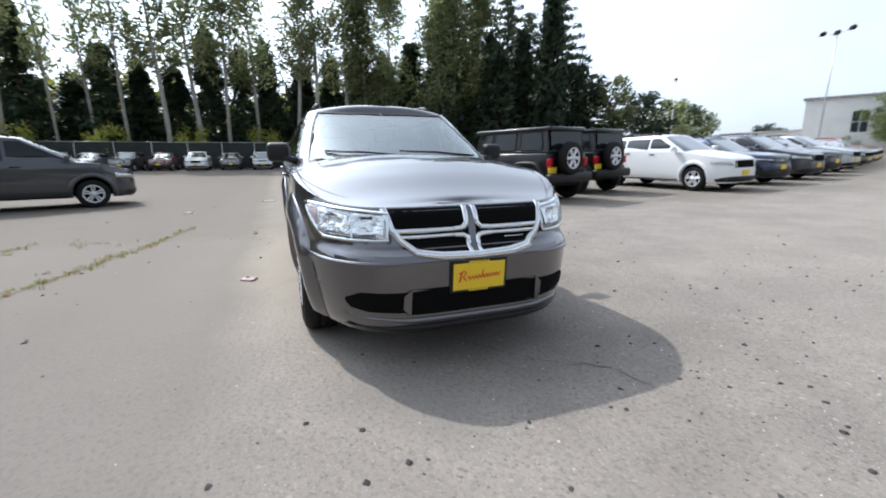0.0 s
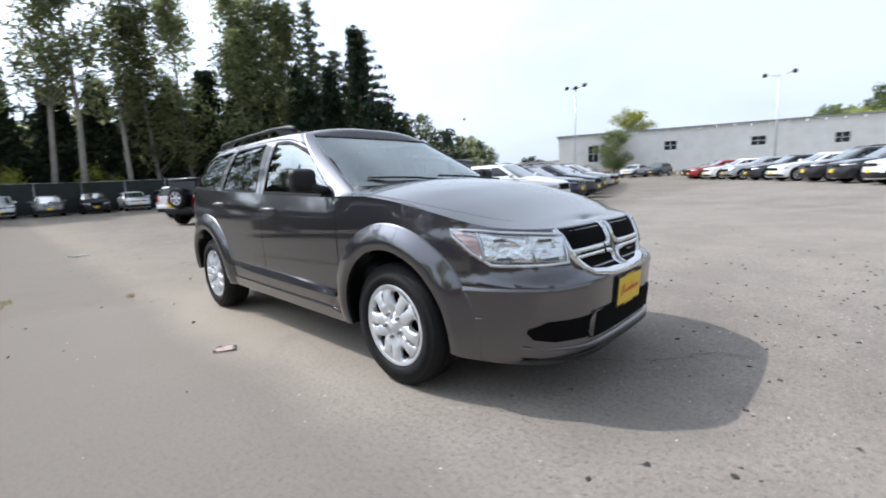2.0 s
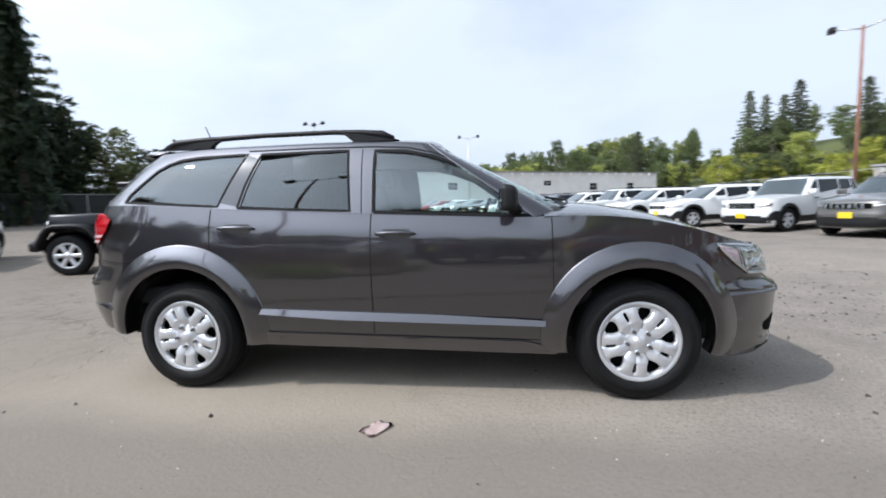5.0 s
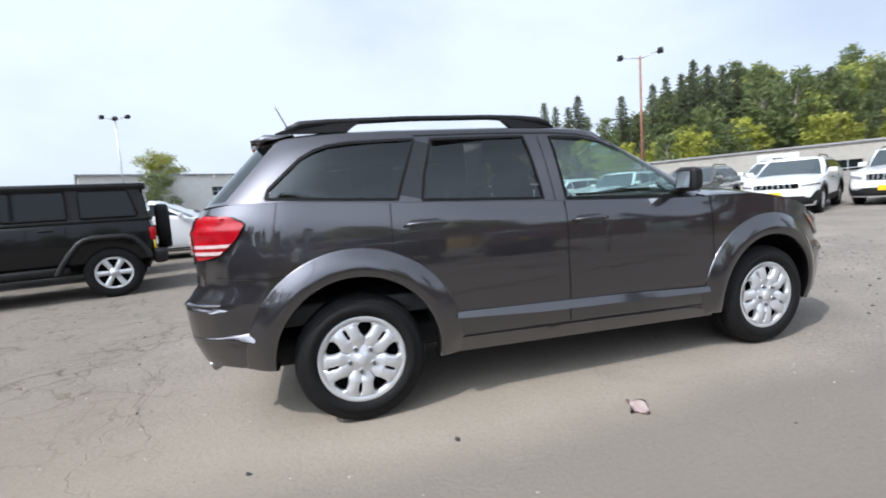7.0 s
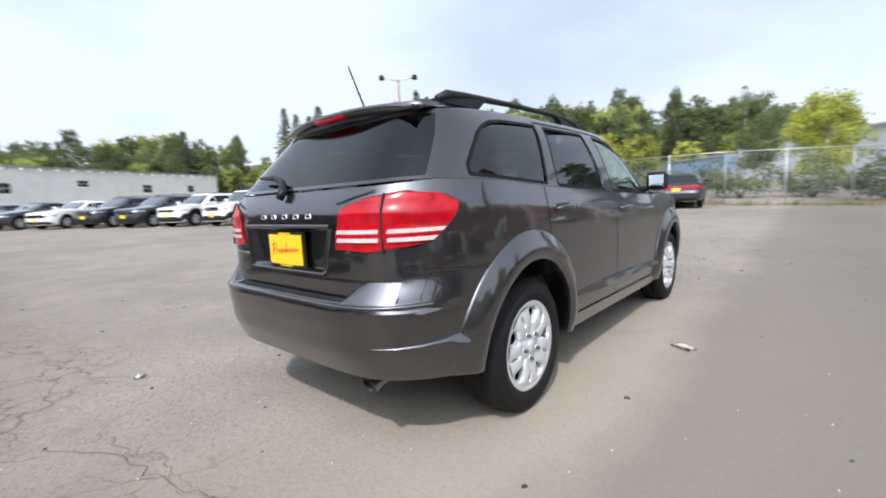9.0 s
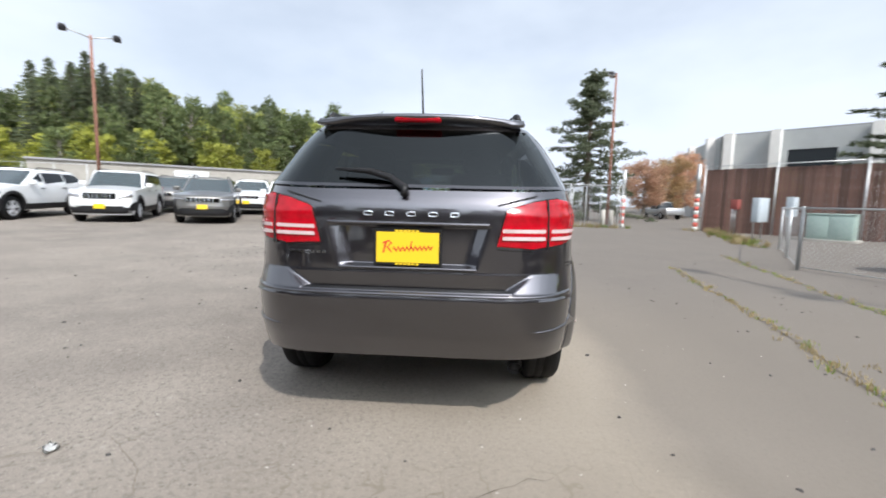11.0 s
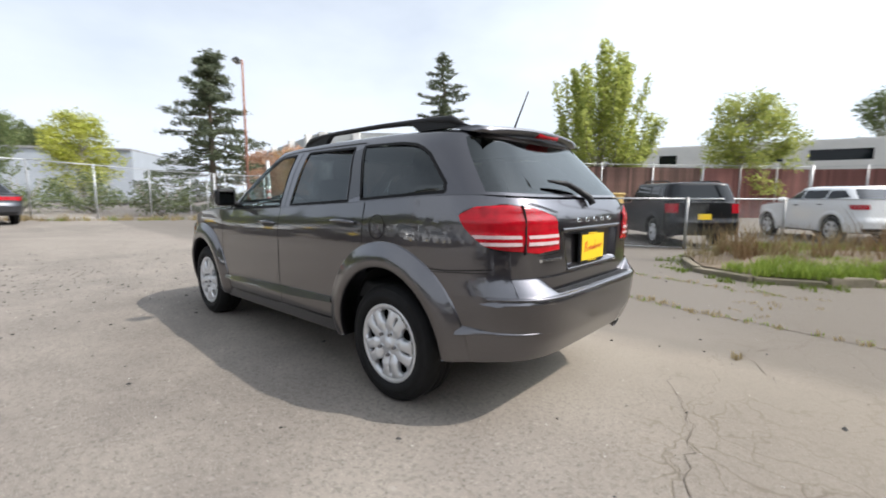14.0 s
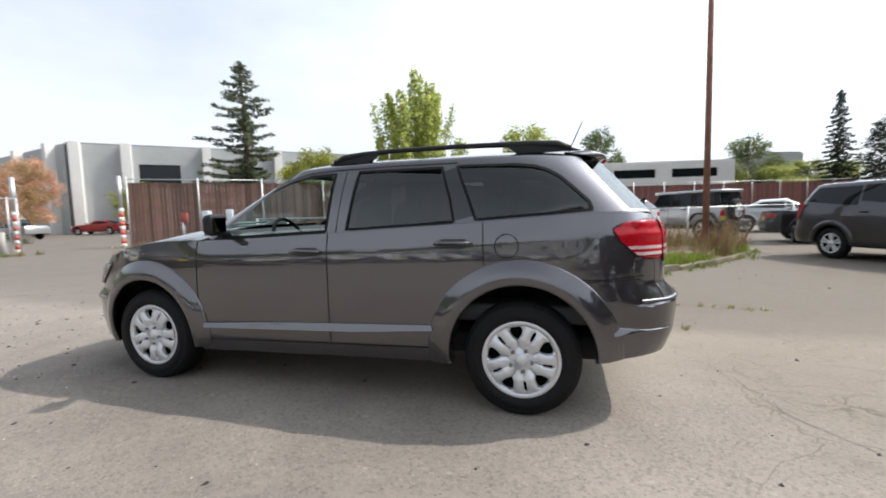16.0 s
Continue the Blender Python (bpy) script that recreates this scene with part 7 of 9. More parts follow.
def hillside():
    bm = bmesh.new()
    rows = []
    for i in range(26):
        r = 82 + 5 * i
        rows.append([bm.verts.new((r * math.cos(radians(a)), r * math.sin(radians(a)), hill_z(r * math.cos(radians(a)), r * math.sin(radians(a))) - (0.6 if i == 0 else 0))) for a in range(-10, 116, 3)])
    grid_faces(bm, rows)
    ob = new("hillside", mesh_of("hillside", bm))
    ob.data.materials.append(mat("hill_undergrowth", (0.05, 0.07, 0.02), 0.95, color2=(0.11, 0.12, 0.04), scale=0.4, bump=0.5, bscale=3))
    tagged(ob, "wooded slope with green undergrowth", "hill", kind="structure")


hillside()
SKYLINE = tab([(-6, 6.0), (3, 7.4), (8, 8.6), (17, 10.2), (21, 10.0), (26, 10.8), (32, 10.2), (36, 11.3), (40, 11.0), (44, 10.8), (48, 10.0), (52, 8.4), (57, 8.4), (63, 8.3), (68, 7.5), (74, 8.7), (78, 7.5), (85, 6.9), (90, 5.8), (95, 4.9)])
for i in range(250):
    deg = rt.uniform(-4, 95)
    a = radians(deg)
    lo = 96 if deg < 64 else 112
    r = lo + 55 * rt.random() ** 1.2
    x, y = r * math.cos(a), r * math.sin(a)
    zz = hill_z(x, y) - 0.2
    foot = r < lo + 13
    rise = SKYLINE(deg) * ((0.64 if foot else 0.84 + 0.26 * (r - lo) / 55) + rt.uniform(-0.07, 0.07))
    h = min(max((1.2 + r * math.tan(radians(rise)) - zz) / 10.6, 0.45), 2.0)
    w = min(max(h * rt.uniform(0.95, 1.35), 0.75), 1.6)
    if foot and rt.random() < 0.72 and deg < 66:
        plant("far_broad", x, y, L_LIME, M_BARK, "yellow-green tree at the foot of the slope", h=h, w=w, seed=33, z=zz, turn=rt.uniform(0, 6), name="leafy_tree", group="trees at the foot of the slope")
    elif rt.random() < 0.25:
        plant("far_broad", x, y, L_GREEN, M_BARK, "upright green tree on the wooded slope", h=h * 1.12, w=w * 0.62, seed=35, z=zz, turn=rt.uniform(0, 6), name="leafy_tree", group="trees on the slope")
    else:
        plant("far_broad", x, y, L_TURN if rt.random() < 0.3 else L_GREEN, M_BARK, "green leafy tree on the wooded slope", h=h, w=w, seed=32 + i % 2 * 2, z=zz, turn=rt.uniform(0, 6), name="leafy_tree", group="trees on the slope")
for deg, r, rise in ((60.8, 118, 12.3), (59.4, 121, 11.6), (57.8, 118, 11.4), (56.6, 120, 12.6), (51.5, 116, 11.8), (48, 114, 12.6), (46.6, 116, 13.2), (45, 112, 13.2), (43.8, 114, 14.4), (42.4, 116, 13.6), (41, 115, 13.3), (39.6, 118, 12.6), (72, 126, 9.3), (32, 118, 10.9), (26, 115, 11.2), (20, 115, 9.2), (12, 116, 7.8), (9, 119, 7.2), (15, 122, 7.6)):
    x, y = r * math.cos(radians(deg)), r * math.sin(radians(deg))
    plant("spruce", x, y, L_SPRUCE, M_DBARK, "tall dark conifer on the wooded slope", h=(1.2 + r * math.tan(radians(rise)) - hill_z(x, y)) / 16.2, w=rt.uniform(0.9, 1.25), seed=42, z=hill_z(x, y), turn=r, name="conifer", group="conifers on the slope")

# southern and eastern trees
plant("pine", 29.5, -9.3, L_SPRUCE, M_DBARK, "spreading dark pine behind the fence", h=1.0, w=1.18, seed=51, name="pine")
plant("open_spruce", 28.6, -32.5, L_SPRUCE, M_DBARK, "tall open spruce behind the brown fence", h=1.03, w=1.95, seed=43, name="spruce")
plant("oval", 8.6, -26.0, L_TURN, M_BARK, "upright green tree behind the brown fence", h=0.9, w=1.12, seed=61, name="leafy_tree")
plant("broad", 1.4, -32.0, L_TURN, M_BARK, "round green tree behind the brown fence", h=0.76, w=0.98, seed=34, name="leafy_tree")
plant("broad", -6.5, -64.0, L_GREEN, M_BARK, "tree behind the white building", h=1.25, w=0.95, seed=32, name="leafy_tree")
plant("broad", 21.0, -33.0, L_LIME, M_BARK, "yellow-green tree behind the brown fence", h=0.75, w=1.0, seed=33, name="leafy_tree")
plant("broad", 24.5, -36.0, L_LIME, M_BARK, "yellow-green tree behind the brown fence", h=0.65, w=1.0, seed=33, turn=2, name="leafy_tree")
plant("spruce", -27.0, -47.5, L_FIR, M_DBARK, "slim dark cedar behind the fence", h=0.75, w=0.55, seed=44, name="cedar")
plant("broad", -33.0, -50.0, L_FIR, M_BARK, "dark leafy tree behind the fence", h=0.9, w=1.1, seed=34, name="leafy_tree")
plant("broad", -24.0, -60.0, L_GREEN, M_BARK, "leafy tree behind the fence", h=0.95, w=1.0, seed=32, name="leafy_tree")
for i, (x, y, h) in enumerate(((-21, -59, 0.6), (-25.5, -57, 0.55), (-30, -60, 0.62), (-35, -62, 0.6), (-14, -62, 0.6))):
    plant("broad", x, y, L_TURN, M_BARK, "low leafy tree behind the red fence", h=h, w=0.95, seed=34, turn=i * 1.3, name="leafy_tree")
for i, (x, y, m, h, lab) in enumerate(((42, -21, L_AUTUMN, 0.62, "small tree with orange autumn leaves"), (46, -24.5, L_RUST, 0.7, "small tree with reddish autumn leaves"), (38, -17.0, L_RUST, 0.55, "small tree with reddish autumn leaves"), (41, -31, L_LIME, 0.5, "small yellow-green tree beyond the gate"), (44, 2, L_GREEN, 0.8, "leafy tree behind the wire fence"), (33, -2.5, L_LIME, 0.6, "yellow-green tree behind the wire fence"))):
    plant("broad", x, y, m, M_BARK, lab, h=h, w=0.75, seed=33 + i % 2, turn=i, name="leafy_tree")
for i, (x, y) in enumerate(((25, 1), (27, -2), (24, -4.5), (29, 4), (30, 9), (27, 7), (32, 13))):
    plant("bush", x, y, L_GREEN, M_BARK, "green shrub behind the wire fence", h=0.8, w=1.1, seed=22, turn=i, name="bush", group="shrubs behind the wire fence")

# ---- buildings ----
M_HALL = mat("weathered_white_wall", (0.80, 0.79, 0.76), 0.85, color2=(0.62, 0.61, 0.57), scale=0.9, bump=0.15, bscale=6)
M_ROOFM = mat("roof_metal", (0.25, 0.25, 0.25), 0.6, var=0.2, scale=1)
M_STUCCO = mat("pale_stucco", (0.66, 0.65, 0.62), 0.85, var=0.07, scale=2, bump=0.1, bscale=20)
M_CONC = mat("concrete", (0.40, 0.38, 0.34), 0.9, color2=(0.30, 0.285, 0.25), scale=1.5, bump=0.25, bscale=25)
M_PANEL = mat("grey_cladding", (0.36, 0.375, 0.37), 0.6, var=0.1, scale=1.0)
M_FENCEW = mat("brown_boards", (0.10, 0.056, 0.044), 0.85, color2=(0.17, 0.092, 0.07), scale=4, bump=0.3, bscale=30)


def vary(m, lo, hi):
    """Pieces of this material differ a little in tone."""
    nt = m.node_tree
    p = nt.nodes["Principled BSDF"]
    src = p.inputs["Base Color"].links[0].from_socket
    oi, ge = nt.nodes.new("ShaderNodeObjectInfo"), nt.nodes.new("ShaderNodeNewGeometry")
    ad, fr, mr, hs = (nt.nodes.new(k) for k in ("ShaderNodeMath", "ShaderNodeMath", "ShaderNodeMapRange", "ShaderNodeHueSaturation"))
    fr.operation = "FRACT"
    nt.links.new(oi.outputs["Random"], ad.inputs[0])
    nt.links.new(ge.outputs["Random Per Island"], ad.inputs[1])
    nt.links.new(ad.outputs[0], fr.inputs[0])
    nt.links.new(fr.outputs[0], mr.inputs["Value"])
    mr.inputs["To Min"].default_value, mr.inputs["To Max"].default_value = lo, hi
    nt.links.new(mr.outputs[0], hs.inputs["Value"])
    nt.links.new(src, hs.inputs["Color"])
    nt.links.new(hs.outputs[0], p.inputs["Base Color"])


vary(M_FENCEW, 0.6, 1.45)
vary(M_CONC, 0.85, 1.15)
vary(M_KERB, 0.7, 1.3)
M_GALV = mat("galvanised_steel", (0.52, 0.53, 0.53), 0.45, 0.7, var=0.15, scale=8)
M_WIRE = mat("fence_wire", (0.42, 0.43, 0.43), 0.6, 0.0)
M_SCREEN = mat("dark_screen", (0.025, 0.03, 0.028), 0.9, var=0.3, scale=2)
M_POLE = mat("rusty_pole", (0.24, 0.11, 0.075), 0.8, var=0.3, scale=5, bump=0.2, bscale=30)


def block(name, a, b, depth, z0, z1, m, label, windows=(), roof_over=0.25, wm=None, roof_m=None):
    """A building on the wall line a-b with its body to the left of that line; windows as (along, z0, z1, width)."""
    a, b = Vector((*a, 0)), Vector((*b, 0))
    d = (b - a)
    L = d.length
    d.normalize()
    n = Vector((-d.y, d.x, 0))
    root = thing(name, label, "building")
    P = lambda u, v, z: a + d * u + n * v + Vector((0, 0, z))
    # front wall with real openings: strips between window columns
    bm = bmesh.new()
    us = sorted({0.0, L} | {w[0] - w[3] / 2 for w in windows} | {w[0] + w[3] / 2 for w in windows})
    for u0, u1 in zip(us, us[1:]):
        w = next((w for w in windows if abs((u0 + u1) / 2 - w[0]) < w[3] / 2), None)
        for s0, s1 in (((z0, w[1]), (w[2], z1)) if w else ((z0, z1),)):
            vs = [bm.verts.new(P(u, v, z)) for v in (0, 0.3) for z in (s0, s1) for u in (u0, u1)]
            for q in ((0, 1, 3, 2), (4, 6, 7, 5), (0, 4, 5, 1), (2, 3, 7, 6), (0, 2, 6, 4), (1, 5, 7, 3)):
                bm.faces.new([vs[i] for i in q])
    bmesh.ops.remove_doubles(bm, verts=bm.verts, dist=1e-4)
    part("front_wall", bm, m, root, smooth=False)
    bm = bmesh.new()
    for u0, v0, u1, v1 in ((0, 0.3, 0, depth), (L, depth, L, 0.3), (0, depth, L, depth)):
        bm.faces.new([bm.verts.new(P(*p)) for p in ((u0, v0, z0), (u1, v1, z0), (u1, v1, z1), (u0, v0, z1))])
    part("outer_wall", bm, m, root, smooth=False)
    bm = bmesh.new()
    o = roof_over
    vs = [bm.verts.new(P(u, v, z)) for z in (z1, z1 + 0.22) for v in (-o, depth) for u in (-o, L + o)]
    for q in ((0, 1, 3, 2), (4, 6, 7, 5), (0, 4, 5, 1), (2, 3, 7, 6), (0, 2, 6, 4), (1, 5, 7, 3)):
        bm.faces.new([vs[i] for i in q])
    part("roof", bm, roof_m or M_ROOFM, root, smooth=False)
    for u, w0, w1, ww in windows:
        win = new("window")
        win.parent = root
        bm = bmesh.new()
        bm.faces.new([bm.verts.new(P(uu, 0.2, z)) for uu, z in ((u - ww / 2, w0), (u + ww / 2, w0), (u + ww / 2, w1), (u - ww / 2, w1))])
        part("pane", bm, M_DGLASS, win, smooth=False)
        for k in range(1, max(2, int(ww / 1.3))):
            bm = bmesh.new()
            uu = u - ww / 2 + ww * k / max(2, int(ww / 1.3))
            bm.faces.new([bm.verts.new(P(q, 0.17, z)) for q, z in ((uu - 0.04, w0), (uu + 0.04, w0), (uu + 0.04, w1), (uu - 0.04, w1))])
            part("mullion", bm, wm or M_GALV, win, smooth=False)
        bm = bmesh.new()
        bm.faces.new([bm.verts.new(P(q, 0.16, z)) for q, z in ((u - ww / 2, (w0 + w1) / 2 - 0.04), (u + ww / 2, (w0 + w1) / 2 - 0.04), (u + ww / 2, (w0 + w1) / 2 + 0.04), (u - ww / 2, (w0 + w1) / 2 + 0.04))])
        part("sash_bar", bm, wm or M_GALV, win, smooth=False)
    return root, P, L


# the long hall in the north
hall_w = [(4.7, 3.7, 5.9, 1.3), (14.5, 4.7, 5.85, 1.5), (24.5, 4.6, 5.7, 1.6), (33.1, 4.3, 5.5, 1.5), (41.9, 5.2, 6.0, 1.5), (51.3, 4.4, 5.6, 1.6), (59.5, 4.5, 5.6, 1.4)]
hall, HP, HL = block("long_hall", (-28.3, 55.3), (31, 83.1), 22, 0.9, 7.35, M_HALL, "long low hall with weathered white walls and small windows", hall_w)
for k in range(34):
    bm = bmesh.new()
    u = 0.8 + 1.9 * k
    vs = [bm.verts.new(HP(uu, v, z)) for z in (7.05, 7.33) for v in (-0.5, 0) for uu in (u - 0.06, u + 0.06)]
    for q in ((0, 1, 3, 2), (4, 6, 7, 5), (0, 4, 5, 1), (2, 3, 7, 6), (0, 2, 6, 4), (1, 5, 7, 3)):
        bm.faces.new([vs[i] for i in q])
    part("rafter_end", bm, M_HALL, hall, smooth=False)
block("shed", (-46, 66), (-33, 66), 12, 0.9, 4.6, M_STUCCO, "low pale shed beside the long hall", [])
# the white two-storey building in the south
sb = [(4.2, 4.55, 5.5, 4.8), (10.6, 4.55, 5.5, 4.5), (16.6, 4.55, 5.5, 4.2), (22.6, 4.55, 5.5, 4.2), (29.8, 4.55, 5.5, 1.6)]
block("office_building", (-19.5, -51.5), (20, -44.2), -16, -0.3, 6.2, M_STUCCO, "white two-storey office building with dark window bands", sb, roof_m=M_STUCCO)
# the grey building in the south-east, with white piers
gb, GP, GL = block("grey_building", (27, -52), (49, -30), -25, -0.4, 9.6, M_PANEL, "large grey clad building with white piers", [(7, 5.0, 7.6, 4.0), (14, 5.0, 7.6, 4.0), (23, 5.0, 7.6, 4.0)])
gb2, GP2, GL2 = block("grey_wing", (49, -30), (96, -41), -25, -0.4, 9.6, M_PANEL, "grey clad wing with white piers", [(6, 5, 7.8, 6), (16, 5, 7.8, 6), (27, 5, 7.8, 6)])
for PP, us, par in ((GP, (10.2, 18.2, 26.0, 30.4), gb), (GP2, (2.5, 11, 22, 34), gb2)):
    for u in us:
        bm = bmesh.new()
        vs = [bm.verts.new(PP(uu, v, z)) for z in (-0.4, 9.72) for v in (0.3, 1.2) for uu in (u - 0.45, u + 0.45)]
        for q in ((0, 1, 3, 2), (4, 6, 7, 5), (0, 4, 5, 1), (2, 3, 7, 6), (0, 2, 6, 4), (1, 5, 7, 3)):
            bm.faces.new([vs[i] for i in q])
        bmesh.ops.recalc_face_normals(bm, faces=bm.faces)
        part("pier", bm, M_STUCCO, par, "white concrete pier", smooth=False)
block("warehouse", (70, 6), (92, -8), -20, 0.5, 6.5, mat("grey_blue_cladding", (0.34, 0.37, 0.40), 0.7, var=0.08, scale=0.6), "pale warehouse in the distance", [])
block("blue_shed", (94, 21), (108, 11), -14, 0.8, 6.0, mat("blue_cladding", (0.16, 0.24, 0.34), 0.6, var=0.1), "blue-grey shed in the distance", [])
block("hill_house", (-33.2, -68.5), (-28.6, -66.5), -8, 0, 8.3, M_PANEL, "grey house behind the fence", [(4, 5, 6.3, 3)])


low, LP, LL = block("low_building", (43, 51), (65, 25), 14, 0.6, 5.0, M_CONC, "long low concrete building with a white sign", [(23.2, 1.2, 3.1, 2.6)])
bm = bmesh.new()
for q in (((14.6, 3.65), (18.7, 3.65), (18.7, 4.55), (14.6, 4.55)),):
    lo_ = [bm.verts.new(LP(u, -0.03, z)) for u, z in q]
    hi_ = [bm.verts.new(LP(u, -0.12, z)) for u, z in q]
    bm.faces.new(hi_)
    for k in range(4):
        bm.faces.new((lo_[k], lo_[(k + 1) % 4], hi_[(k + 1) % 4], hi_[k]))
bmesh.ops.recalc_face_normals(bm, faces=bm.faces)
sign = part("sign_board", bm, M_WHITE, low, "white sign board", smooth=False)
for k in range(9):
    u = 15.0 + 0.38 * k
    bm = bmesh.new()
    q = [(u, 3.98), (u + 0.26, 3.98), (u + 0.26, 4.2), (u, 4.2)]
    lo_ = [bm.verts.new(LP(a, -0.12, z)) for a, z in q]
    hi_ = [bm.verts.new(LP(a, -0.15, z)) for a, z in q]
    bm.faces.new(hi_)
    for j in range(4):
        bm.faces.new((lo_[j], lo_[(j + 1) % 4], hi_[(j + 1) % 4], hi_[j]))
    bmesh.ops.recalc_face_normals(bm, faces=bm.faces)
    part("sign_bar", bm, M_SILVER, sign, smooth=False)


def wire_fence(pts, h, gap=2.9, pitch=0.12, screen=None, wire=True, label="galvanised chain-link fence", top=True, post_r=0.032):
    """Posts, rails and diamond wire along a line."""
    root = thing("chain_link_fence", label, "fence")
    V, E = [], []
    for a, b in zip(pts, pts[1:]):
        L = math.dist(a, b)
        n = max(1, round(L / gap))
        P = lambda u, z: Vector((a[0] + (b[0] - a[0]) * u / L, a[1] + (b[1] - a[1]) * u / L, gz(a[0] + (b[0] - a[0]) * u / L, a[1] + (b[1] - a[1]) * u / L) + z))
        for i in range(n + 1):
            bm = bmesh.new()
            tube(bm, [P(L * i / n, -0.1), P(L * i / n, h + 0.04)], post_r, 8)
            part("post", bm, M_GALV, root)
        for zz in ((h, 0.06) if top else (h,)):
            bm = bmesh.new()
            tube(bm, [P(L * i / n, zz) for i in range(n + 1)], 0.02 if zz > 0.5 else 0.008, 6)
            part("rail", bm, M_GALV, root)
        if screen:
            bm = bmesh.new()
            grid_faces(bm, [[bm.verts.new(P(L * i / n, z)) for i in range(n + 1)] for z in (0.05, h * 0.5, h - 0.05)])
            part("screen", bm, screen, root, "dark privacy screen")
        if wire:
            k = int(L / pitch)
            for sgn in (1, -1):
                for j in range(-int(h / pitch), k + int(h / pitch)):
                    u0, u1 = j * pitch, j * pitch + sgn * (h - 0.06)
                    z0, z1 = 0.05, h - 0.02
                    lo, hi = sorted((u0, u1))
                    if hi < 0 or lo > L:
                        continue
                    pts2 = []
                    for u, z in ((u0, z0), (u1, z1)):
                        t = 0.0
                        if u < 0 or u > L:
                            lim = 0 if u < 0 else L
                            ou, oz = (u1, z1) if (u, z) == (u0, z0) else (u0, z0)
                            if abs(ou - u) < 1e-6:
                                continue
                            t = (lim - u) / (ou - u)
                            u, z = lim, z + (oz - z) * t
                        pts2.append(P(u, z))
                    if len(pts2) == 2:
                        p, q = pts2
                        s = Vector((0, 0, 0.0015))
                        d = Vector((b[1] - a[1], a[0] - b[0], 0)) / L * 0.0015
                        i0 = len(V)
                        V += [p + s, p - s + d, p - s - d, q + s, q - s + d, q - s - d]
                        E += [(i0, i0 + 1, i0 + 4, i0 + 3), (i0 + 1, i0 + 2, i0 + 5, i0 + 4), (i0 + 2, i0, i0 + 3, i0 + 5)]
    if V:
        me = bpy.data.meshes.new("chain_link")
        me.from_pydata([tuple(v) for v in V], [], E)
        me.materials.append(M_WIRE)
        o = new("chain_link", me)
        o.parent = root
        o["kind"] = "stuff"
    return root


wire_fence([(4.46, -6.82), (2.0, -7.78), (-0.75, -8.95)], 1.22, 2.7, 0.09, label="low galvanised chain-link fence in front of parked cars")
wire_fence([(-0.75, -8.95), (-2.4, -11.4), (-8.5, -12.4)], 1.22, 3.0, 0.1, label="low galvanised chain-link fence in front of parked cars")
wire_fence([(4.46, -6.82), (9.0, -9.6)], 1.22, 2.9, 0.2, label="low galvanised chain-link fence along the drive")
wire_fence([(19.9, -8.7), (20.5, -3.2), (19.5, 1.0), (21.5, 6.0)], 2.3, 2.6, 0.14, label="tall chain-link fence along the eastern edge")
wire_fence([(21.5, 6.0), (40, 16.0)], 2.3, 2.9, 0.2, label="tall chain-link fence along the eastern edge")
wire_fence([(26.0, -6.6), (20.3, -8.6)], 2.35, 1.4, 0.14, label="open chain-link gate leaf")
wire_fence([(24.0, 26.0), (33.0, 76.0)], 2.2, 3.0, 0.3, wire=False, label="wire fence behind the eastern row")
wire_fence([(-44.5, -60), (-44.5, 3), (-34, 44)], 2.6, 3.0, 0.3, screen=M_SCREEN, wire=False, label="tall fence with a dark screen under the trees")


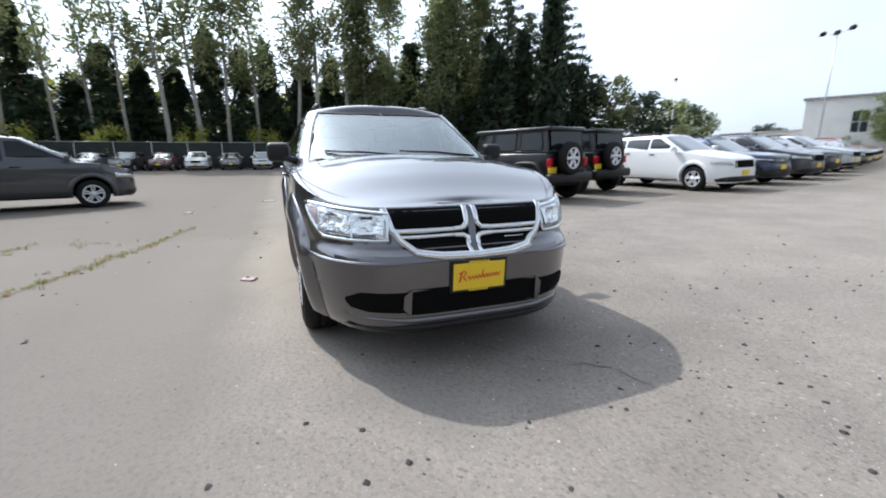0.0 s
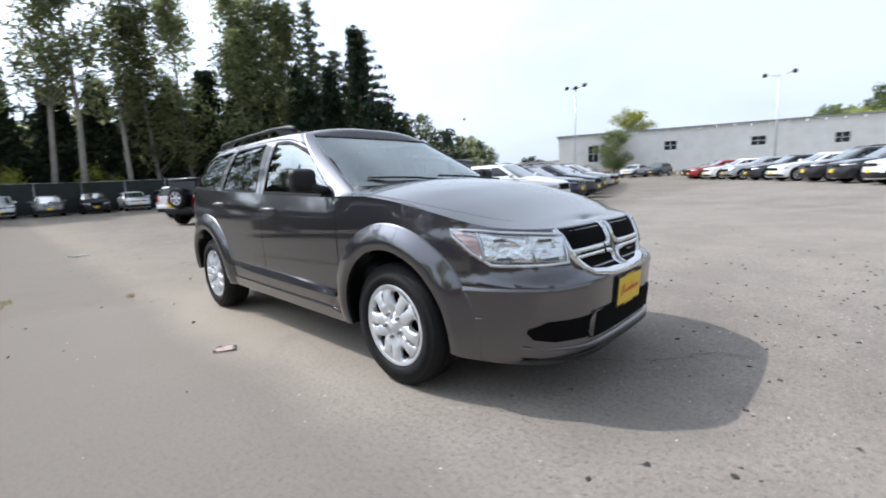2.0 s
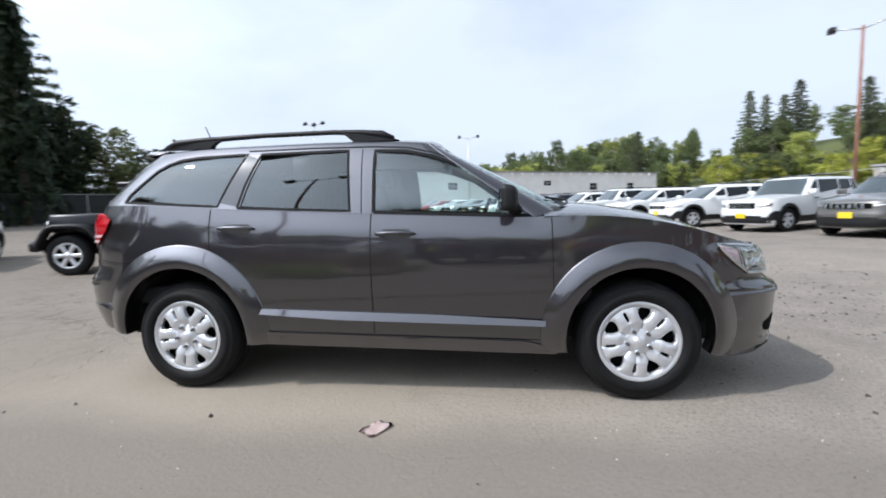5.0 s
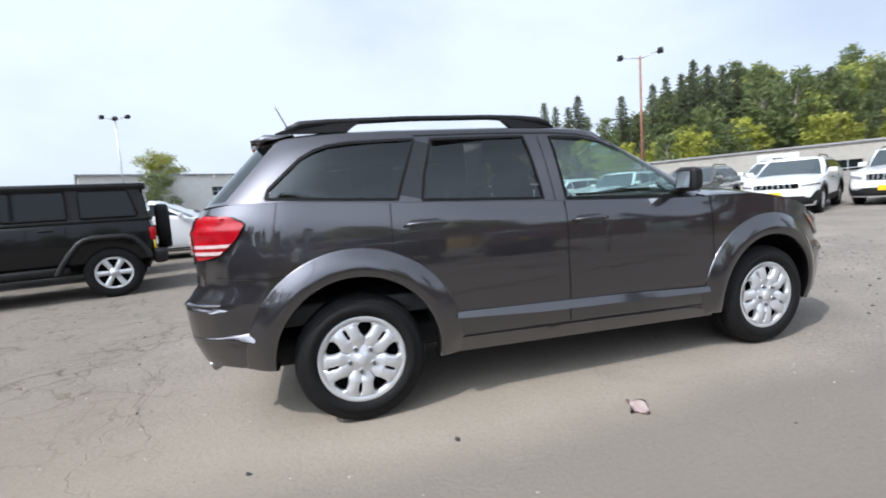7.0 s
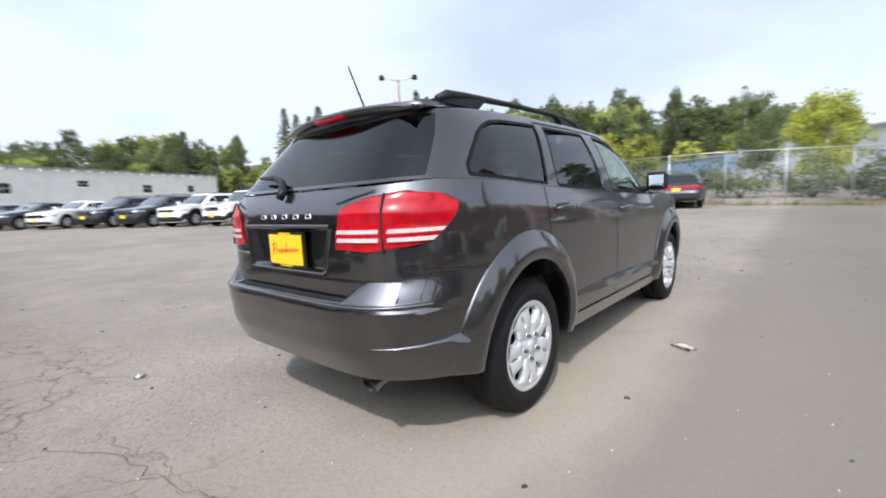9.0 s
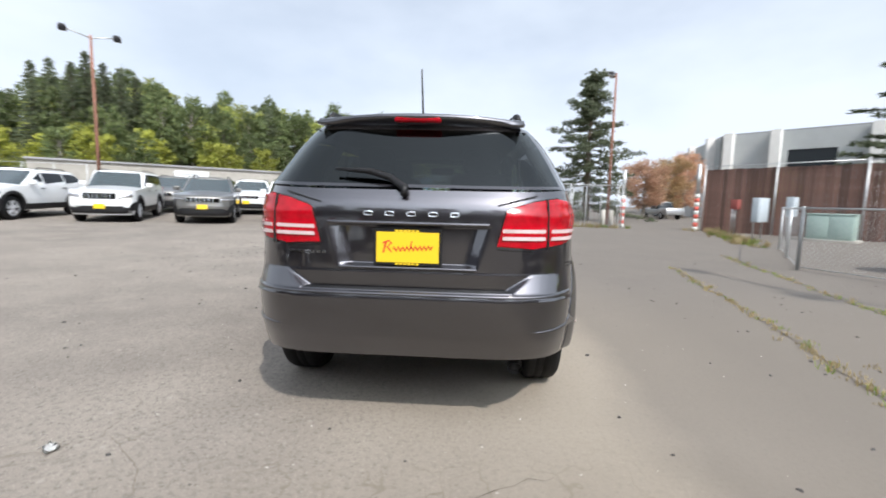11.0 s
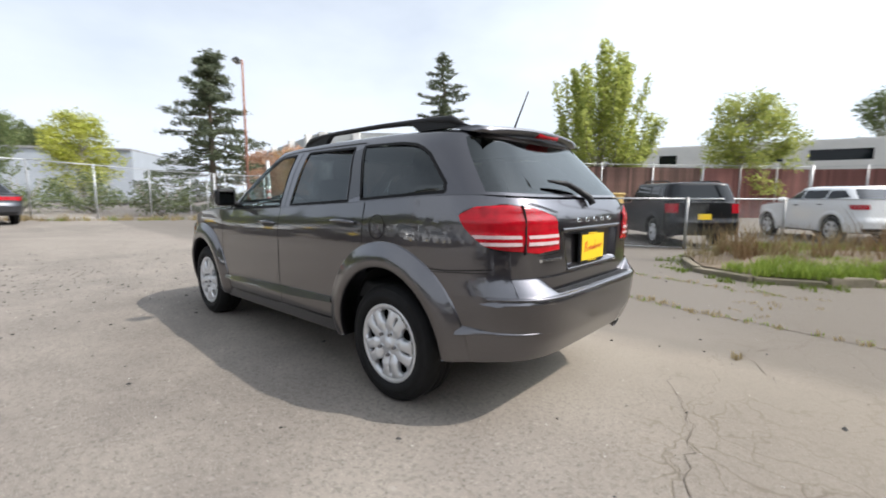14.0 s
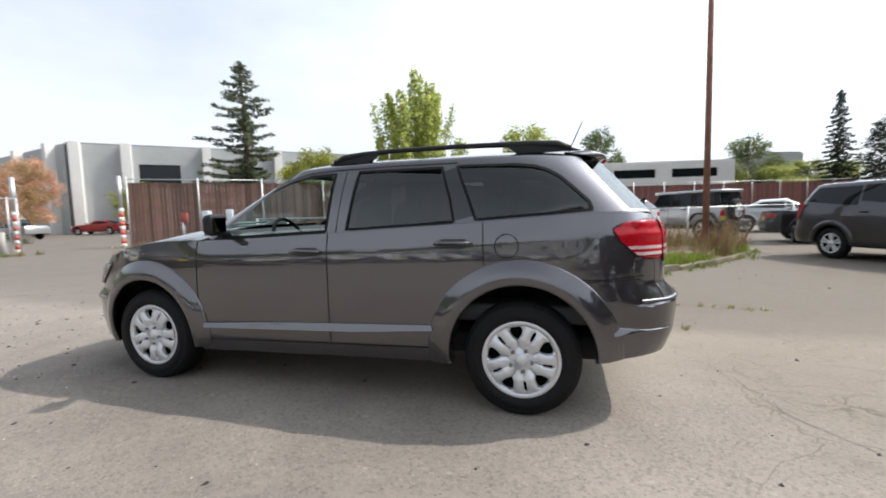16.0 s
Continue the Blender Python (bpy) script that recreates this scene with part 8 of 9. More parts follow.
def board_fence(pts, h, label, pitch=0.16, wood=None):
    wood = wood or M_FENCEW
    root = thing("board_fence", label, "fence")
    V, Fq = [], []
    count = 0
    share = None
    bm0 = bmesh.new()
    box(bm0, (0, 0, h / 2), (pitch - 0.012, 0.03, h))
    bme = mesh_of("board", bm0, False)
    bme.materials.append(wood)
    for a, b in zip(pts, pts[1:]):
        L = math.dist(a, b)
        ang = math.atan2(b[1] - a[1], b[0] - a[0])
        for i in range(int(L / pitch)):
            u = (i + 0.5) * pitch
            x, y = a[0] + (b[0] - a[0]) * u / L, a[1] + (b[1] - a[1]) * u / L
            if count < 300:
                o = new("board", bme)
                o.parent = root
                o.matrix_basis = Matrix.LocRotScale((x, y, gz(x, y) + rt.uniform(-0.02, 0.02)), Euler((0, 0, ang)), None)
                count += 1
            else:
                k = len(V)
                m = Matrix.LocRotScale((x, y, gz(x, y) + rt.uniform(-0.02, 0.02)), Euler((0, 0, ang)), None)
                w = pitch / 2 - 0.006
                V += [tuple(m @ Vector(p)) for p in ((-w, -0.015, 0), (w, -0.015, 0), (w, -0.015, h), (-w, -0.015, h), (-w, 0.015, 0), (w, 0.015, 0), (w, 0.015, h), (-w, 0.015, h))]
                Fq += [tuple(k + j for j in q) for q in ((0, 1, 2, 3), (5, 4, 7, 6), (3, 2, 6, 7), (0, 4, 5, 1), (1, 5, 6, 2), (4, 0, 3, 7))]
        n = max(1, round(L / 3))
        for i in range(n + 1):
            bm = bmesh.new()
            x, y = a[0] + (b[0] - a[0]) * i / n, a[1] + (b[1] - a[1]) * i / n
            nx, ny = math.sin(ang) * 0.09, -math.cos(ang) * 0.09
            tube(bm, [(x + nx, y + ny, gz(x, y) - 0.1), (x + nx, y + ny, gz(x, y) + h + 0.25)], 0.038, 8)
            part("post", bm, M_GALV, root)
        for zz in (h + 0.16, h * 0.45):
            bm = bmesh.new()
            nx, ny = math.sin(ang) * 0.06 * (1 if zz > h else -1), -math.cos(ang) * 0.06 * (1 if zz > h else -1)
            tube(bm, [(a[0] + nx, a[1] + ny, gz(*a) + zz), (b[0] + nx, b[1] + ny, gz(*b) + zz)], 0.025, 6)
            part("rail", bm, M_GALV, root)
    if V:
        me = bpy.data.meshes.new("far_boards")
        me.from_pydata(V, [], Fq)
        me.materials.append(wood)
        o = new("far_boards", me)
        o.parent = root
        o["kind"] = "stuff"
    return root


board_fence([(18.5, -12.3), (14.0, -16.2), (3.0, -28.4)], 3.1, "tall weathered brown board fence with steel posts")
M_REDWOOD = mat("red_boards", (0.15, 0.06, 0.052), 0.85, color2=(0.21, 0.09, 0.075), scale=4, bump=0.3, bscale=30)
vary(M_REDWOOD, 0.75, 1.3)
board_fence([(3.0, -28.4), (-2.0, -34.0), (-28.0, -46.0), (-70.0, -62.0)], 3.1, "tall reddish board fence with steel posts", wood=M_REDWOOD)


def striped_post(x, y, h):
    root = thing("gate_post", "steel gate post with red and white stripes", "post")
    mr, mw = mat("stripe_red", (0.55, 0.1, 0.07), 0.6), M_STUCCO
    n = 9
    for i in range(n):
        bm = bmesh.new()
        tube(bm, [(0, 0, h * 0.55 * i / n), (0, 0, h * 0.55 * (i + 1) / n)], 0.11, 12)
        part("stripe", bm, mr if i % 2 else mw, root)
    bm = bmesh.new()
    tube(bm, [(0, 0, h * 0.55), (0, 0, h)], 0.09, 12)
    part("tube", bm, M_GALV, root)
    root.matrix_basis = Matrix.Translation((x, y, gz(x, y)))


striped_post(18.6, -12.0, 3.4)
striped_post(20.4, -8.9, 3.2)
for x, y in ((20.1, -8.2), (19.9, -7.7)):
    r = thing("bollard", "short pale wooden bollard beside the gate", "bollard", loc=(x, y, gz(x, y)))
    bm = bmesh.new()
    tube(bm, [(0, 0, -0.05), (0, 0, 0.95)], 0.11, 12)
    part("stub", bm, M_CONC, r)


def meter_box(x, y, w, h, z, m, label):
    r = thing("meter_box", label, "box", loc=(x, y, gz(x, y)), rz=0.6)
    bm = bmesh.new()
    box(bm, (0, 0, z), (0.25, w, h), bevel=0.01)
    part("case", bm, m, r)
    bm = bmesh.new()
    box(bm, (-0.13, 0, z), (0.02, w * 0.86, h * 0.88), bevel=0.006)
    part("door", bm, m, r)
    for s in (1, -1):
        bm = bmesh.new()
        tube(bm, [(0.05, s * w * 0.4, -0.05), (0.05, s * w * 0.4, z + h / 2)], 0.03, 8)
        part("leg", bm, M_GALV, r)


M_BOXGREEN = mat("pale_green_steel", (0.30, 0.40, 0.36), 0.55, var=0.12, scale=6)


def utility_cabinet(x, y, w, d, h, rz):
    r = thing("utility_cabinet", "pale green steel utility cabinet on a concrete pad", "cabinet", loc=(x, y, gz(x, y)), rz=rz)
    for nm, c, sz, m, bv in (("pad", (0, 0, 0.03), (w + 0.3, d + 0.3, 0.1), M_CONC, 0.015), ("body", (0, 0, 0.08 + h / 2), (w, d, h), M_BOXGREEN, 0.02), ("lid", (0, 0, 0.1 + h), (w + 0.06, d + 0.06, 0.06), M_BOXGREEN, 0.02),
                             ("door", (-w * 0.24, -d / 2 - 0.012, 0.1 + h * 0.48), (w * 0.46, 0.02, h * 0.84), M_BOXGREEN, 0.006), ("door", (w * 0.24, -d / 2 - 0.012, 0.1 + h * 0.48), (w * 0.46, 0.02, h * 0.84), M_BOXGREEN, 0.006),
                             ("door", (-w * 0.24, d / 2 + 0.012, 0.1 + h * 0.48), (w * 0.46, 0.02, h * 0.84), M_BOXGREEN, 0.006), ("door", (w * 0.24, d / 2 + 0.012, 0.1 + h * 0.48), (w * 0.46, 0.02, h * 0.84), M_BOXGREEN, 0.006)):
        bm = bmesh.new()
        box(bm, c, sz, bevel=bv)
        part(nm, bm, m, r)


utility_cabinet(13.2, -14.4, 1.4, 0.9, 0.95, 0.72)
M_BOXG = mat("meter_grey", (0.42, 0.47, 0.50), 0.5, var=0.1, scale=6)
meter_box(13.4, -11.8, 0.85, 0.95, 1.15, M_BOXG, "pale grey electric cabinet on posts")
meter_box(13.0, -12.7, 0.4, 0.75, 1.3, M_BOXG, "narrow grey electric cabinet on posts")
meter_box(14.0, -11.2, 0.3, 0.4, 1.35, mat("rust_red_box", (0.25, 0.06, 0.05), 0.7), "small rusty red box on posts")


def steel_bin(x, y, rz):
    """An open bin: four ribbed walls, a rim and a base."""
    r = thing("waste_bin", "faded yellow steel bin on a grey base", "bin", loc=(x, y, gz(x, y)), rz=rz)
    m = mat("faded_yellow_steel", (0.62, 0.42, 0.12), 0.7, color2=(0.5, 0.36, 0.16), scale=3, bump=0.1)
    for nm, c, sz, mm in (("base", (0, 0, 0.15), (1.5, 1.0, 0.34), M_CONC), ("floor_plate", (0, 0, 0.36), (1.5, 1.0, 0.06), m), ("side_wall", (0.73, 0, 0.88), (0.04, 1.0, 1.0), m), ("side_wall", (-0.73, 0, 0.88), (0.04, 1.0, 1.0), m),
                          ("front_wall", (0, 0.48, 0.88), (1.42, 0.04, 1.0), m), ("rear_wall", (0, -0.48, 0.88), (1.42, 0.04, 1.0), m)):
        bm = bmesh.new()
        box(bm, c, sz, bevel=0.01)
        part(nm, bm, mm, r)
    for u in (-0.5, 0.0, 0.5):
        for s in (1, -1):
            bm = bmesh.new()
            box(bm, (u, s * 0.52, 0.86), (0.08, 0.05, 0.9), bevel=0.01)
            part("rib", bm, m, r)
    for c, sz in (((0, 0.5, 1.4), (1.58, 0.09, 0.08)), ((0, -0.5, 1.4), (1.58, 0.09, 0.08)), ((0.75, 0, 1.4), (0.09, 0.9, 0.08)), ((-0.75, 0, 1.4), (0.09, 0.9, 0.08))):
        bm = bmesh.new()
        box(bm, c, sz, bevel=0.015)
        part("rim", bm, m, r)


steel_bin(4.2, -16.0, 0.9)


# ---- lamps on poles ----
def pole_lamp(x, y, h, heads, m, label, lean=(0, 0), arm=1.1, face=0.0, r=0.09):
    root = thing("lamp_pole", label, "street lamp", loc=(x, y, gz(x, y)))
    bm = bmesh.new()
    tube(bm, [(0, 0, -0.1), (lean[0] * h / 2, lean[1] * h / 2, h / 2), (lean[0] * h, lean[1] * h, h)], [r, r * 0.8, r * 0.6], 10)
    part("pole", bm, m, root)
    top = Vector((lean[0] * h, lean[1] * h, h))
    c, s = math.cos(face), math.sin(face)
    for k in heads:
        e = top + Vector((c * k * arm, s * k * arm, 0.12 * abs(k)))
        if k:
            bm = bmesh.new()
            tube(bm, [top - Vector((0, 0, 0.15)), e], 0.035, 6)
            part("arm", bm, M_GALV, root)
        bm = bmesh.new()
        box(bm, e, (0.36, 0.44, 0.24), Euler((0.5, 0, face)).to_matrix(), bevel=0.03, taper=0.75)
        hd = part("lamp_head", bm, M_TRIM, root, "dark floodlight head")
        bm = bmesh.new()
        box(bm, e + Vector((-s * 0.08, c * 0.08, -0.12)), (0.29, 0.36, 0.04), Euler((0.5, 0, face)).to_matrix())
        part("lens", bm, M_LAMP, hd)
    return root


pole_lamp(-18.0, 39.8, 9.5, (-1, 0, 1), M_GALV, "galvanised lamp pole with three floodlights", lean=(0.012, 0.0), arm=0.95, face=0.0, r=0.075)
pole_lamp(-2.5, 49.0, 8.9, (-1, 1), M_GALV, "galvanised lamp pole with two floodlights", face=0.0)
pole_lamp(17.6, 19.4, 8.6, (-1, 1), M_POLE, "rusty brown lamp pole with two floodlights", face=-0.75)
pole_lamp(23.3, -9.0, 9.2, (0.4,), M_POLE, "rusty brown lamp pole with one floodlight", face=0.3)
pole_lamp(-5.12, -8.85, 9.6, (-1, 1), M_POLE, "rusty brown lamp pole on the planted island", face=0.2, r=0.085)
pole_lamp(46.0, 3.0, 9.0, (0.4,), M_GALV, "distant lamp pole with one floodlight", face=0.3)
pole_lamp(-45.6, 54.7, 10.9, (0,), M_GALV, "thin distant lamp pole", face=0.3)


# ---- planted island, weeds, stones, litter ----
ISLE = [(-2.55, -5.2), (-3.35, -5.5), (-4.3, -6.55), (-5.3, -7.75), (-6.35, -9.6), (-6.3, -10.6), (-4.5, -10.9), (-2.6, -10.0), (-1.45, -8.4), (-1.25, -6.9), (-1.7, -5.7)]


def island():
    n = len(ISLE)
    cx, cy = sum(p[0] for p in ISLE) / n, sum(p[1] for p in ISLE) / n
    bm = bmesh.new()
    rows = []
    for k, (f, z) in enumerate(((0.97, 0.10), (0.75, 0.16), (0.4, 0.22), (0.0, 0.24))):
        rows.append([bm.verts.new((cx + (x - cx) * f, cy + (y - cy) * f, gz(x, y) + z)) for x, y in ISLE + ISLE[:1]])
    grid_faces(bm, rows)
    bmesh.ops.remove_doubles(bm, verts=bm.verts, dist=1e-4)
    ob = new("planting_bed", mesh_of("planting_bed", bm))
    ob.data.materials.append(M_SOIL)
    tagged(ob, "raised bed of dry soil", "planting bed", kind="structure")
    kerb = thing("kerb", "low broken concrete kerb round the planted island", "kerb", kind="structure")
    line = dense(ISLE + ISLE[:1], 0.62)
    for (xa, ya), (xb, yb) in zip(line, line[1:]):
        bm = bmesh.new()
        mid = ((xa + xb) / 2, (ya + yb) / 2)
        L = math.dist((xa, ya), (xb, yb))
        box(bm, (0, 0, 0), (L - 0.015, 0.15, 0.16), bevel=0.02)
        o = part("kerb_stone", bm, M_KERB, kerb, smooth=False)
        o.matrix_basis = Matrix.LocRotScale((*mid, gz(*mid) + 0.03 + rt.uniform(-0.03, 0.02)), Euler((rt.uniform(-0.12, 0.12), rt.uniform(-0.03, 0.03), math.atan2(yb - ya, xb - xa))), None)
    return cx, cy


ICX, ICY = island()


def blades(name, spots, m, label, h=0.25, per=26, spread=0.12, seed=3, w=0.007):
    """Tufts of grass blades, joined as one stuff object."""
    rng = np.random.default_rng(seed)
    V, Fq = [], []
    for x, y, k in spots:
        z0 = gz(x, y) + (0.12 if in_isle(x, y) else 0.0)
        for _ in range(per):
            a, r = rng.uniform(0, 6.28), rng.uniform(0, spread)
            bx, by = x + r * math.cos(a), y + r * math.sin(a)
            hh = h * k * rng.uniform(0.4, 1.2)
            dx, dy = rng.normal(0, 0.35, 2) * hh
            t = rng.uniform(0, 6.28)
            wx, wy = w * math.cos(t), w * math.sin(t)
            i = len(V)
            V += [(bx - wx, by - wy, z0 - 0.02), (bx + wx, by + wy, z0 - 0.02), (bx + dx * 0.4 + wx * 0.7, by + dy * 0.4 + wy * 0.7, z0 + hh * 0.6), (bx + dx * 0.4 - wx * 0.7, by + dy * 0.4 - wy * 0.7, z0 + hh * 0.6), (bx + dx, by + dy, z0 + hh)]
            Fq += [(i, i + 1, i + 2, i + 3), (i + 3, i + 2, i + 4)]
    me = bpy.data.meshes.new(name)
    me.from_pydata(V, [], Fq)
    me.materials.append(m)
    return tagged(new(name, me), label, "grass", kind="stuff")


def in_isle(x, y):
    return inside(ISLE, x, y)


L_BLADE = foliage("green_blades", (0.10, 0.16, 0.02), (0.24, 0.30, 0.06), 0.4)
L_STRAW = foliage("straw_blades", (0.22, 0.165, 0.08), (0.38, 0.31, 0.17), 0.3)
L_STALK = foliage("brown_stalks", (0.13, 0.075, 0.04), (0.27, 0.18, 0.09), 0.3)
gi, di = [], []
while len(gi) < 760:
    x, y = rt.uniform(-6.4, -1.2), rt.uniform(-10.9, -5.2)
    if in_isle(x, y) and math.sin(1.9 * x + 0.7 * y) + math.sin(1.3 * y - 0.8 * x) + rt.uniform(-0.5, 0.5) > -0.1:
        gi.append((x, y, rt.uniform(0.5, 1.1)))
while len(di) < 110:
    x, y = rt.uniform(-6.4, -1.2), rt.uniform(-10.9, -5.2)
    if in_isle(x, y) and (y < -6.6 or rt.random() < 0.3):
        di.append((x, y, rt.uniform(0.6, 2.0)))
blades("island_grass", gi, L_BLADE, "patchy green grass on the planted island", 0.17, 26, 0.14, 3)
blades("dry_weeds", di, L_STRAW, "tall dry straw-coloured weeds on the planted island", 0.38, 14, 0.11, 4, 0.006)
tall = [(rt.gauss(-5.1, 0.75), rt.gauss(-8.9, 0.7), rt.uniform(0.5, 1.5)) for _ in range(60)] + [(rt.gauss(-2.3, 0.5), rt.gauss(-7.6, 0.8), rt.uniform(0.4, 1.1)) for _ in range(26)]
blades("dry_weeds", [p for p in tall if in_isle(p[0], p[1])], L_STALK, "tall brown seed stalks on the planted island", 0.66, 16, 0.14, 14, 0.008)


def along(line, step, jit):
    return [(x + rt.gauss(0, jit), y + rt.gauss(0, jit), rt.uniform(0.4, 1.2)) for x, y in dense(line, step) if rt.random() < 0.8]


SEAM1 = [(4.1, -4.25), (1.0, -3.6), (-0.35, -3.28), (-1.6, -2.94), (-2.3, -2.75), (-4.0, -2.45)]
SEAM2 = [(6.5, -6.6), (4.5, -6.05), (1.4, -5.25), (-0.4, -4.9), (-1.4, -4.6), (-3.0, -4.3)]
seam = along(SEAM1, 0.075, 0.04) + along(SEAM2, 0.11, 0.05)
blades("seam_weeds", seam, L_STRAW, "dry weeds growing from a joint in the asphalt", 0.055, 12, 0.06, 5, 0.004)
blades("seam_grass", along(SEAM1, 0.16, 0.05) + along(SEAM2, 0.13, 0.05), L_BLADE, "green weeds growing from a joint in the asphalt", 0.05, 12, 0.07, 6, 0.004)
blades("verge_grass", along([(-0.3, -3.35), (-1.8, -3.05), (-2.4, -2.7), (-3.2, -4.2), (-2.8, -4.5)], 0.12, 0.12), L_STRAW, "thin dry grass on a worn patch of asphalt", 0.04, 12, 0.09, 8, 0.004)
outside = [(x + 0.28 * dx, y + 0.28 * dy, k) for x, y, k in along(ISLE + ISLE[:1], 0.07, 0.12) for dx, dy in (((x - ICX) / 3.0, (y - ICY) / 3.0),)]
blades("kerb_grass", [s for s in outside if not in_isle(s[0], s[1])], L_BLADE, "green grass along the foot of the kerb", 0.09, 16, 0.12, 15, 0.006)
edge = along([(18.6, -8.4), (19.6, -4.0), (18.8, 0.5), (20.6, 6.0)], 0.12, 0.25) + along([(9.5, -9.2), (12.5, -10.3), (16.5, -11.8), (18.4, -12.2)], 0.1, 0.2)
blades("fence_grass", edge, L_STRAW, "dry grass along the fence foot", 0.28, 16, 0.2, 9, 0.012)
blades("fence_grass", along([(18.6, -8.4), (19.6, -4.0), (18.8, 0.5)], 0.3, 0.3) + along([(9.5, -9.2), (12.5, -10.3), (16.5, -11.8)], 0.2, 0.25), L_BLADE, "green grass along the fence foot", 0.22, 16, 0.2, 10, 0.012)
blades("verge_grass", along([(-27.5, 55.2), (-12, 62.4), (8, 71.8)], 0.3, 0.4), L_STRAW, "dry grass along the foot of the hall", 0.7, 12, 0.3, 12, 0.03)
wd = [(-2.88 + rt.gauss(0, 0.03), -1.37 + rt.gauss(0, 0.03), 1.0) for _ in range(4)]
blades("seam_weeds", wd, L_STRAW, "small dry weed in a crack", 0.07, 8, 0.03, 13, 0.003)

M_STONE = mat("grit_stone", (0.045, 0.042, 0.04), 0.9, var=0.5, scale=9)
M_STONE2 = mat("pale_grit", (0.46, 0.44, 0.40), 0.9, var=0.3, scale=9)


def pebbles(name, n, m, seed, label, smin, smax, dense_at=None, share=0.5):
    rng = np.random.default_rng(seed)
    V, Fq = [], []
    base = [(1, 0, 0), (0.1, 1, 0), (-0.8, 0.5, 0), (-0.9, -0.6, 0), (0.3, -1, 0), (0.5, 0.2, 0.62), (-0.35, 0.35, 0.75), (-0.1, -0.5, 0.6)]
    for _ in range(n):
        if dense_at and rng.random() < share:
            x, y = rng.normal(dense_at[0], dense_at[2]), rng.normal(dense_at[1], dense_at[2])
        else:
            a, r = rng.uniform(0, 6.28), 1.5 + 6.5 * rng.random() ** 0.7
            x, y = r * math.cos(a) * 1.15, r * math.sin(a)
        s = smin + (smax - smin) * rng.random() ** 2.2
        t = rng.uniform(0, 6.28)
        c, q = math.cos(t), math.sin(t)
        i = len(V)
        for bx, by, bz in base:
            k = rng.uniform(0.6, 1.2)
            V.append((x + s * k * (bx * c - by * q * 0.7), y + s * k * (bx * q + by * c * 0.7), gz(x, y) - 0.003 + s * bz * 0.8 * k))
        Fq += [tuple(i + j for j in f) for f in ((0, 1, 5), (1, 2, 6), (1, 6, 5), (2, 3, 6), (3, 4, 7), (3, 7, 6), (4, 0, 5), (4, 5, 7), (5, 6, 7))]
    me = bpy.data.meshes.new(name)
    me.from_pydata(V, [], Fq)
    me.materials.append(m)
    tagged(new(name, me), label, "gravel", kind="stuff")


pebbles("dark_grit", 2400, M_STONE, 1, "scattered dark grit on the asphalt", 0.005, 0.027, (5.0, 2.2, 1.8), 0.72)
pebbles("pale_grit", 4200, M_STONE2, 2, "scattered pale grit on the asphalt", 0.003, 0.012, (4.8, 2.2, 1.7), 0.5)


def litter(x, y, sx, sy, m, label, seed):
    rng = np.random.default_rng(seed)
    bm = bmesh.new()
    rows = [[bm.verts.new((sx * (u - 0.5) + rng.normal(0, 0.006), sy * (v - 0.5) + rng.normal(0, 0.006), 0.004 + abs(rng.normal(0, 0.012)))) for u in np.linspace(0, 1, 6)] for v in np.linspace(0, 1, 5)]
    grid_faces(bm, rows)
    bmesh.ops.solidify(bm, geom=bm.faces[:], thickness=0.003)
    ob = new("litter", mesh_of("litter", bm))
    ob.data.materials.append(m)
    ob.matrix_basis = Matrix.LocRotScale((x, y, gz(x, y) + 0.002), Euler((0, 0, rng.uniform(0, 6))), None)
    tagged(ob, label, "litter")


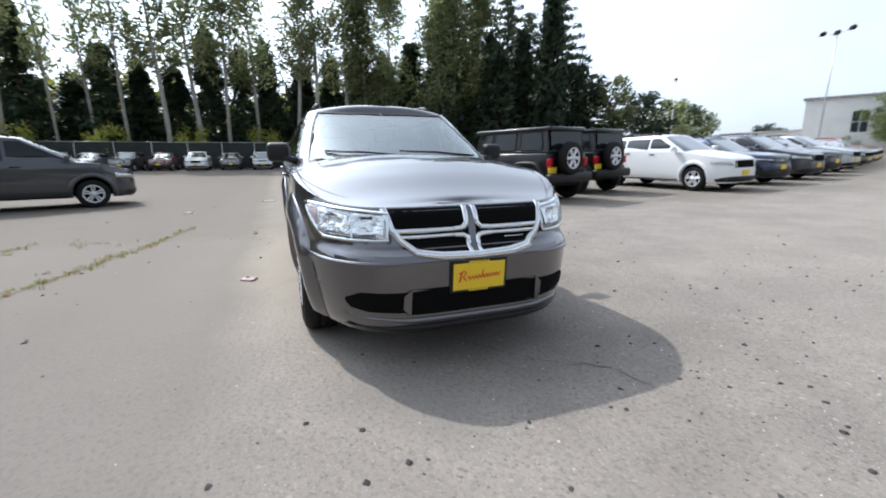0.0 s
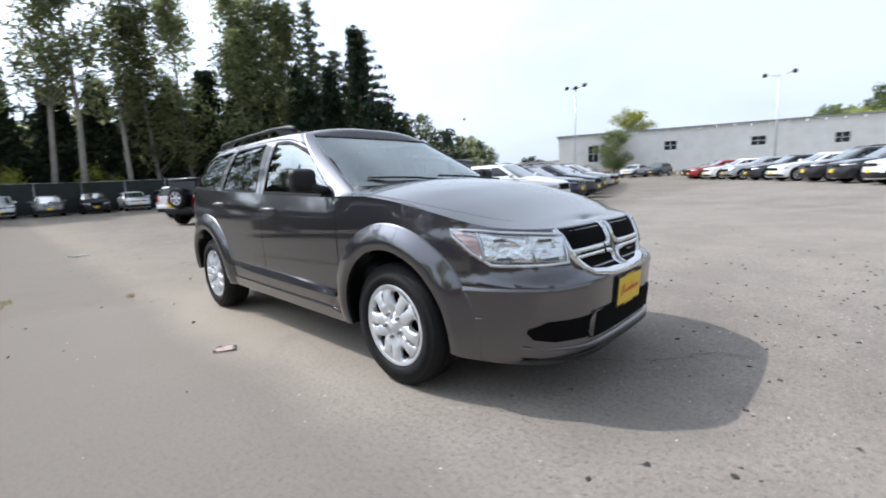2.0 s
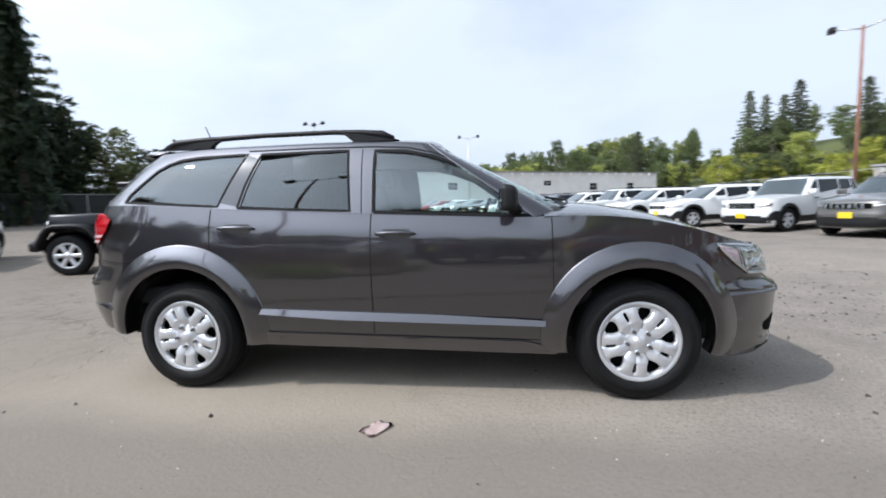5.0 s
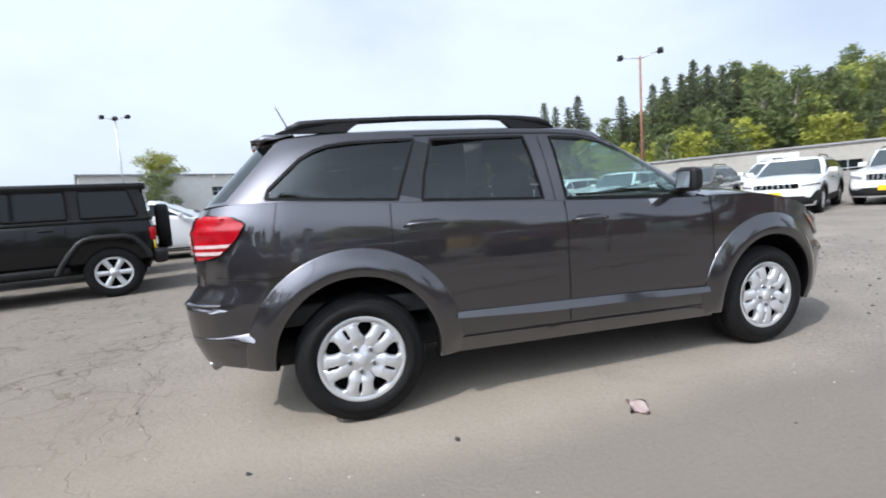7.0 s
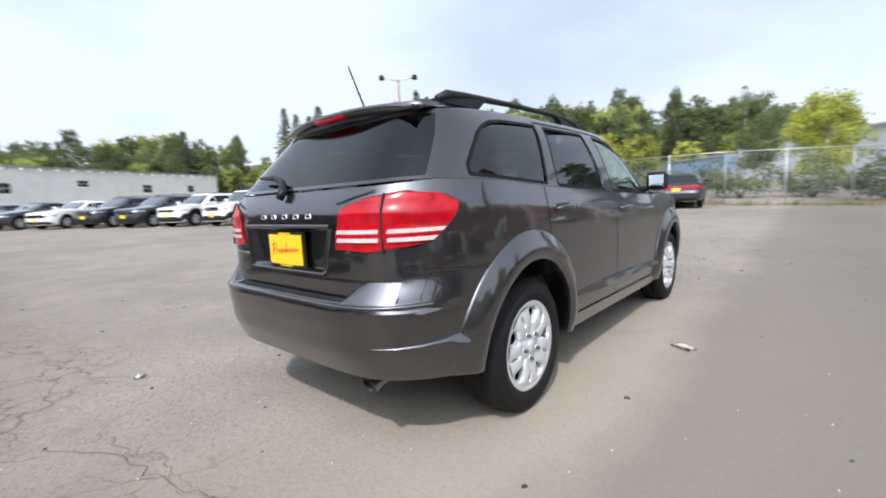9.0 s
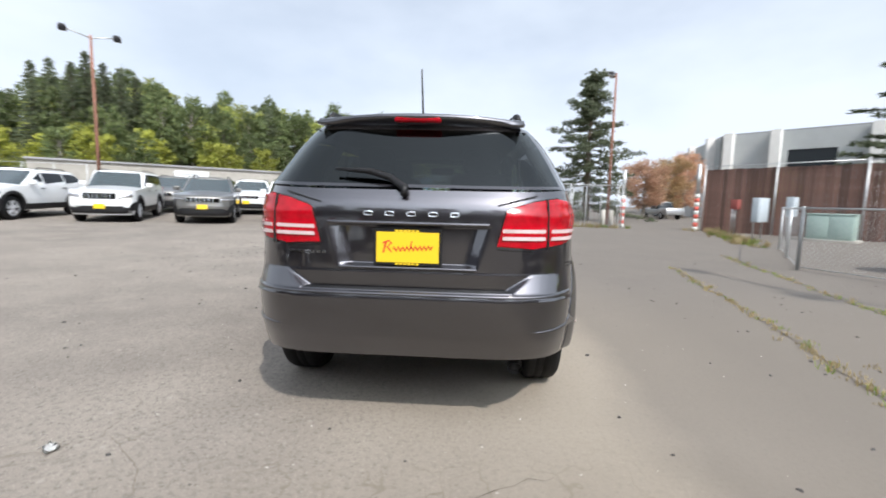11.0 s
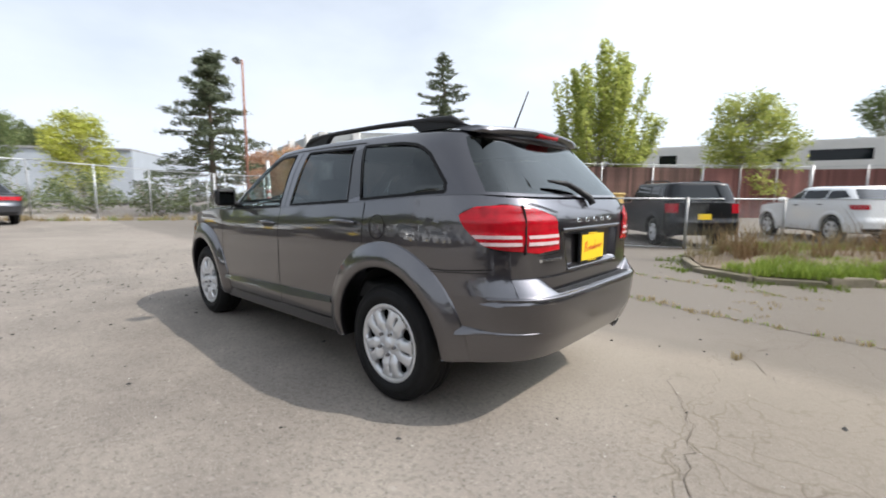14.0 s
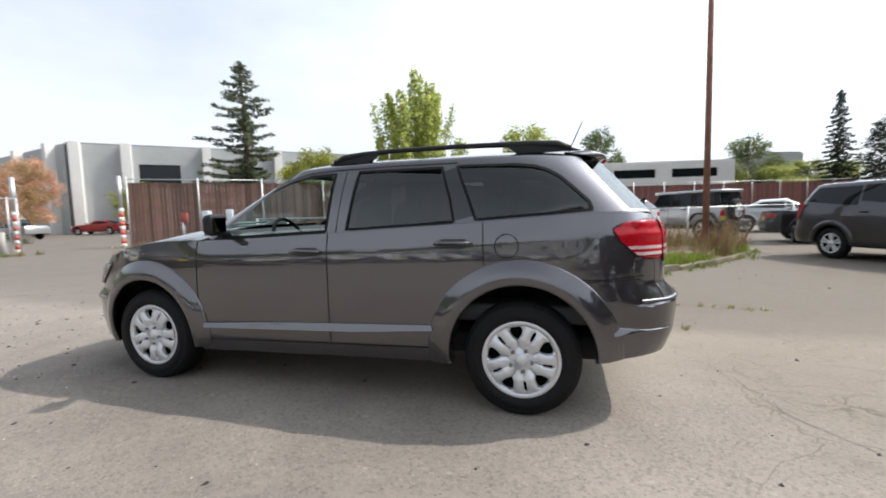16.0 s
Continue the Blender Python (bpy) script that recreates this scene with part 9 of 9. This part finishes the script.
M_PINK = mat("pink_paper", (0.66, 0.48, 0.45), 0.8, color2=(0.80, 0.72, 0.70), scale=20)
litter(-0.03, -1.33, 0.15, 0.10, M_PINK, "crumpled pinkish scrap of paper on the asphalt", 1)
litter(-8.6, -1.27, 0.35, 0.22, M_PAPER, "white scrap of paper on the asphalt", 2)
litter(-2.63, 1.57, 0.09, 0.05, M_PAPER, "small white scrap on the asphalt", 3)
litter(-6.4, -2.9, 0.22, 0.14, M_PAPER, "white scrap of paper on the asphalt", 4)


def crack(line, w, seed, label="dark crack in the asphalt"):
    """A narrow open crack, as a sunken dark strip with ragged edges."""
    rng = np.random.default_rng(seed)
    bm = bmesh.new()
    pts = dense(line, 0.06)
    pts = [(x + rng.normal(0, 0.014), y + rng.normal(0, 0.014)) for x, y in pts]
    rows = []
    for i, (x, y) in enumerate(pts):
        x0, y0 = pts[max(i - 1, 0)]
        x1, y1 = pts[min(i + 1, len(pts) - 1)]
        d = math.hypot(x1 - x0, y1 - y0) or 1
        k = w * rng.uniform(0.3, 1.0) * min(1, i / 3 + 0.2, (len(pts) - 1 - i) / 3 + 0.2)
        nx, ny = -(y1 - y0) / d * k, (x1 - x0) / d * k
        rows.append([bm.verts.new((x + nx, y + ny, gz(x, y) + 0.004)), bm.verts.new((x - nx, y - ny, gz(x, y) + 0.004))])
    grid_faces(bm, rows)
    ob = new("crack", mesh_of("crack", bm, False))
    ob.data.materials.append(M_CRACK)
    tagged(ob, label, "crack", kind="structure")


M_CRACK = mat("crack_dirt", (0.12, 0.10, 0.08), 0.95, var=0.4, scale=20)
crack([(1.9, -0.1), (2.5, 0.35), (2.75, 0.7), (3.1, 0.75)], 0.0045, 1)
crack([(-3.3, 1.0), (-3.0, 0.55), (-2.9, 0.0), (-2.6, -0.7)], 0.0035, 2)
crack([(-3.2, -1.0), (-2.9, -1.6), (-3.3, -2.2)], 0.004, 3)
crack(SEAM1, 0.012, 4, "earthy joint between asphalt slabs")
crack(SEAM2, 0.012, 5, "earthy joint between asphalt slabs")
